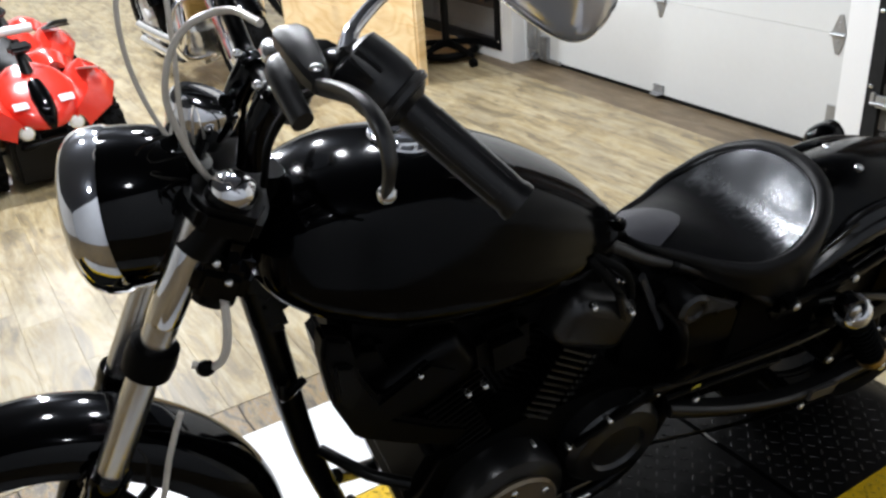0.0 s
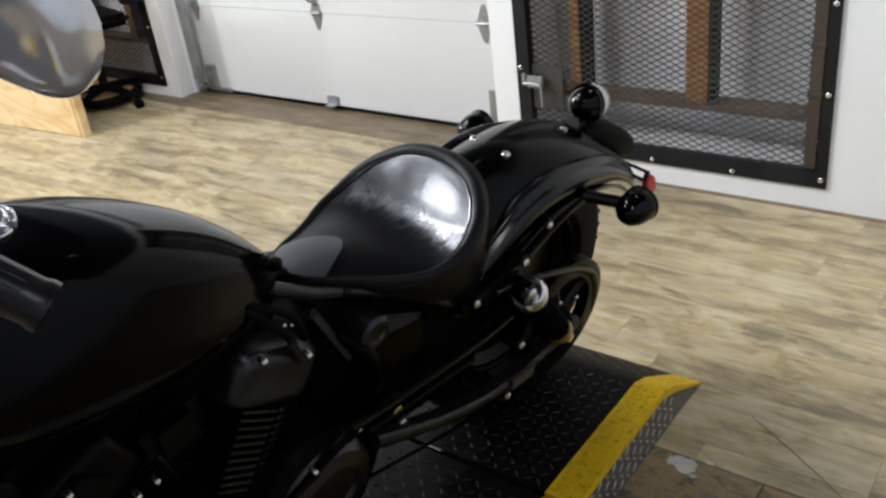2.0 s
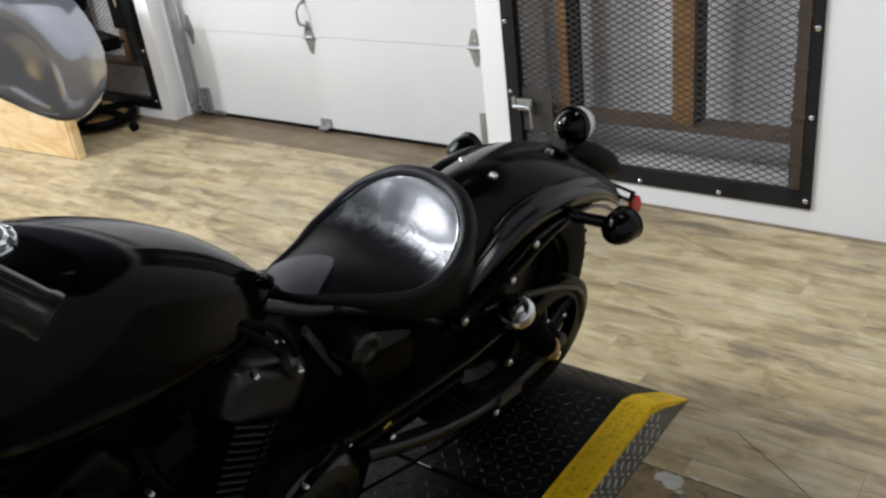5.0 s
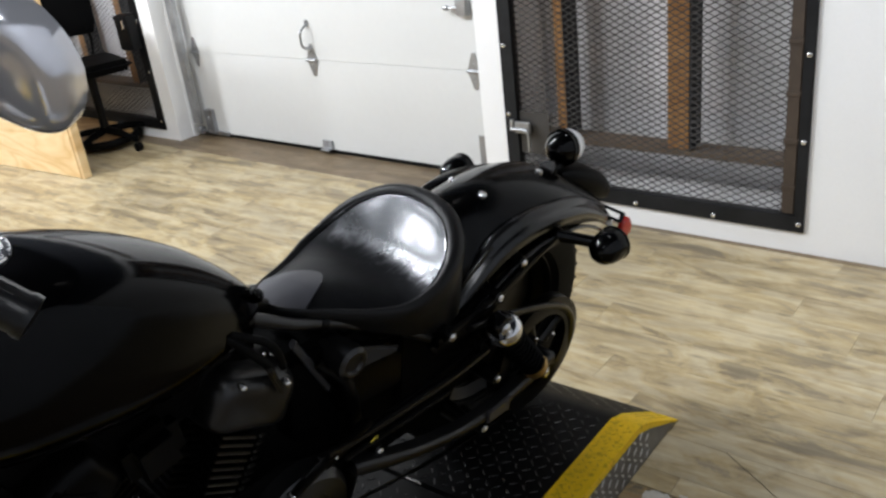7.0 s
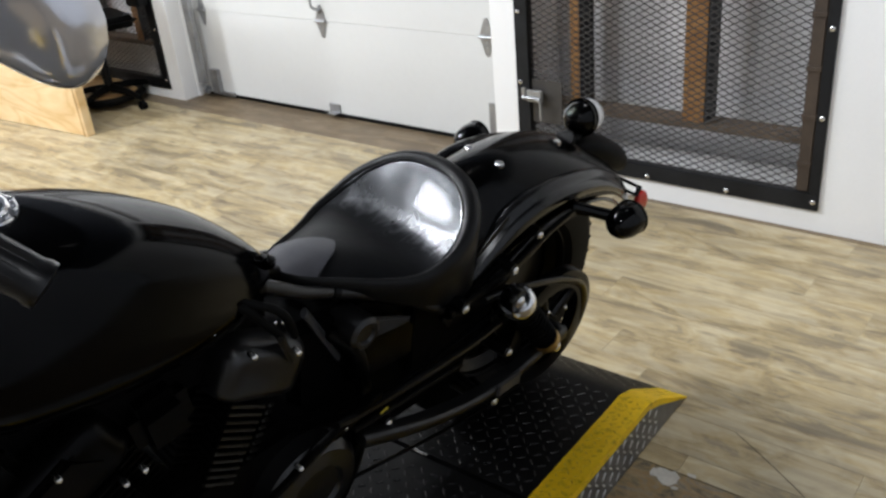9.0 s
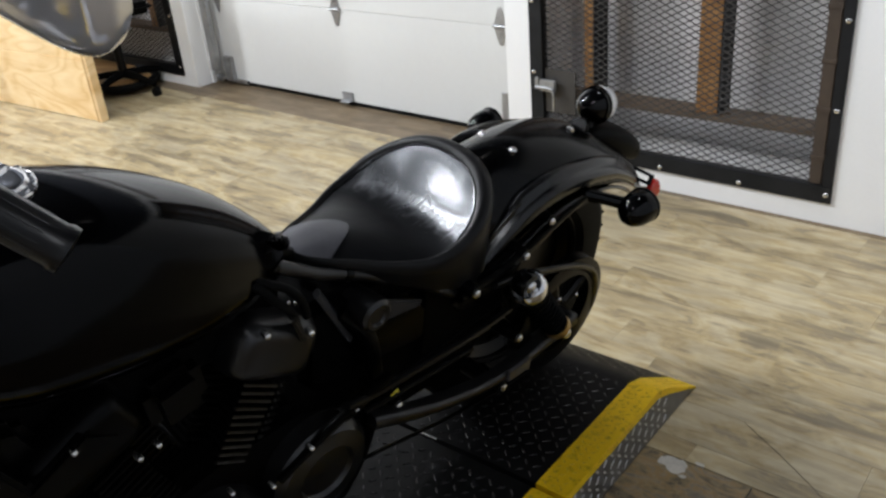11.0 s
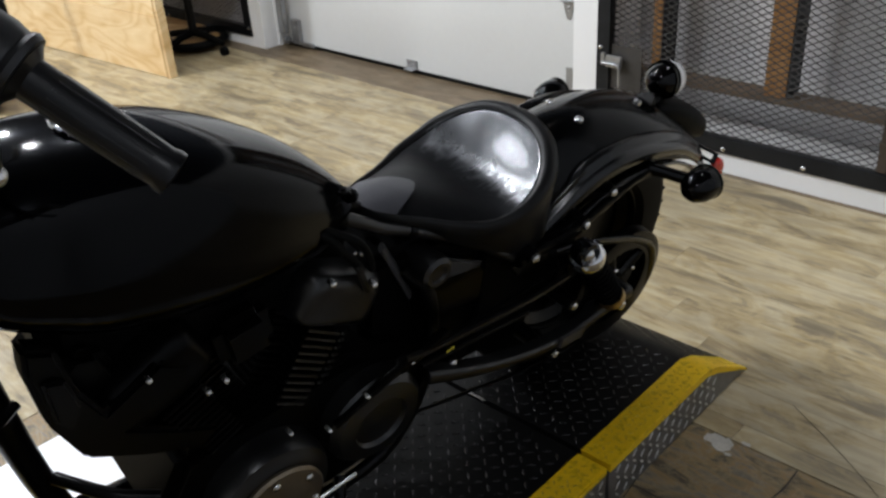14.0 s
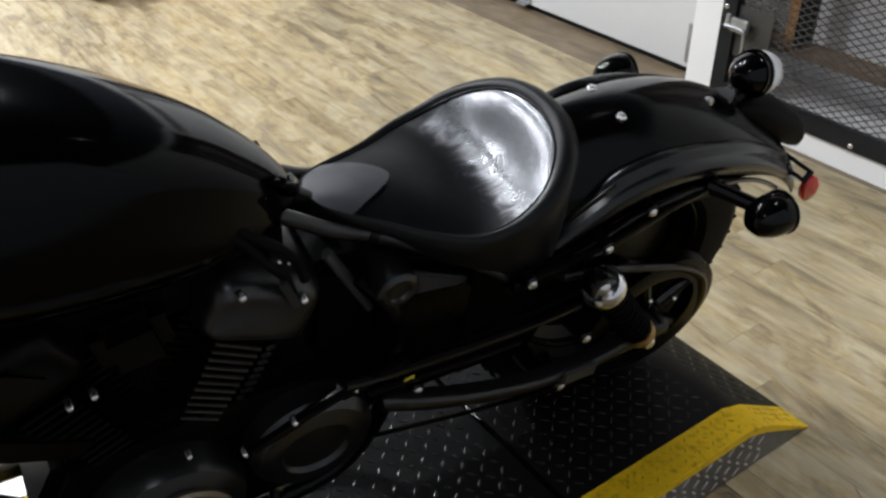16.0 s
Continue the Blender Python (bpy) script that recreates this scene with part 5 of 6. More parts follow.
def front_parts(bike):
    # fork line: leans back as it rises
    def on_fork(z, y, off=0.0):
        return (1.305 + (0.98 - z) * 0.46 + off, y, z)

    wheel(bike, FRONT, 0.322, 0.10, 0.243, 5, SATIN)
    fork = thing_part("fork", bike)
    for s in (1, -1):
        y = s * 0.112
        part("fork_tube", rod(on_fork(1.03, y), on_fork(0.60, y), 0.0215, 24), STEELTUBE, fork, "bright steel fork tube")
        part("fork_slider", lathe([(0.030, 0), (0.031, 0.02), (0.028, 0.03), (0.027, 0.22), (0.034, 0.27), (0.030, 0.33)], along(on_fork(0.63, y), on_fork(0.30, y)), 24), GLOSS, fork, "black fork slider")
        part("fork_collar", lathe([(0.024, -0.024), (0.032, -0.022), (0.034, 0.0), (0.032, 0.022), (0.024, 0.024)], along(on_fork(0.821, y), on_fork(0.776, y)), 24), MATTE, fork)
        part("fork_sleeve", lathe([(0.0218, 0.0), (0.0228, 0.004), (0.0228, 0.115), (0.0218, 0.12)], along(on_fork(0.985, y), on_fork(0.86, y)), 24), CHROME, fork)
        part("fork_upper", lathe([(0.029, 0.0), (0.029, 0.085)], along((1.247, y, 1.045), on_fork(0.95, y)), 24), SATIN, fork)
        part("fork_cap", lathe([(0.026, -0.012), (0.029, 0.0), (0.029, 0.010), (0.024, 0.020), (0.012, 0.026), (0.001, 0.027)], along((1.247, y, 1.045), (1.20, y, 1.15)), 24), CHROME, fork, "chrome fork cap")
    bm = prism([(-0.15, -0.035), (-0.12, -0.055), (0.12, -0.055), (0.15, -0.035), (0.15, 0.035), (0.10, 0.05), (-0.10, 0.05), (-0.15, 0.035)], 0.034, Matrix.Translation((1.262, 0, 1.005)) @ Matrix.Rotation(radians(-24.7), 4, "Y") @ Matrix.Rotation(radians(90), 4, "Z"), 0.008)
    part("upper_clamp", bm, SATIN, fork, "satin black upper triple clamp")
    bm = prism([(-0.142, -0.03), (-0.12, -0.045), (0.12, -0.045), (0.142, -0.03), (0.142, 0.03), (0.10, 0.045), (-0.10, 0.045), (-0.142, 0.03)], 0.046, Matrix.Translation((1.285, 0, 0.912)) @ Matrix.Rotation(radians(-24.7), 4, "Y") @ Matrix.Rotation(radians(90), 4, "Z"), 0.01)
    part("lower_clamp", bm, GLOSS, fork, "glossy black lower triple clamp")
    part("clamp_cover", box((0.055, 0.035, 0.07), (1.262, 0.115, 0.945), Matrix.Rotation(radians(-24.7), 4, "Y"), 0.02, None, 4), GLOSS, fork)
    for x, y, z in ((1.275, 0.15, 0.975), (1.265, 0.15, 0.945)):
        part("clamp_bolt", ball(0.0055, (x, y, z), bm=None, u=10, v=8), BOLT, fork)
    # headlight
    lamp_ = thing_part("headlight", bike)
    c, d = Vector((1.370, 0.020, 0.992)), Vector((1, -0.10, -0.10)).normalized()
    m = along(c, c + d)
    part("bucket", lathe([(0.001, -0.115), (0.045, -0.108), (0.080, -0.085), (0.098, -0.04), (0.103, -0.006), (0.104, 0.016)], m, 48), GLOSS, lamp_, "glossy black headlight bucket")
    part("bezel", ring([(0.086, 0.062), (0.096, 0.060), (0.104, 0.052), (0.107, 0.040), (0.107, 0.018), (0.104, 0.012), (0.100, 0.018), (0.096, 0.040), (0.086, 0.050)], m, 56), CHROME, lamp_, "chrome headlight bezel")
    part("glass", lathe([(0.090, 0.052), (0.080, 0.066), (0.05, 0.076), (0.001, 0.080)], m, 40, False), GLASS, lamp_)
    part("reflector_bowl", lathe([(0.001, -0.04), (0.04, -0.03), (0.075, 0.01), (0.09, 0.05)], m, 36, False), CHROME, lamp_)
    part("headlight_bracket", tube([(1.305, 0.0, 0.87), (1.325, 0.01, 0.88), (1.345, 0.015, 0.90)], 0.03, 14, 3, 0.8), SATIN, lamp_)
    # front fender
    rings = []
    for a in range(58, 200, 7):
        r = radians(a)
        row = []
        for i in range(15):
            u = -1 + 2 * i / 14
            rad = 0.338 - 0.070 * abs(u) ** 2.6
            row.append((FRONT[0] + rad * math.cos(r), 0.074 * math.sin(u * math.pi / 2), FRONT[2] + rad * math.sin(r)))
        inner = [(FRONT[0] + (p[0] - FRONT[0]) * 0.985, p[1] * 0.95, FRONT[2] + (p[2] - FRONT[2]) * 0.985) for p in row[::-1]]
        rings.append(row + inner)
    part("front_fender", skin(rings), GLOSS, bike, "glossy black front fender")
    for s in (1, -1):
        part("fender_bracket", prism([(1.43, 0.52), (1.50, 0.62), (1.52, 0.60), (1.49, 0.45), (1.45, 0.44)], 0.014, Matrix.Translation((0, s * 0.082, 0)) @ LEFT, 0.004), SATIN, bike)
    part("brake_hose", tube([(1.275, 0.125, 0.905), (1.277, 0.138, 0.865), (1.285, 0.140, 0.828), (1.303, 0.136, 0.808), (1.328, 0.130, 0.812)], 0.0055, 8, 5), CABLE, bike, "grey front brake hose")
    part("hose_clip", ball(0.013, (1.312, 0.134, 0.806), (1, 0.8, 0.9)), MATTE, bike)
    part("brake_line", tube([(1.352, 0.150, 0.752), (1.378, 0.154, 0.68), (1.40, 0.155, 0.60), (1.43, 0.15, 0.52), (1.45, 0.145, 0.45)], 0.0042, 8, 4), CABLE, bike)


def wider(p, s, k=0.11):
    """Carries a point of the controls outwards, up and ahead by a share of the way to the rider's shoulder height."""
    p = Vector(p)
    return p + (Vector((1.41, s * 0.98, 1.65)) - p) * k


# the lever from its pivot to the ball end
LEVER = [(1.213, 0.358, 1.300), (1.204, 0.425, 1.322), (1.201, 0.463, 1.320), (1.200, 0.481, 1.298), (1.200, 0.475, 1.264)]


def handlebar(bike):
    bar = thing_part("handlebar", bike)
    for s in (1, -1):
        part("bar_tube", tube([(1.165, 0.0, 1.115), (1.165, s * 0.06, 1.115), (1.165, s * 0.11, 1.130), wider((1.165, s * 0.19, 1.215), s, 0.05), wider((1.145, s * 0.27, 1.262), s), wider((1.06, s * 0.365, 1.19), s)], 0.0125, 14, 6), SATIN, bar, "black drag bar half")
        g0, g1 = wider((1.118, s * 0.312, 1.243), s), wider((1.030, s * 0.398, 1.156), s, 0.12)
        gm, gl = along(g0, g1), (g1 - g0).length
        part("grip", lathe([(0.024, 0.0), (0.026, 0.006), (0.0172, 0.012), (0.0172, 0.03), (0.0178, gl * 0.5), (0.0172, gl - 0.01), (0.0188, gl - 0.006), (0.0184, gl), (0.001, gl + 0.002)], gm, 28), GRIP, bar, "black rubber grip")
        bm = bmesh.new()
        for k in range(14):
            a = 2 * math.pi * k / 14
            rod((0.0172 * math.cos(a), 0.0172 * math.sin(a), 0.03), (0.0172 * math.cos(a), 0.0172 * math.sin(a), gl - 0.02), 0.0007, 5, bm)
        bmesh.ops.transform(bm, matrix=gm, verts=bm.verts)
        part("grip_rib", bm, GRIP, bar)
        ax = (g1 - g0).normalized()
        h0 = g0 - ax * 0.056
        hm = along(h0, g0)
        part("switch_housing", lathe([(0.020, 0.0), (0.028, 0.004), (0.030, 0.018), (0.031, 0.040), (0.029, 0.051), (0.022, 0.056)], hm, 12), CONTROL, bar, "black switch housing")
        part("switch_body", box((0.036, 0.048, 0.042), h0 + ax * 0.030 + Vector((0.013, 0, 0.007)), hm.to_3x3().to_4x4(), 0.008), CONTROL, bar)
        part("flange", lathe([(0.030, -0.004), (0.032, 0.0), (0.030, 0.005), (0.020, 0.006)], gm, 28), CONTROL, bar)
        p0 = wider((1.175, s * 0.205, 1.248), s)
        part("lever_perch", skin_box([p0 + Vector((0.01, 0, 0)), p0 + Vector((0.030, s * 0.02, 0.004)), p0 + Vector((0.032, s * 0.09, -0.010))], 0.013), CONTROL, bar, "satin black lever perch")
        part("perch_clamp", lathe([(0.021, -0.018), (0.023, 0.0), (0.021, 0.018)], along(p0 + Vector((-0.012, 0, -0.01)), p0 + Vector((-0.012, 0, -0.01)) + Vector((0, s, 0.55))), 16), CONTROL, bar)
        lever = [Vector((x, s * y, z)) for x, y, z in LEVER]
        part("lever", tube(lever, [0.012, 0.0125, 0.0110, 0.0092, 0.0075], 12, 6, 0.55), CONTROL, bar, "black clutch lever" if s > 0 else "black brake lever")
        part("lever_ball", ball(0.0078, lever[-1]), BOLT, bar)
        # broad bracket that carries the lever's pivot
        e0, e1 = Vector((1.217, s * 0.302, 1.325)), Vector((1.214, s * 0.376, 1.309))
        plate = []
        for k, wide, thick in ((0.0, 0.012, 0.005), (0.12, 0.016, 0.008), (0.5, 0.0145, 0.009), (0.85, 0.0115, 0.009), (1.0, 0.008, 0.006)):
            c = e0.lerp(e1, k)
            plate.append([c + Vector((u * wide, 0, v * thick)) for u, v in ((-1, -0.6), (-1, 0.6), (-0.7, 1), (0.7, 1), (1, 0.6), (1, -0.6), (0.7, -1), (-0.7, -1))])
        part("pivot_bracket", skin(plate), CONTROL, bar, "satin lever pivot bracket", 40)
        part("pivot_bolt", ball(0.0065, e0.lerp(e1, 0.86) + Vector((0, 0, 0.009)), (1, 1, 0.5), None, 10, 6), BOLT, bar)
        part("adjuster", lathe([(0.008, 0), (0.010, 0.004), (0.010, 0.02), (0.006, 0.03)], along(wider((1.205, s * 0.205, 1.25), s, 0.10), wider((1.20, s * 0.15, 1.262), s, 0.08)), 14), BOLT, bar)
        # mirror
        stem = [wider((1.150, s * 0.262, 1.272), s), wider((1.145, s * 0.268, 1.300), s, 0.07), (1.118, s * 0.295, 1.345), (1.085, s * 0.330, 1.375), (1.055, s * 0.365, 1.380)]
        part("mirror_stem", tube(stem, [0.010, 0.007, 0.0065, 0.0065, 0.008], 10, 5), SATIN if s < 0 else CHROME, bar, "mirror stem")
        rings_, cm = [], Matrix.Translation((1.035, s * 0.400, 1.392)) @ Matrix.Rotation(radians(28 * s), 4, "Z") @ Matrix.Rotation(radians(10), 4, "Y") @ Matrix.Rotation(radians(-22 * s), 4, "X")
        cut = lambda v: 1 - 0.34 * max(0.0, v)
        for u, k, low in ((-0.014, 0.94, 0.94), (-0.012, 1.0, 1.0), (-0.002, 1.0, 0.99), (0.004, 0.995, 0.93), (0.010, 0.97, 0.84), (0.015, 0.93, 0.73), (0.0185, 0.88, 0.64), (0.0205, 0.82, 0.57), (0.0215, 0.70, 0.48), (0.0225, 0.40, 0.27), (0.023, 0.05, 0.04)):
            rings_.append([cm @ Vector((u, k * 0.067 * cut(math.sin(a)) * math.copysign(abs(math.cos(a)) ** 0.62, math.cos(a)), (k if math.sin(a) > 0 else low) * 0.056 * math.copysign(abs(math.sin(a)) ** 0.62, math.sin(a)))) for a in (2 * math.pi * i / 40 for i in range(40))])
        part("mirror_shell", skin(rings_), MIRROR, bar, "polished mirror shell", 60)
    for s in (1, -1):
        part("riser", tube([(1.205, s * 0.045, 1.03), (1.195, s * 0.045, 1.075), (1.170, s * 0.045, 1.115)], [0.020, 0.018, 0.020], 14, 3), GLOSS, bar, "black handlebar riser")
        part("riser_cap", lathe([(0.019, -0.014), (0.021, 0.0), (0.019, 0.014)], along((1.165, s * 0.045 - 0.0, 1.115), (1.165, s * 0.045 + 0.1, 1.115)), 16), GLOSS, bar)
        part("riser_bolt", ball(0.007, (1.185, s * 0.045, 1.137), bm=None, u=10, v=8), BOLT, bar)
    part("speedometer", lathe([(0.02, -0.045), (0.036, -0.04), (0.043, -0.01), (0.044, 0.01), (0.041, 0.016)], along((1.245, 0.0, 1.095), (1.20, 0.0, 1.19)), 32), CHROME, bar, "small round chrome-bodied speedometer")
    part("dial_glass", lathe([(0.040, 0.013), (0.03, 0.017), (0.001, 0.018)], along((1.245, 0.0, 1.095), (1.20, 0.0, 1.19)), 28), GLOSS, bar)
    part("clutch_cable", tube([wider((1.20, 0.145, 1.262), 1, 0.08), (1.225, 0.125, 1.272), (1.262, 0.11, 1.258), (1.288, 0.105, 1.225), (1.300, 0.105, 1.175), (1.290, 0.10, 1.12), (1.270, 0.085, 1.06), (1.23, 0.06, 0.98)], 0.0040, 8, 5), CABLE, bar, "grey clutch cable")
    part("throttle_cable", tube([(1.19, -0.16, 1.29), (1.26, -0.02, 1.335), (1.272, 0.04, 1.27), (1.276, 0.05, 1.19), (1.280, 0.05, 1.12), (1.275, 0.045, 1.03)], 0.0032, 8, 5), CABLE, bar, "grey throttle cable")
    part("brake_hose", tube([(1.18, -0.18, 1.28), (1.28, -0.10, 1.31), (1.318, -0.01, 1.25), (1.322, 0.0, 1.18), (1.308, 0.005, 1.11), (1.28, 0.02, 1.04)], 0.0032, 8, 5), CABLE, bar, "grey brake hose")
    part("switch_lead", tube([wider((1.16, 0.24, 1.235), 1), (1.185, 0.19, 1.19), (1.20, 0.13, 1.11), (1.20, 0.08, 1.02)], 0.005, 8, 5), RUBBER, bar)


def skin_box(points, half):
    """A chunky bar with a squarish section along a line."""
    return tube(points, [half * 0.75, half * 0.95, half * 0.8], 16, 4, 0.75)


bike = thing("motorcycle", "glossy black cruiser motorcycle leaning on its side stand on a lift", "motorcycle", BIKE)
fuel_tank(bike)
saddle(bike)
rear_fender(bike)
tail_end(bike)
rear_wheel_set(bike)
shock(bike, 1)
shock(bike, -1)
engine(bike)
chassis(bike)
front_end(bike)
handlebar(bike)


# ---- the lift ----
def treads(x0, x1, y0, y1, z, parent, material, pitch=0.028, fall=0.0):
    """Raised lozenges of diamond plate, crosswise in turn."""
    verts, faces = [], []
    nx, ny = int((x1 - x0) / pitch), int((y1 - y0) / pitch)
    for i in range(nx):
        for j in range(ny):
            cx, cy = x0 + (i + 0.5) * pitch, y0 + (j + 0.5) * pitch
            a = radians(45 if (i + j) % 2 else -45)
            c, s = math.cos(a), math.sin(a)
            k = len(verts)
            for u, v, h in ((-0.41, 0, 0), (0, -0.115, 0), (0.41, 0, 0), (0, 0.115, 0), (-0.21, 0, 0.0016), (0.21, 0, 0.0016)):
                u, v = u * pitch, v * pitch
                yy = cy + u * s + v * c
                verts.append((cx + u * c - v * s, yy, z + h - fall * (yy - y0)))
            faces += [(k, k + 1, k + 4), (k + 1, k + 5, k + 4), (k + 1, k + 2, k + 5), (k + 2, k + 3, k + 5), (k + 3, k + 4, k + 5), (k + 3, k, k + 4)]
    me = bpy.data.meshes.new("diamond_tread")
    me.from_pydata(verts, [], faces)
    me.materials.append(material)
    ob = new("diamond_tread", me)
    ob.parent = parent
    tagged(ob, kind="stuff")
    return ob


LX0, LX1, LZ, SEAM, BEND, END = 1.90, 2.600, 0.135, -2.035, -1.60, -1.365
lift = thing("motorcycle_lift", "black diamond-plate motorcycle lift with worn yellow edges, lowered to the floor", "motorcycle lift")
YB = 0.078
part("deck", span((LX0 + YB, -4.6, LZ - 0.02), (LX1 - YB, SEAM - 0.006, LZ), 0.002), DECK, lift, "black diamond-plate deck")
treads(LX0 + YB, LX1 - YB, -4.0, SEAM - 0.01, LZ, lift, BARE)
treads(LX0 + YB, LX1 - YB, SEAM + 0.01, BEND, LZ, lift, BARE)
treads(LX0 + YB, LX1 - YB, BEND + 0.065, END - 0.01, LZ - 0.0242, lift, BARE, fall=(LZ - 0.028) / (END - BEND - 0.06))
treads(LX1 - YB + 0.006, LX1 - 0.006, BEND + 0.065, END - 0.01, LZ - 0.0242, lift, YELTREAD, 0.020, fall=(LZ - 0.028) / (END - BEND - 0.06))
for x0, x1 in ((LX0, LX0 + YB), (LX1 - YB, LX1)):
    part("edge_plate", span((x0, -4.6, LZ - 0.02), (x1, SEAM - 0.006, LZ + 0.001), 0.004), YELLOW, lift, "worn yellow painted edge")
    treads(x0 + 0.006, x1 - 0.006, -3.2, SEAM - 0.01, LZ + 0.001, lift, YELTREAD, 0.020)
part("skirt", span((LX1 - 0.012, -4.6, 0.004), (LX1 - 0.004, SEAM - 0.006, LZ - 0.02)), SKIRT, lift, "bare diamond-plate skirt")
part("skirt", span((LX0 + 0.004, -4.6, 0.004), (LX0 + 0.012, SEAM - 0.006, LZ - 0.02)), SKIRT, lift)
part("under_frame", span((LX0 + 0.05, -4.5, 0.002), (LX1 - 0.05, SEAM - 0.05, LZ - 0.025)), BLACKST, lift)
# the rear section slopes to the floor
part("lift_extension", span((1.53, -4.6, LZ - 0.03), (LX0 - 0.004, -2.3, LZ - 0.006), 0.003), PLATE, lift, "bare aluminium side extension")
part("extension_leg", span((1.56, -4.5, 0.0), (1.60, -2.4, LZ - 0.03)), ALU, lift)


part("side_wing", prism([(2.603, -2.150), (2.700, -2.216), (2.92, -2.42), (2.92, -4.5), (2.603, -4.5)], 0.008, Matrix.Translation((0, 0, 0.100)), 0.002), PLATE, lift, "bare diamond-plate side wing")
treads(2.615, 2.69, -2.6, -2.23, 0.108, lift, PLATE, 0.030)
treads(2.70, 2.90, -3.4, -2.46, 0.108, lift, PLATE, 0.030)
part("wing_leg", span((2.78, -4.4, 0.0), (2.82, -2.5, 0.100)), SKIRT, lift)
bm = span((2.205, -2.535, LZ), (2.262, -2.485, LZ + 0.006), 0.002)
span((2.205, -2.491, LZ + 0.006), (2.262, -2.485, LZ + 0.045), 0.002, bm)
part("tie_down_bracket", bm, ALU, lift, "bare aluminium tie-down bracket")
part("bracket_bolt", ball(0.007, (2.245, -2.516, LZ + 0.007), (1, 1, 0.6), None, 10, 6), BOLT, lift)


def slope(x0, x1, thick, material, name, label=""):
    line = [(SEAM + 0.006, LZ), (BEND, LZ), (BEND + 0.06, LZ - 0.022), (END, 0.006)]
    rings_ = [[(x0, y, z), (x1, y, z), (x1, y, max(z - thick, 0.001)), (x0, y, max(z - thick, 0.001))] for y, z in line]
    return part(name, skin(rings_), material, lift, label)


slope(LX0 + YB, LX1 - YB, 0.02, DECK, "ramp_deck", "black ramp end of the deck")
slope(LX0, LX0 + YB - 0.001, 0.021, YELLOW, "edge_plate")
slope(LX1 - YB + 0.001, LX1, 0.021, YELLOW, "edge_plate", "worn yellow painted ramp edge")
outline = [(SEAM + 0.006, 0.002), (END + 0.004, 0.002), (BEND + 0.06, LZ - 0.045), (BEND, LZ - 0.022), (SEAM + 0.006, LZ - 0.022)]
M_SK = Matrix(((0, 0, 1, 0), (1, 0, 0, 0), (0, 1, 0, 0), (0, 0, 0, 1)))
part("ramp_skirt", prism(outline, 0.008, Matrix.Translation((LX1 - 0.012, 0, 0)) @ M_SK), SKIRT, lift, "bare diamond-plate ramp skirt")
part("ramp_skirt", prism(outline, 0.008, Matrix.Translation((LX0 + 0.004, 0, 0)) @ M_SK), SKIRT, lift)
treads(LX1 - YB + 0.006, LX1 - 0.006, SEAM + 0.01, BEND, LZ, lift, YELTREAD, 0.020)
# raised lozenges on the skirts
verts, faces = [], []
for j in range(30):
    for i in range(4):
        y, z = SEAM - 0.5 + j * 0.034, 0.018 + i * 0.026
        top = LZ - 0.03 if y < BEND else (LZ - 0.03) * (END - y) / (END - BEND)
        if z > top or abs(y - SEAM) < 0.02:
            continue
        a = radians(45 if (i + j) % 2 else -45)
        k = len(verts)
        for u, v, h in ((-0.013, 0, 0), (0, -0.004, 0), (0.013, 0, 0), (0, 0.004, 0), (-0.007, 0, 0.002), (0.007, 0, 0.002)):
            verts.append((LX1 - 0.004 + h, y + u * math.cos(a) - v * math.sin(a), z + u * math.sin(a) + v * math.cos(a)))
        faces += [(k, k + 1, k + 4), (k + 1, k + 5, k + 4), (k + 1, k + 2, k + 5), (k + 2, k + 3, k + 5), (k + 3, k + 4, k + 5), (k + 3, k, k + 4)]
me = bpy.data.meshes.new("skirt_tread")
me.from_pydata(verts, [], faces)
me.materials.append(ALU)
ob = new("skirt_tread", me)
ob.parent = lift
tagged(ob, kind="stuff")
part("seam_rod", rod((2.20, SEAM, LZ + 0.001), (2.25, SEAM, LZ + 0.001), 0.0022, 8), BOLT, lift, "bright hinge pin end")


# ---- things along the far wall ----
def plywood_divider():
    t = thing("plywood_divider", "unfinished plywood divider panel standing on the floor", "divider", pose(-1.13, -0.822, 0, 0, 0, 4.0))
    part("lower_sheet", span((-1.75, -0.020, 0.004), (-0.022, 0.0, 0.345), 0.001), PLY, t, "plywood sheet with open grain")
    part("upper_sheet", span((-1.75, -0.016, 0.347), (-0.030, 0.002, 1.20), 0.001), PLY, t)
    part("edge_strip", span((-0.021, -0.022, 0.0), (-0.008, 0.02, 0.375), 0.001), PLYEDGE, t, "raw plywood edge strip")
    part("end_sheet", span((-0.007, -0.020, 0.0), (0.011, 0.03, 1.20), 0.001), PLY, t)
    return t


plywood_divider()


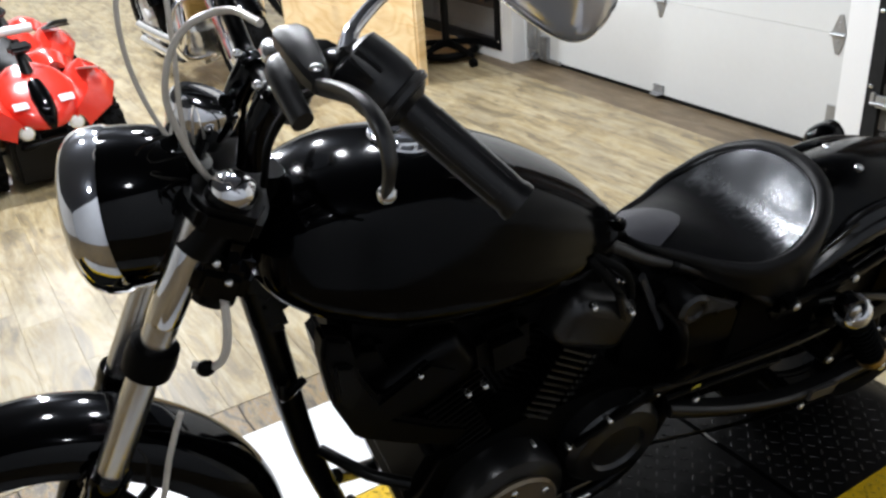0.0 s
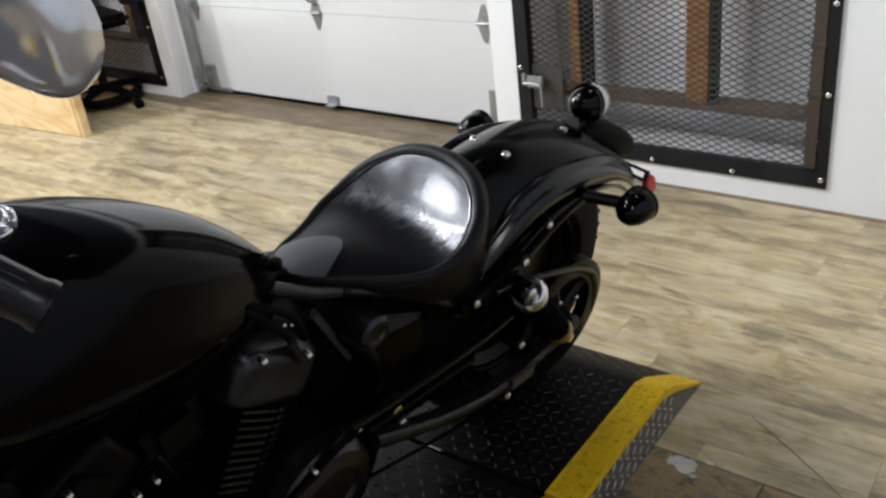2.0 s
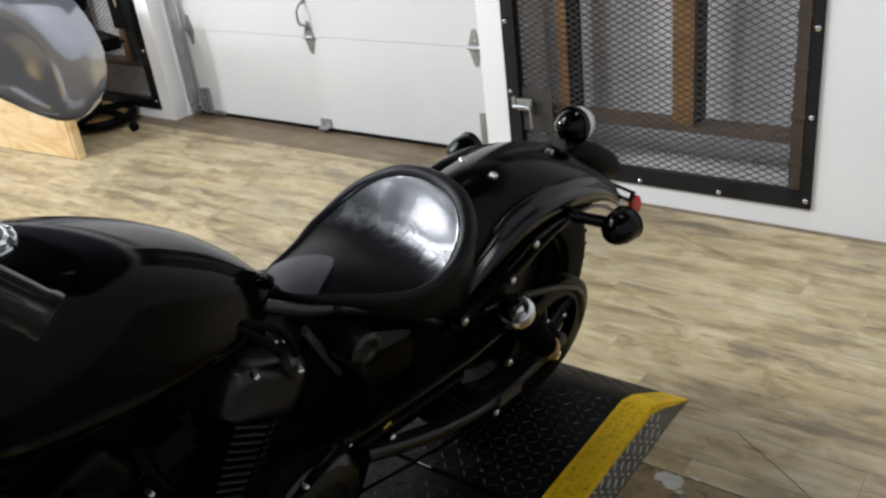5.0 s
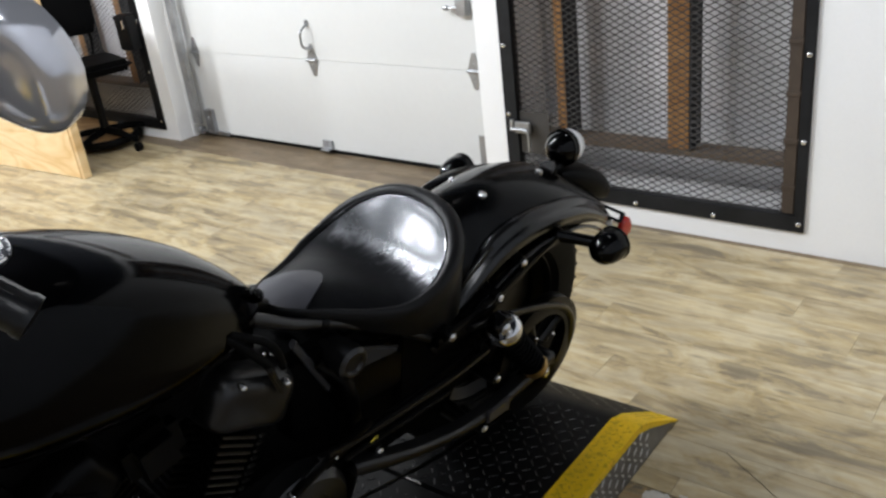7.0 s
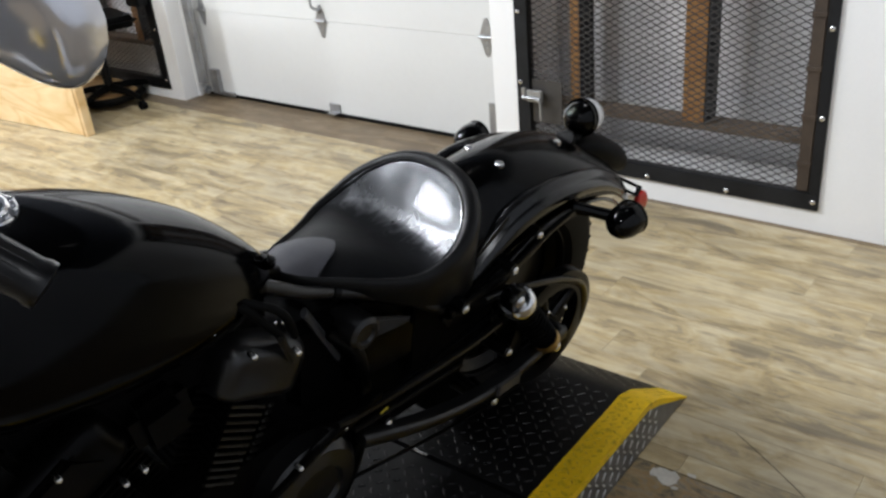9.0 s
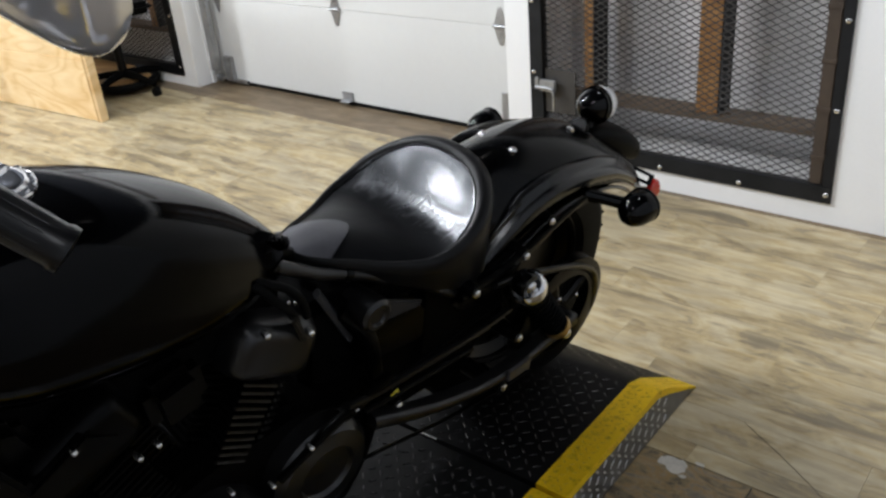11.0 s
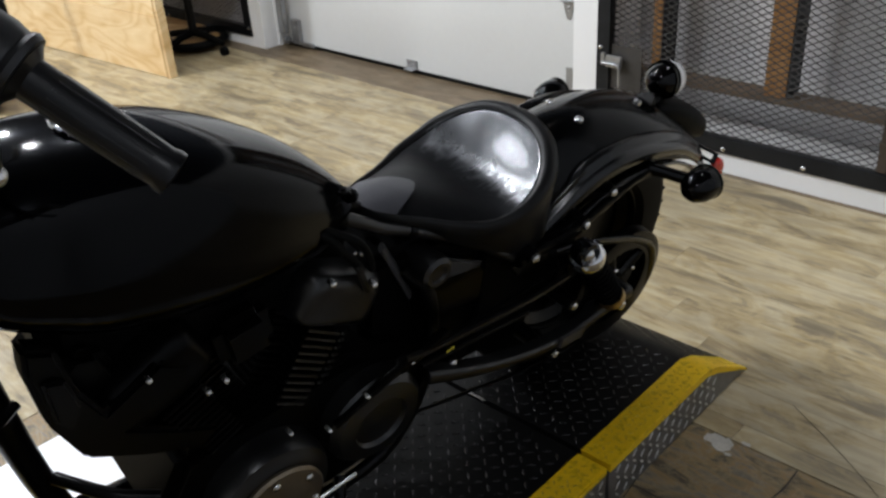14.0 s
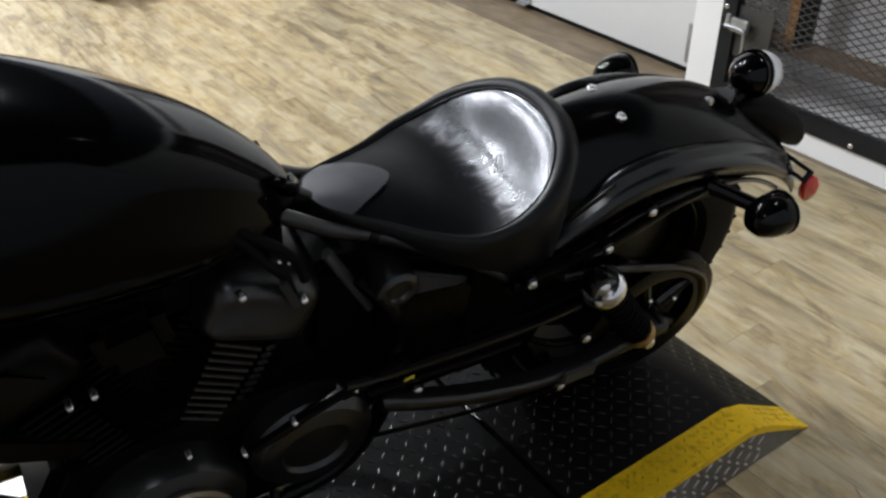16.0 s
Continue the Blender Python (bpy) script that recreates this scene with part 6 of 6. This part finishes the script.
def office_chair():
    t = thing("office_chair", "black swivel office chair with a looped back support", "chair", pose(-1.53, -0.40, 0, 0, 0, 75))
    part("seat", box((0.42, 0.42, 0.07), (0, 0, 0.50), None, 0.03), MATTE, t, "black padded seat")
    part("backrest", skin([[(x, 0.19 + 0.02 * (1 - (x / 0.2) ** 2) + d, z) for x, z in ((-0.17 * w, h), (0.17 * w, h))] + [(x, 0.235 + 0.02 * (1 - (x / 0.2) ** 2) + d, z) for x, z in ((0.17 * w, h), (-0.17 * w, h))] for h, w, d in ((0.66, 0.85, 0.0), (0.72, 1.0, 0.01), (0.88, 1.05, 0.03), (0.98, 0.9, 0.05))]), MATTE, t, "black padded backrest")
    for s in (1, -1):
        part("back_strap", tube([(s * 0.12, 0.21, 0.70), (s * 0.13, 0.24, 0.60), (s * 0.10, 0.20, 0.50), (s * 0.05, 0.05, 0.47)], [0.02, 0.018, 0.018, 0.02], 10, 4, 0.4), MATTE, t)
    part("gas_column", rod((0, 0, 0.10), (0, 0, 0.47), 0.026, 16), BLACKST, t)
    for k in range(5):
        a = 2 * math.pi * k / 5
        part("base_leg", tube([(0, 0, 0.11), (0.15 * math.cos(a), 0.15 * math.sin(a), 0.10), (0.29 * math.cos(a), 0.29 * math.sin(a), 0.07)], [0.028, 0.022, 0.016], 8, 3, 0.7), MATTE, t)
        part("caster", lathe([(0.012, -0.018), (0.027, -0.016), (0.027, 0.016), (0.012, 0.018)], Matrix.Translation((0.29 * math.cos(a), 0.29 * math.sin(a), 0.028)) @ Matrix.Rotation(a, 4, "Z") @ Matrix.Rotation(radians(90), 4, "X"), 14), RUBBER, t)
    return t


office_chair()


def creeper():
    """A low padded board with a black rim that curves round its end."""
    t = thing("mechanic_creeper", "low wooden creeper with a black rubber rim on the floor", "creeper", pose(-1.62, -0.36, 0, 0, 0, -12))
    rim = [(-0.7, -0.17, 0.055), (0.05, -0.17, 0.05), (0.20, -0.12, 0.05), (0.25, 0.0, 0.055), (0.20, 0.12, 0.06), (0.05, 0.17, 0.06), (-0.7, 0.17, 0.06)]
    part("rim", tube(rim, 0.024, 10, 5), RUBBER, t, "black rubber rim")
    part("board", prism([(-0.7, -0.165), (0.04, -0.165), (0.18, -0.12), (0.23, 0.0), (0.18, 0.12), (0.04, 0.165), (-0.7, 0.165)], 0.018, Matrix.Translation((0, 0, 0.048)), 0.002), PLYEDGE, t, "worn wooden board")
    for x, y in ((-0.6, 0.12), (-0.6, -0.12), (0.1, 0.1), (0.1, -0.1)):
        part("caster", lathe([(0.008, -0.012), (0.022, -0.011), (0.022, 0.011), (0.008, 0.012)], Matrix.Translation((x, y, 0.023)) @ Matrix.Rotation(radians(90), 4, "X"), 12), RUBBER, t)
    return t


creeper()


def tool_box():
    t = thing("steel_tool_box", "black steel box hung on the mesh door", "box", pose(-1.33, -0.245, 0))
    part("body", span((-0.05, 0.0, 0.57), (0.07, 0.075, 0.76), 0.006), BLACKST, t)
    part("lid", span((-0.053, -0.004, 0.745), (0.073, 0.075, 0.775), 0.006), BLACKST, t)
    part("latch", span((0.03, -0.010, 0.70), (0.05, -0.003, 0.75), 0.002), BOLT, t, "bright steel latch")
    return t


tool_box()


def quad_bike(m, label):
    """A sports quad: red bodywork, knobbly tyres, bars and twin lamps. x ahead."""
    q = thing("quad_bike", label, "quad bike", m, "row of quad bikes")
    for x, w, r in ((0.0, 0.17, 0.255), (-1.10, 0.22, 0.245)):
        for s in (1, -1):
            y = s * (0.44 if x == 0.0 else 0.40)
            whl = thing_part("wheel", q)
            mm = at_left(x, y, r)
            part("tyre", ring([(0.125, -w * 0.42), (0.17, -w * 0.5), (r - 0.03, -w * 0.5), (r - 0.008, -w * 0.38), (r - 0.006, 0), (r - 0.008, w * 0.38), (r - 0.03, w * 0.5), (0.17, w * 0.5), (0.125, w * 0.42)], mm, 36), RUBBER, whl, "black knobbly tyre")
            bm = bmesh.new()
            for k in range(22):
                a = 2 * math.pi * k / 22
                for j in (-1, 0, 1):
                    aa = a + (0.14 if j == 0 else 0)
                    box((0.022, 0.030, w * 0.24), ((r - 0.002) * math.cos(aa), (r - 0.002) * math.sin(aa), j * w * 0.33), Matrix.Rotation(aa, 4, "Z"), bm=bm)
            bmesh.ops.transform(bm, matrix=mm, verts=bm.verts)
            part("knobs", bm, RUBBER, whl)
            part("rim", lathe([(0.03, -0.02), (0.06, 0.0), (0.11, 0.02), (0.127, w * 0.42), (0.120, w * 0.42), (0.105, 0.03), (0.02, 0.02)], mm if s > 0 else at_left(x, y, r) @ Matrix.Rotation(radians(180), 4, "X"), 28), WHITEP, whl)
    part("chassis", span((-1.15, -0.16, 0.20), (0.22, 0.16, 0.42), 0.03), BLACKST, q)
    # broad black block: low chassis plus the shade beneath, built as a solid
    part("under_block", span((-0.25, -0.30, 0.06), (0.26, 0.30, 0.40), 0.03), BLACKST, q, "black block for the low chassis and the shadow under the quad")
    part("bumper", tube([(0.10, -0.22, 0.30), (0.30, -0.20, 0.34), (0.33, 0.0, 0.36), (0.30, 0.20, 0.34), (0.10, 0.22, 0.30)], 0.018, 10, 5), BLACKST, q)
    for y in (-0.1, 0.1):
        part("bumper_post", tube([(0.30, y, 0.35), (0.26, y, 0.45), (0.14, y, 0.50)], 0.012, 8, 3), BLACKST, q)
    # front shroud: a peaked nose that widens into the mudguards
    rows = [(0.33, 0.06, 0.50, 0.44), (0.28, 0.17, 0.575, 0.43), (0.18, 0.25, 0.66, 0.46), (0.05, 0.27, 0.74, 0.50), (-0.10, 0.23, 0.79, 0.56), (-0.22, 0.16, 0.80, 0.62)]
    part("nose", skin([superring(x, w, t, l, 24, 0.45, 2.8, 0.8) for x, w, t, l in refine(rows, 3)]), REDP, q, "glossy red nose", 45)
    part("nose_grille", skin([superring(x, w, t, l, 16, 0.5, 2.6, 0.9) for x, w, t, l in ((0.345, 0.03, 0.53, 0.44), (0.30, 0.065, 0.60, 0.45), (0.20, 0.075, 0.695, 0.5), (0.10, 0.06, 0.755, 0.55))]), GLOSS, q, "black nose inlay")
    for s in (1, -1):
        rings_ = []
        for x, y, z, w in ((0.30, 0.20, 0.50, 0.05), (0.24, 0.31, 0.60, 0.14), (0.10, 0.37, 0.71, 0.17), (-0.08, 0.38, 0.76, 0.16), (-0.25, 0.34, 0.70, 0.12), (-0.36, 0.30, 0.50, 0.08)):
            rings_.append([(x, s * (y + w * u), z - 0.10 * u * u + (0.03 if abs(u) < 0.4 else 0)) for u in (-1, -0.5, 0, 0.5, 1)] + [(x, s * (y + w * u), z - 0.10 * u * u - 0.012) for u in (1, 0.5, 0, -0.5, -1)])
        part("mudguard", skin(rings_), REDP, q, "glossy red mudguard", 50)
        part("decal", box((0.17, 0.12, 0.006), (0.11, s * 0.37, 0.752), Matrix.Rotation(radians(-14), 4, "Y") @ Matrix.Rotation(radians(-8 * s), 4, "X"), 0.001), WHITEP, q, "white mudguard decal")
        part("headlamp", lathe([(0.02, -0.03), (0.042, 0.0), (0.046, 0.02), (0.034, 0.032), (0.001, 0.036)], along((0.27, s * 0.17, 0.435), (0.37, s * 0.18, 0.44)), 20), LENS, q, "round clear headlamp")
        part("headlamp_rim", ring([(0.044, 0.010), (0.052, 0.012), (0.052, 0.024), (0.044, 0.024)], along((0.27, s * 0.17, 0.435), (0.37, s * 0.18, 0.44)), 20), CHROME, q)
        part("a_arm", tube([(0.05, s * 0.14, 0.28), (0.0, s * 0.38, 0.25)], 0.016, 8, 2, smooth=False), BLACKST, q)
        part("front_shock", tube([(0.02, s * 0.30, 0.30), (-0.02, s * 0.20, 0.55)], 0.028, 10, 2, smooth=False), GOLD, q)
        rings_ = []
        for x, z, w in ((-0.72, 0.66, 0.10), (-0.90, 0.72, 0.17), (-1.15, 0.70, 0.19), (-1.38, 0.60, 0.15)):
            rings_.append([(x, s * (0.34 + w * u), z - 0.10 * u * u) for u in (-1, -0.5, 0, 0.5, 1)] + [(x, s * (0.34 + w * u), z - 0.10 * u * u - 0.014) for u in (1, 0.5, 0, -0.5, -1)])
        part("rear_mudguard", skin(rings_), REDP, q, "", 50)
        part("bar_grip", tube([(-0.16, s * 0.20, 1.02), (-0.20, s * 0.29, 1.04), (-0.26, s * 0.40, 1.03)], [0.013, 0.018, 0.019], 10, 4), GRIP, q)
        part("lever", tube([(-0.13, s * 0.20, 1.02), (-0.12, s * 0.30, 1.03), (-0.17, s * 0.39, 1.02)], 0.008, 8, 3), BLACKST, q)
        part("number_panel", box((0.06, 0.10, 0.004), (0.245, s * 0.155, 0.615), Matrix.Rotation(radians(38), 4, "Y"), 0.001), WHITEP, q)
    part("steering_post", tube([(-0.02, 0, 0.70), (-0.10, 0, 0.85), (-0.16, 0, 0.98)], [0.05, 0.035, 0.03], 10, 3), BLACKST, q)
    part("bar_pad", rod((-0.15, -0.13, 1.05), (-0.15, 0.13, 1.05), 0.032, 14), WHITEP, q, "white handlebar pad")
    part("meter_pod", box((0.09, 0.16, 0.07), (-0.07, 0, 0.94), Matrix.Rotation(radians(-30), 4, "Y"), 0.02), BLACKST, q)
    part("seat", skin([superring(x, w, t, l, 20, 0.5, 2.8, 0.9) for x, w, t, l in refine([(-0.20, 0.10, 0.80, 0.66), (-0.45, 0.14, 0.80, 0.64), (-0.80, 0.16, 0.83, 0.66), (-1.15, 0.14, 0.86, 0.70)], 3)]), MATTE, q, "black seat")
    part("side_number", box((0.10, 0.006, 0.05), (-0.05, -0.275, 0.66), None, 0.002), YELLOW, q)
    return q


quad_bike(pose(-1.14, -2.93, 0, 0, 0, 5) @ Matrix.Scale(0.66, 4), "red sports quad with white decals and black knobbly tyres")
quad_bike(pose(-2.20, -2.90, 0, 0, 0, 3) @ Matrix.Scale(0.66, 4), "second red sports quad parked in line behind")


def street_bike(m, label, metal, body, steer=0.0):
    """A parked chrome cruiser, built more simply: wheels, fork, tank, engine, seat, pipes."""
    b = thing("parked_motorcycle", label, "motorcycle", m, "parked motorcycles")
    wheel(b, (0, 0, 0.31), 0.31, 0.15, 0.20, 8, metal, "rear_wheel")
    wheel(b, (1.55, 0, 0.315), 0.315, 0.135, 0.225, 9, metal, "front_wheel")
    for s in (1, -1):
        part("fork_tube", rod((1.30, s * 0.10, 0.98), (1.53, s * 0.10, 0.40), 0.022, 16), CHROME, b, "chrome fork tube")
        part("fork_slider", rod((1.43, s * 0.10, 0.62), (1.55, s * 0.10, 0.29), 0.032, 16), CHROME, b)
        part("front_signal", ball(0.035, (1.30, s * 0.20, 0.82), (0.8, 1, 1)), AMBER, b, "amber front signal")
        part("bar", tube([(1.20, 0, 1.10), (1.20, s * 0.15, 1.14), (1.12, s * 0.33, 1.16), (0.98, s * 0.42, 1.10)], 0.014, 10, 4), CHROME, b)
        part("grip", rod((1.05, s * 0.38, 1.13), (0.94, s * 0.44, 1.085), 0.019, 12), GRIP, b)
        part("brake_disc", ring([(0.08, -0.003), (0.135, -0.003), (0.135, 0.003), (0.08, 0.003)], at_left(1.55, s * 0.075, 0.315), 36), BOLT, b)
        part("foot_board", span((0.92, s * 0.22 - 0.05, 0.235), (1.14, s * 0.22 + 0.05, 0.255), 0.006), BLACKST, b)
    part("headlight", lathe([(0.02, -0.10), (0.07, -0.07), (0.09, 0.0), (0.094, 0.03), (0.08, 0.05), (0.001, 0.06)], along((1.38, 0, 0.92), (1.5, 0, 0.91)), 28), CHROME, b, "chrome headlight")
    part("crash_bar", tube([(1.22, 0, 0.62), (1.22, 0.22, 0.60), (1.20, 0.30, 0.45), (1.16, 0.24, 0.26), (1.12, 0.05, 0.22)], 0.016, 10, 4), CHROME, b, "chrome engine guard")
    part("crash_bar", tube([(1.22, 0, 0.62), (1.22, -0.22, 0.60), (1.20, -0.30, 0.45), (1.16, -0.24, 0.26), (1.12, -0.05, 0.22)], 0.016, 10, 4), CHROME, b)
    part("tank", skin([superring(x, w, t, l, 20, 0.45, 2.4, 0.75) for x, w, t, l in refine([(0.62, 0.06, 0.80, 0.70), (0.75, 0.13, 0.90, 0.70), (1.0, 0.16, 0.97, 0.74), (1.17, 0.08, 0.93, 0.82)], 3)]), body, b, "glossy dark tank")
    part("seat", skin([superring(x, w, t, l, 18, 0.5, 2.6, 0.9) for x, w, t, l in refine([(0.66, 0.08, 0.76, 0.68), (0.45, 0.15, 0.72, 0.62), (0.15, 0.16, 0.80, 0.64), (-0.15, 0.12, 0.82, 0.70)], 3)]), MATTE, b, "black dual seat")
    for c, t_ in (((0.86, 0, 0.36), (0.68, 0, 0.70)), ((0.90, 0, 0.36), (1.06, 0, 0.70))):
        mm = along(c, t_)
        bm = lathe([(0.06, 0), (0.06, 0.36)], mm, 20)
        for k in range(8):
            lathe([(0.085, 0.10 + k * 0.022), (0.085, 0.108 + k * 0.022)], mm, 20, bm=bm)
        part("cylinder", bm, GOLD, b, "tarnished finned cylinder")
        part("rocker_cover", lathe([(0.08, 0.30), (0.085, 0.35), (0.06, 0.40), (0.001, 0.41)], mm, 20), CHROME, b)
    part("engine_case", span((0.60, -0.15, 0.16), (1.10, 0.15, 0.42), 0.05), BOLT, b)
    for z in (0.22, 0.32):
        part("exhaust_pipe", tube([(1.05, -0.15, 0.55), (1.08, -0.19, 0.36), (0.95, -0.20, z), (0.6, -0.205, z), (0.30, -0.205, z + 0.01)], 0.035, 12, 4), CHROME, b, "chrome exhaust pipe")
    for at, r0, w in (((0, 0, 0.31), 0.36, 0.11), ((1.55, 0, 0.315), 0.355, 0.075)):
        rings_ = []
        for a in (range(20, 175, 12) if at[0] == 0 else range(45, 165, 12)):
            r = radians(a)
            row = [(at[0] + (r0 - 0.05 * abs(u) ** 2.4) * math.cos(r), w * math.sin(u * math.pi / 2), at[2] + (r0 - 0.05 * abs(u) ** 2.4) * math.sin(r)) for u in (-1, -0.7, -0.35, 0, 0.35, 0.7, 1)]
            rings_.append(row + [(at[0] + (p[0] - at[0]) * 0.98, p[1] * 0.95, at[2] + (p[2] - at[2]) * 0.98) for p in row[::-1]])
        part("fender", skin(rings_), body, b)
    part("down_tube", tube([(1.25, 0, 0.80), (1.15, 0, 0.3), (0.9, 0, 0.14)], 0.022, 10, 3), BLACKST, b)
    part("side_stand", tube([(0.8, 0.14, 0.2), (0.85, 0.26, 0.0)], 0.012, 8, 2, smooth=False), BLACKST, b)
    return b


street_bike(pose(-3.12, -1.79, 0.0, 6, 0, 4), "parked dark cruiser with chrome cast wheels and pipes", WHITEP, GLOSS)
street_bike(pose(-4.6, -1.42, 0.0, 6, 0, 30), "parked black cruiser with chrome pipes", CHROME, GLOSS)



# a thin raised strip stands in for a dark crack line in the floor
def floor_line(points, label):
    t = thing("cord", label, "cord", group="cords on the floor")
    part("thin_strip", tube([(x, y, 0.0008) for x, y in points], 0.0008, 8, 8), LINEB, t)
    return t


floor_line([(2.760, -1.432), (2.81, -1.464), (2.865, -1.498), (2.921, -1.535), (2.985, -1.580), (3.057, -1.636), (3.10, -1.668)], "thin dark crack line running aslant over the plank floor")


def paint_splash(x, y, r, seed):
    """A thin dried splash with an uneven edge."""
    t = thing("paint_splash", "dried pale paint splash on the plank floor", "stain", pose(x, y, 0), "paint splashes")
    g = random.Random(seed)
    edge = [(r * g.uniform(0.45, 1.0) * 1.5 * math.cos(a), r * g.uniform(0.45, 1.0) * math.sin(a)) for a in (2 * math.pi * i / 18 for i in range(18))]
    part("film", prism(edge, 0.0012, Matrix.Translation((0, 0, 0.0002))), SPLASH, t)
    return t


paint_splash(2.682, -1.672, 0.034, 3)
paint_splash(2.735, -1.640, 0.010, 4)
paint_splash(2.715, -1.700, 0.008, 5)

# ---- floor pieces ----
PW, PL = 0.146, 0.93


def plank_mesh(name, length, width, material):
    c, g, h = 0.0007, 0.0002, 0.004
    x, y = length / 2 - g, width / 2 - g
    verts = [(sx * x, sy * y, -h) for sx, sy in ((-1, -1), (1, -1), (1, 1), (-1, 1))]
    verts += [(sx * x, sy * y, -c) for sx, sy in ((-1, -1), (1, -1), (1, 1), (-1, 1))]
    verts += [(sx * (x - c), sy * (y - c), 0) for sx, sy in ((-1, -1), (1, -1), (1, 1), (-1, 1))]
    faces = [(8, 9, 10, 11)]
    for k in (0, 4):
        faces += [(k + i, k + (i + 1) % 4, k + 4 + (i + 1) % 4, k + 4 + i) for i in range(4)]
    return verts, faces


# the slate-look field round the lift begins east of STONE_X and south of STONE_Y
STONE_X, STONE_Y = 1.22, -1.645
rng = random.Random(5)
verts0, faces0 = plank_mesh("plank", PL, PW, PLANK)
shared = bpy.data.meshes.new("plank")
shared.from_pydata(verts0, [], faces0)
shared.materials.append(PLANK)
far_v, far_f, count = [], [], 0


def joined_plank(x0, x1, y0, y1):
    if x1 - x0 < 0.01 or y1 - y0 < 0.01:
        return
    v, f = plank_mesh("plank", x1 - x0, y1 - y0, PLANK)
    k = len(far_v)
    far_v.extend((a + (x0 + x1) / 2, b + (y0 + y1) / 2, c) for a, b, c in v)
    far_f.extend(tuple(i + k for i in q) for q in f)


y = -0.262
while y > -8.9:
    x = -9.0 + rng.uniform(0, PL)
    while x + PL < 5.2:
        cx, cy, low = x + PL / 2, y - PW / 2, y - PW
        if low < STONE_Y - 0.001 and x + PL > STONE_X:
            joined_plank(x, min(x + PL, STONE_X), low, y)
            joined_plank(max(x, STONE_X), x + PL, max(low, STONE_Y), y)
        elif -2.4 < cx < 3.4 and -3.1 < cy and count < 300:
            ob = new("plank", shared)
            ob.parent, ob.location = ground, (cx, cy, rng.uniform(-0.0002, 0.0002))
            count += 1
        else:
            joined_plank(x, x + PL, low, y)
        x += PL
    y -= PW
me = bpy.data.meshes.new("far_planks")
me.from_pydata(far_v, [], far_f)
me.materials.append(PLANK)
ob = new("far_planks", me)
ob.parent = ground
tagged(ob, "limed oak-look vinyl planks", kind="stuff")

# slate-look stones: an uneven grid with wavering joints
part("joint_bed", span((STONE_X, -9.0, -0.0039), (4.9, STONE_Y, -0.0022)), GROUT, ground, "dark joints between the stones")
SX, SY = 0.257, 0.305
NX, NY = 15, 25
wob = random.Random(11)
knots = {}
for i in range(NX + 1):
    for j in range(NY + 1):
        gx, gy = 1.311 + (i - 0) * SX, STONE_Y - j * SY
        jx = wob.uniform(-0.028, 0.028) if 0 < i < NX else 0.0
        jy = wob.uniform(-0.034, 0.034) if 0 < j < NY else 0.0
        knots[i, j] = Vector((STONE_X if i == 0 else gx + jx, gy + jy, 0))
edges = {}


def joint_line(a, b):
    """The wavering line from knot a to knot b, the same for both stones that share it."""
    if (b, a) in edges:
        return edges[b, a][::-1]
    if (a, b) not in edges:
        p, q = knots[a], knots[b]
        side = Vector((q.y - p.y, p.x - q.x, 0)).normalized()
        straight = a[1] == b[1] == 0 or a[0] == b[0] == 0
        edges[a, b] = [p] + [p.lerp(q, t) + side * (0.0 if straight else wob.uniform(-0.009, 0.009)) for t in (0.25, 0.5, 0.75)]
    return edges[a, b]


far_v, far_f = [], []
for i in range(NX - 1):
    for j in range(NY):
        c = ((i, j), (i, j + 1), (i + 1, j + 1), (i + 1, j))
        loop = []
        for a, b in zip(c, c[1:] + c[:1]):
            line = joint_line(a, b)
            if (a, b) not in edges:
                line = [knots[a]] + line[:-1]
            loop += line
        mid = sum(loop, Vector()) / len(loop)
        inner = [p + (mid - p).normalized() * 0.0016 for p in loop]
        top = [p + (mid - p).normalized() * 0.0042 for p in loop]
        n, lift_ = len(loop), wob.uniform(-0.0004, 0.0004)
        v = [(p.x - mid.x, p.y - mid.y, -0.003) for p in inner] + [(p.x - mid.x, p.y - mid.y, -0.0004 + lift_) for p in top]
        f = [tuple(range(n, 2 * n))] + [(k, (k + 1) % n, n + (k + 1) % n, n + k) for k in range(n)]
        if mid.x < 3.9 and mid.y > -3.9:
            me = bpy.data.meshes.new("floor_stone")
            me.from_pydata(v, [], f)
            me.materials.append(SLATE)
            ob = new("floor_stone", me)
            ob.parent, ob.location = ground, (mid.x, mid.y, 0)
        else:
            k0 = len(far_v)
            far_v += [(a + mid.x, b + mid.y, q) for a, b, q in v]
            far_f += [tuple(q + k0 for q in g) for g in f]
me = bpy.data.meshes.new("far_stones")
me.from_pydata(far_v, [], far_f)
me.materials.append(SLATE)
ob = new("far_stones", me)
ob.parent = ground
tagged(ob, "brown slate-look floor stones", kind="stuff")
# worn brown boards in the door's recess
for i, (y0, y1) in enumerate(((-0.262, -0.135), (-0.135, -0.004))):
    x = -9.0 - 0.4 * i
    while x < 3.6:
        v, f = plank_mesh("threshold_board", 1.4, y1 - y0, BROWNFL)
        me = bpy.data.meshes.new("threshold_board")
        me.from_pydata(v, [], f)
        me.materials.append(BROWNFL)
        ob = new("threshold_board", me)
        ob.parent, ob.location = ground, (x + 0.7, (y0 + y1) / 2, 0)
        x += 1.4
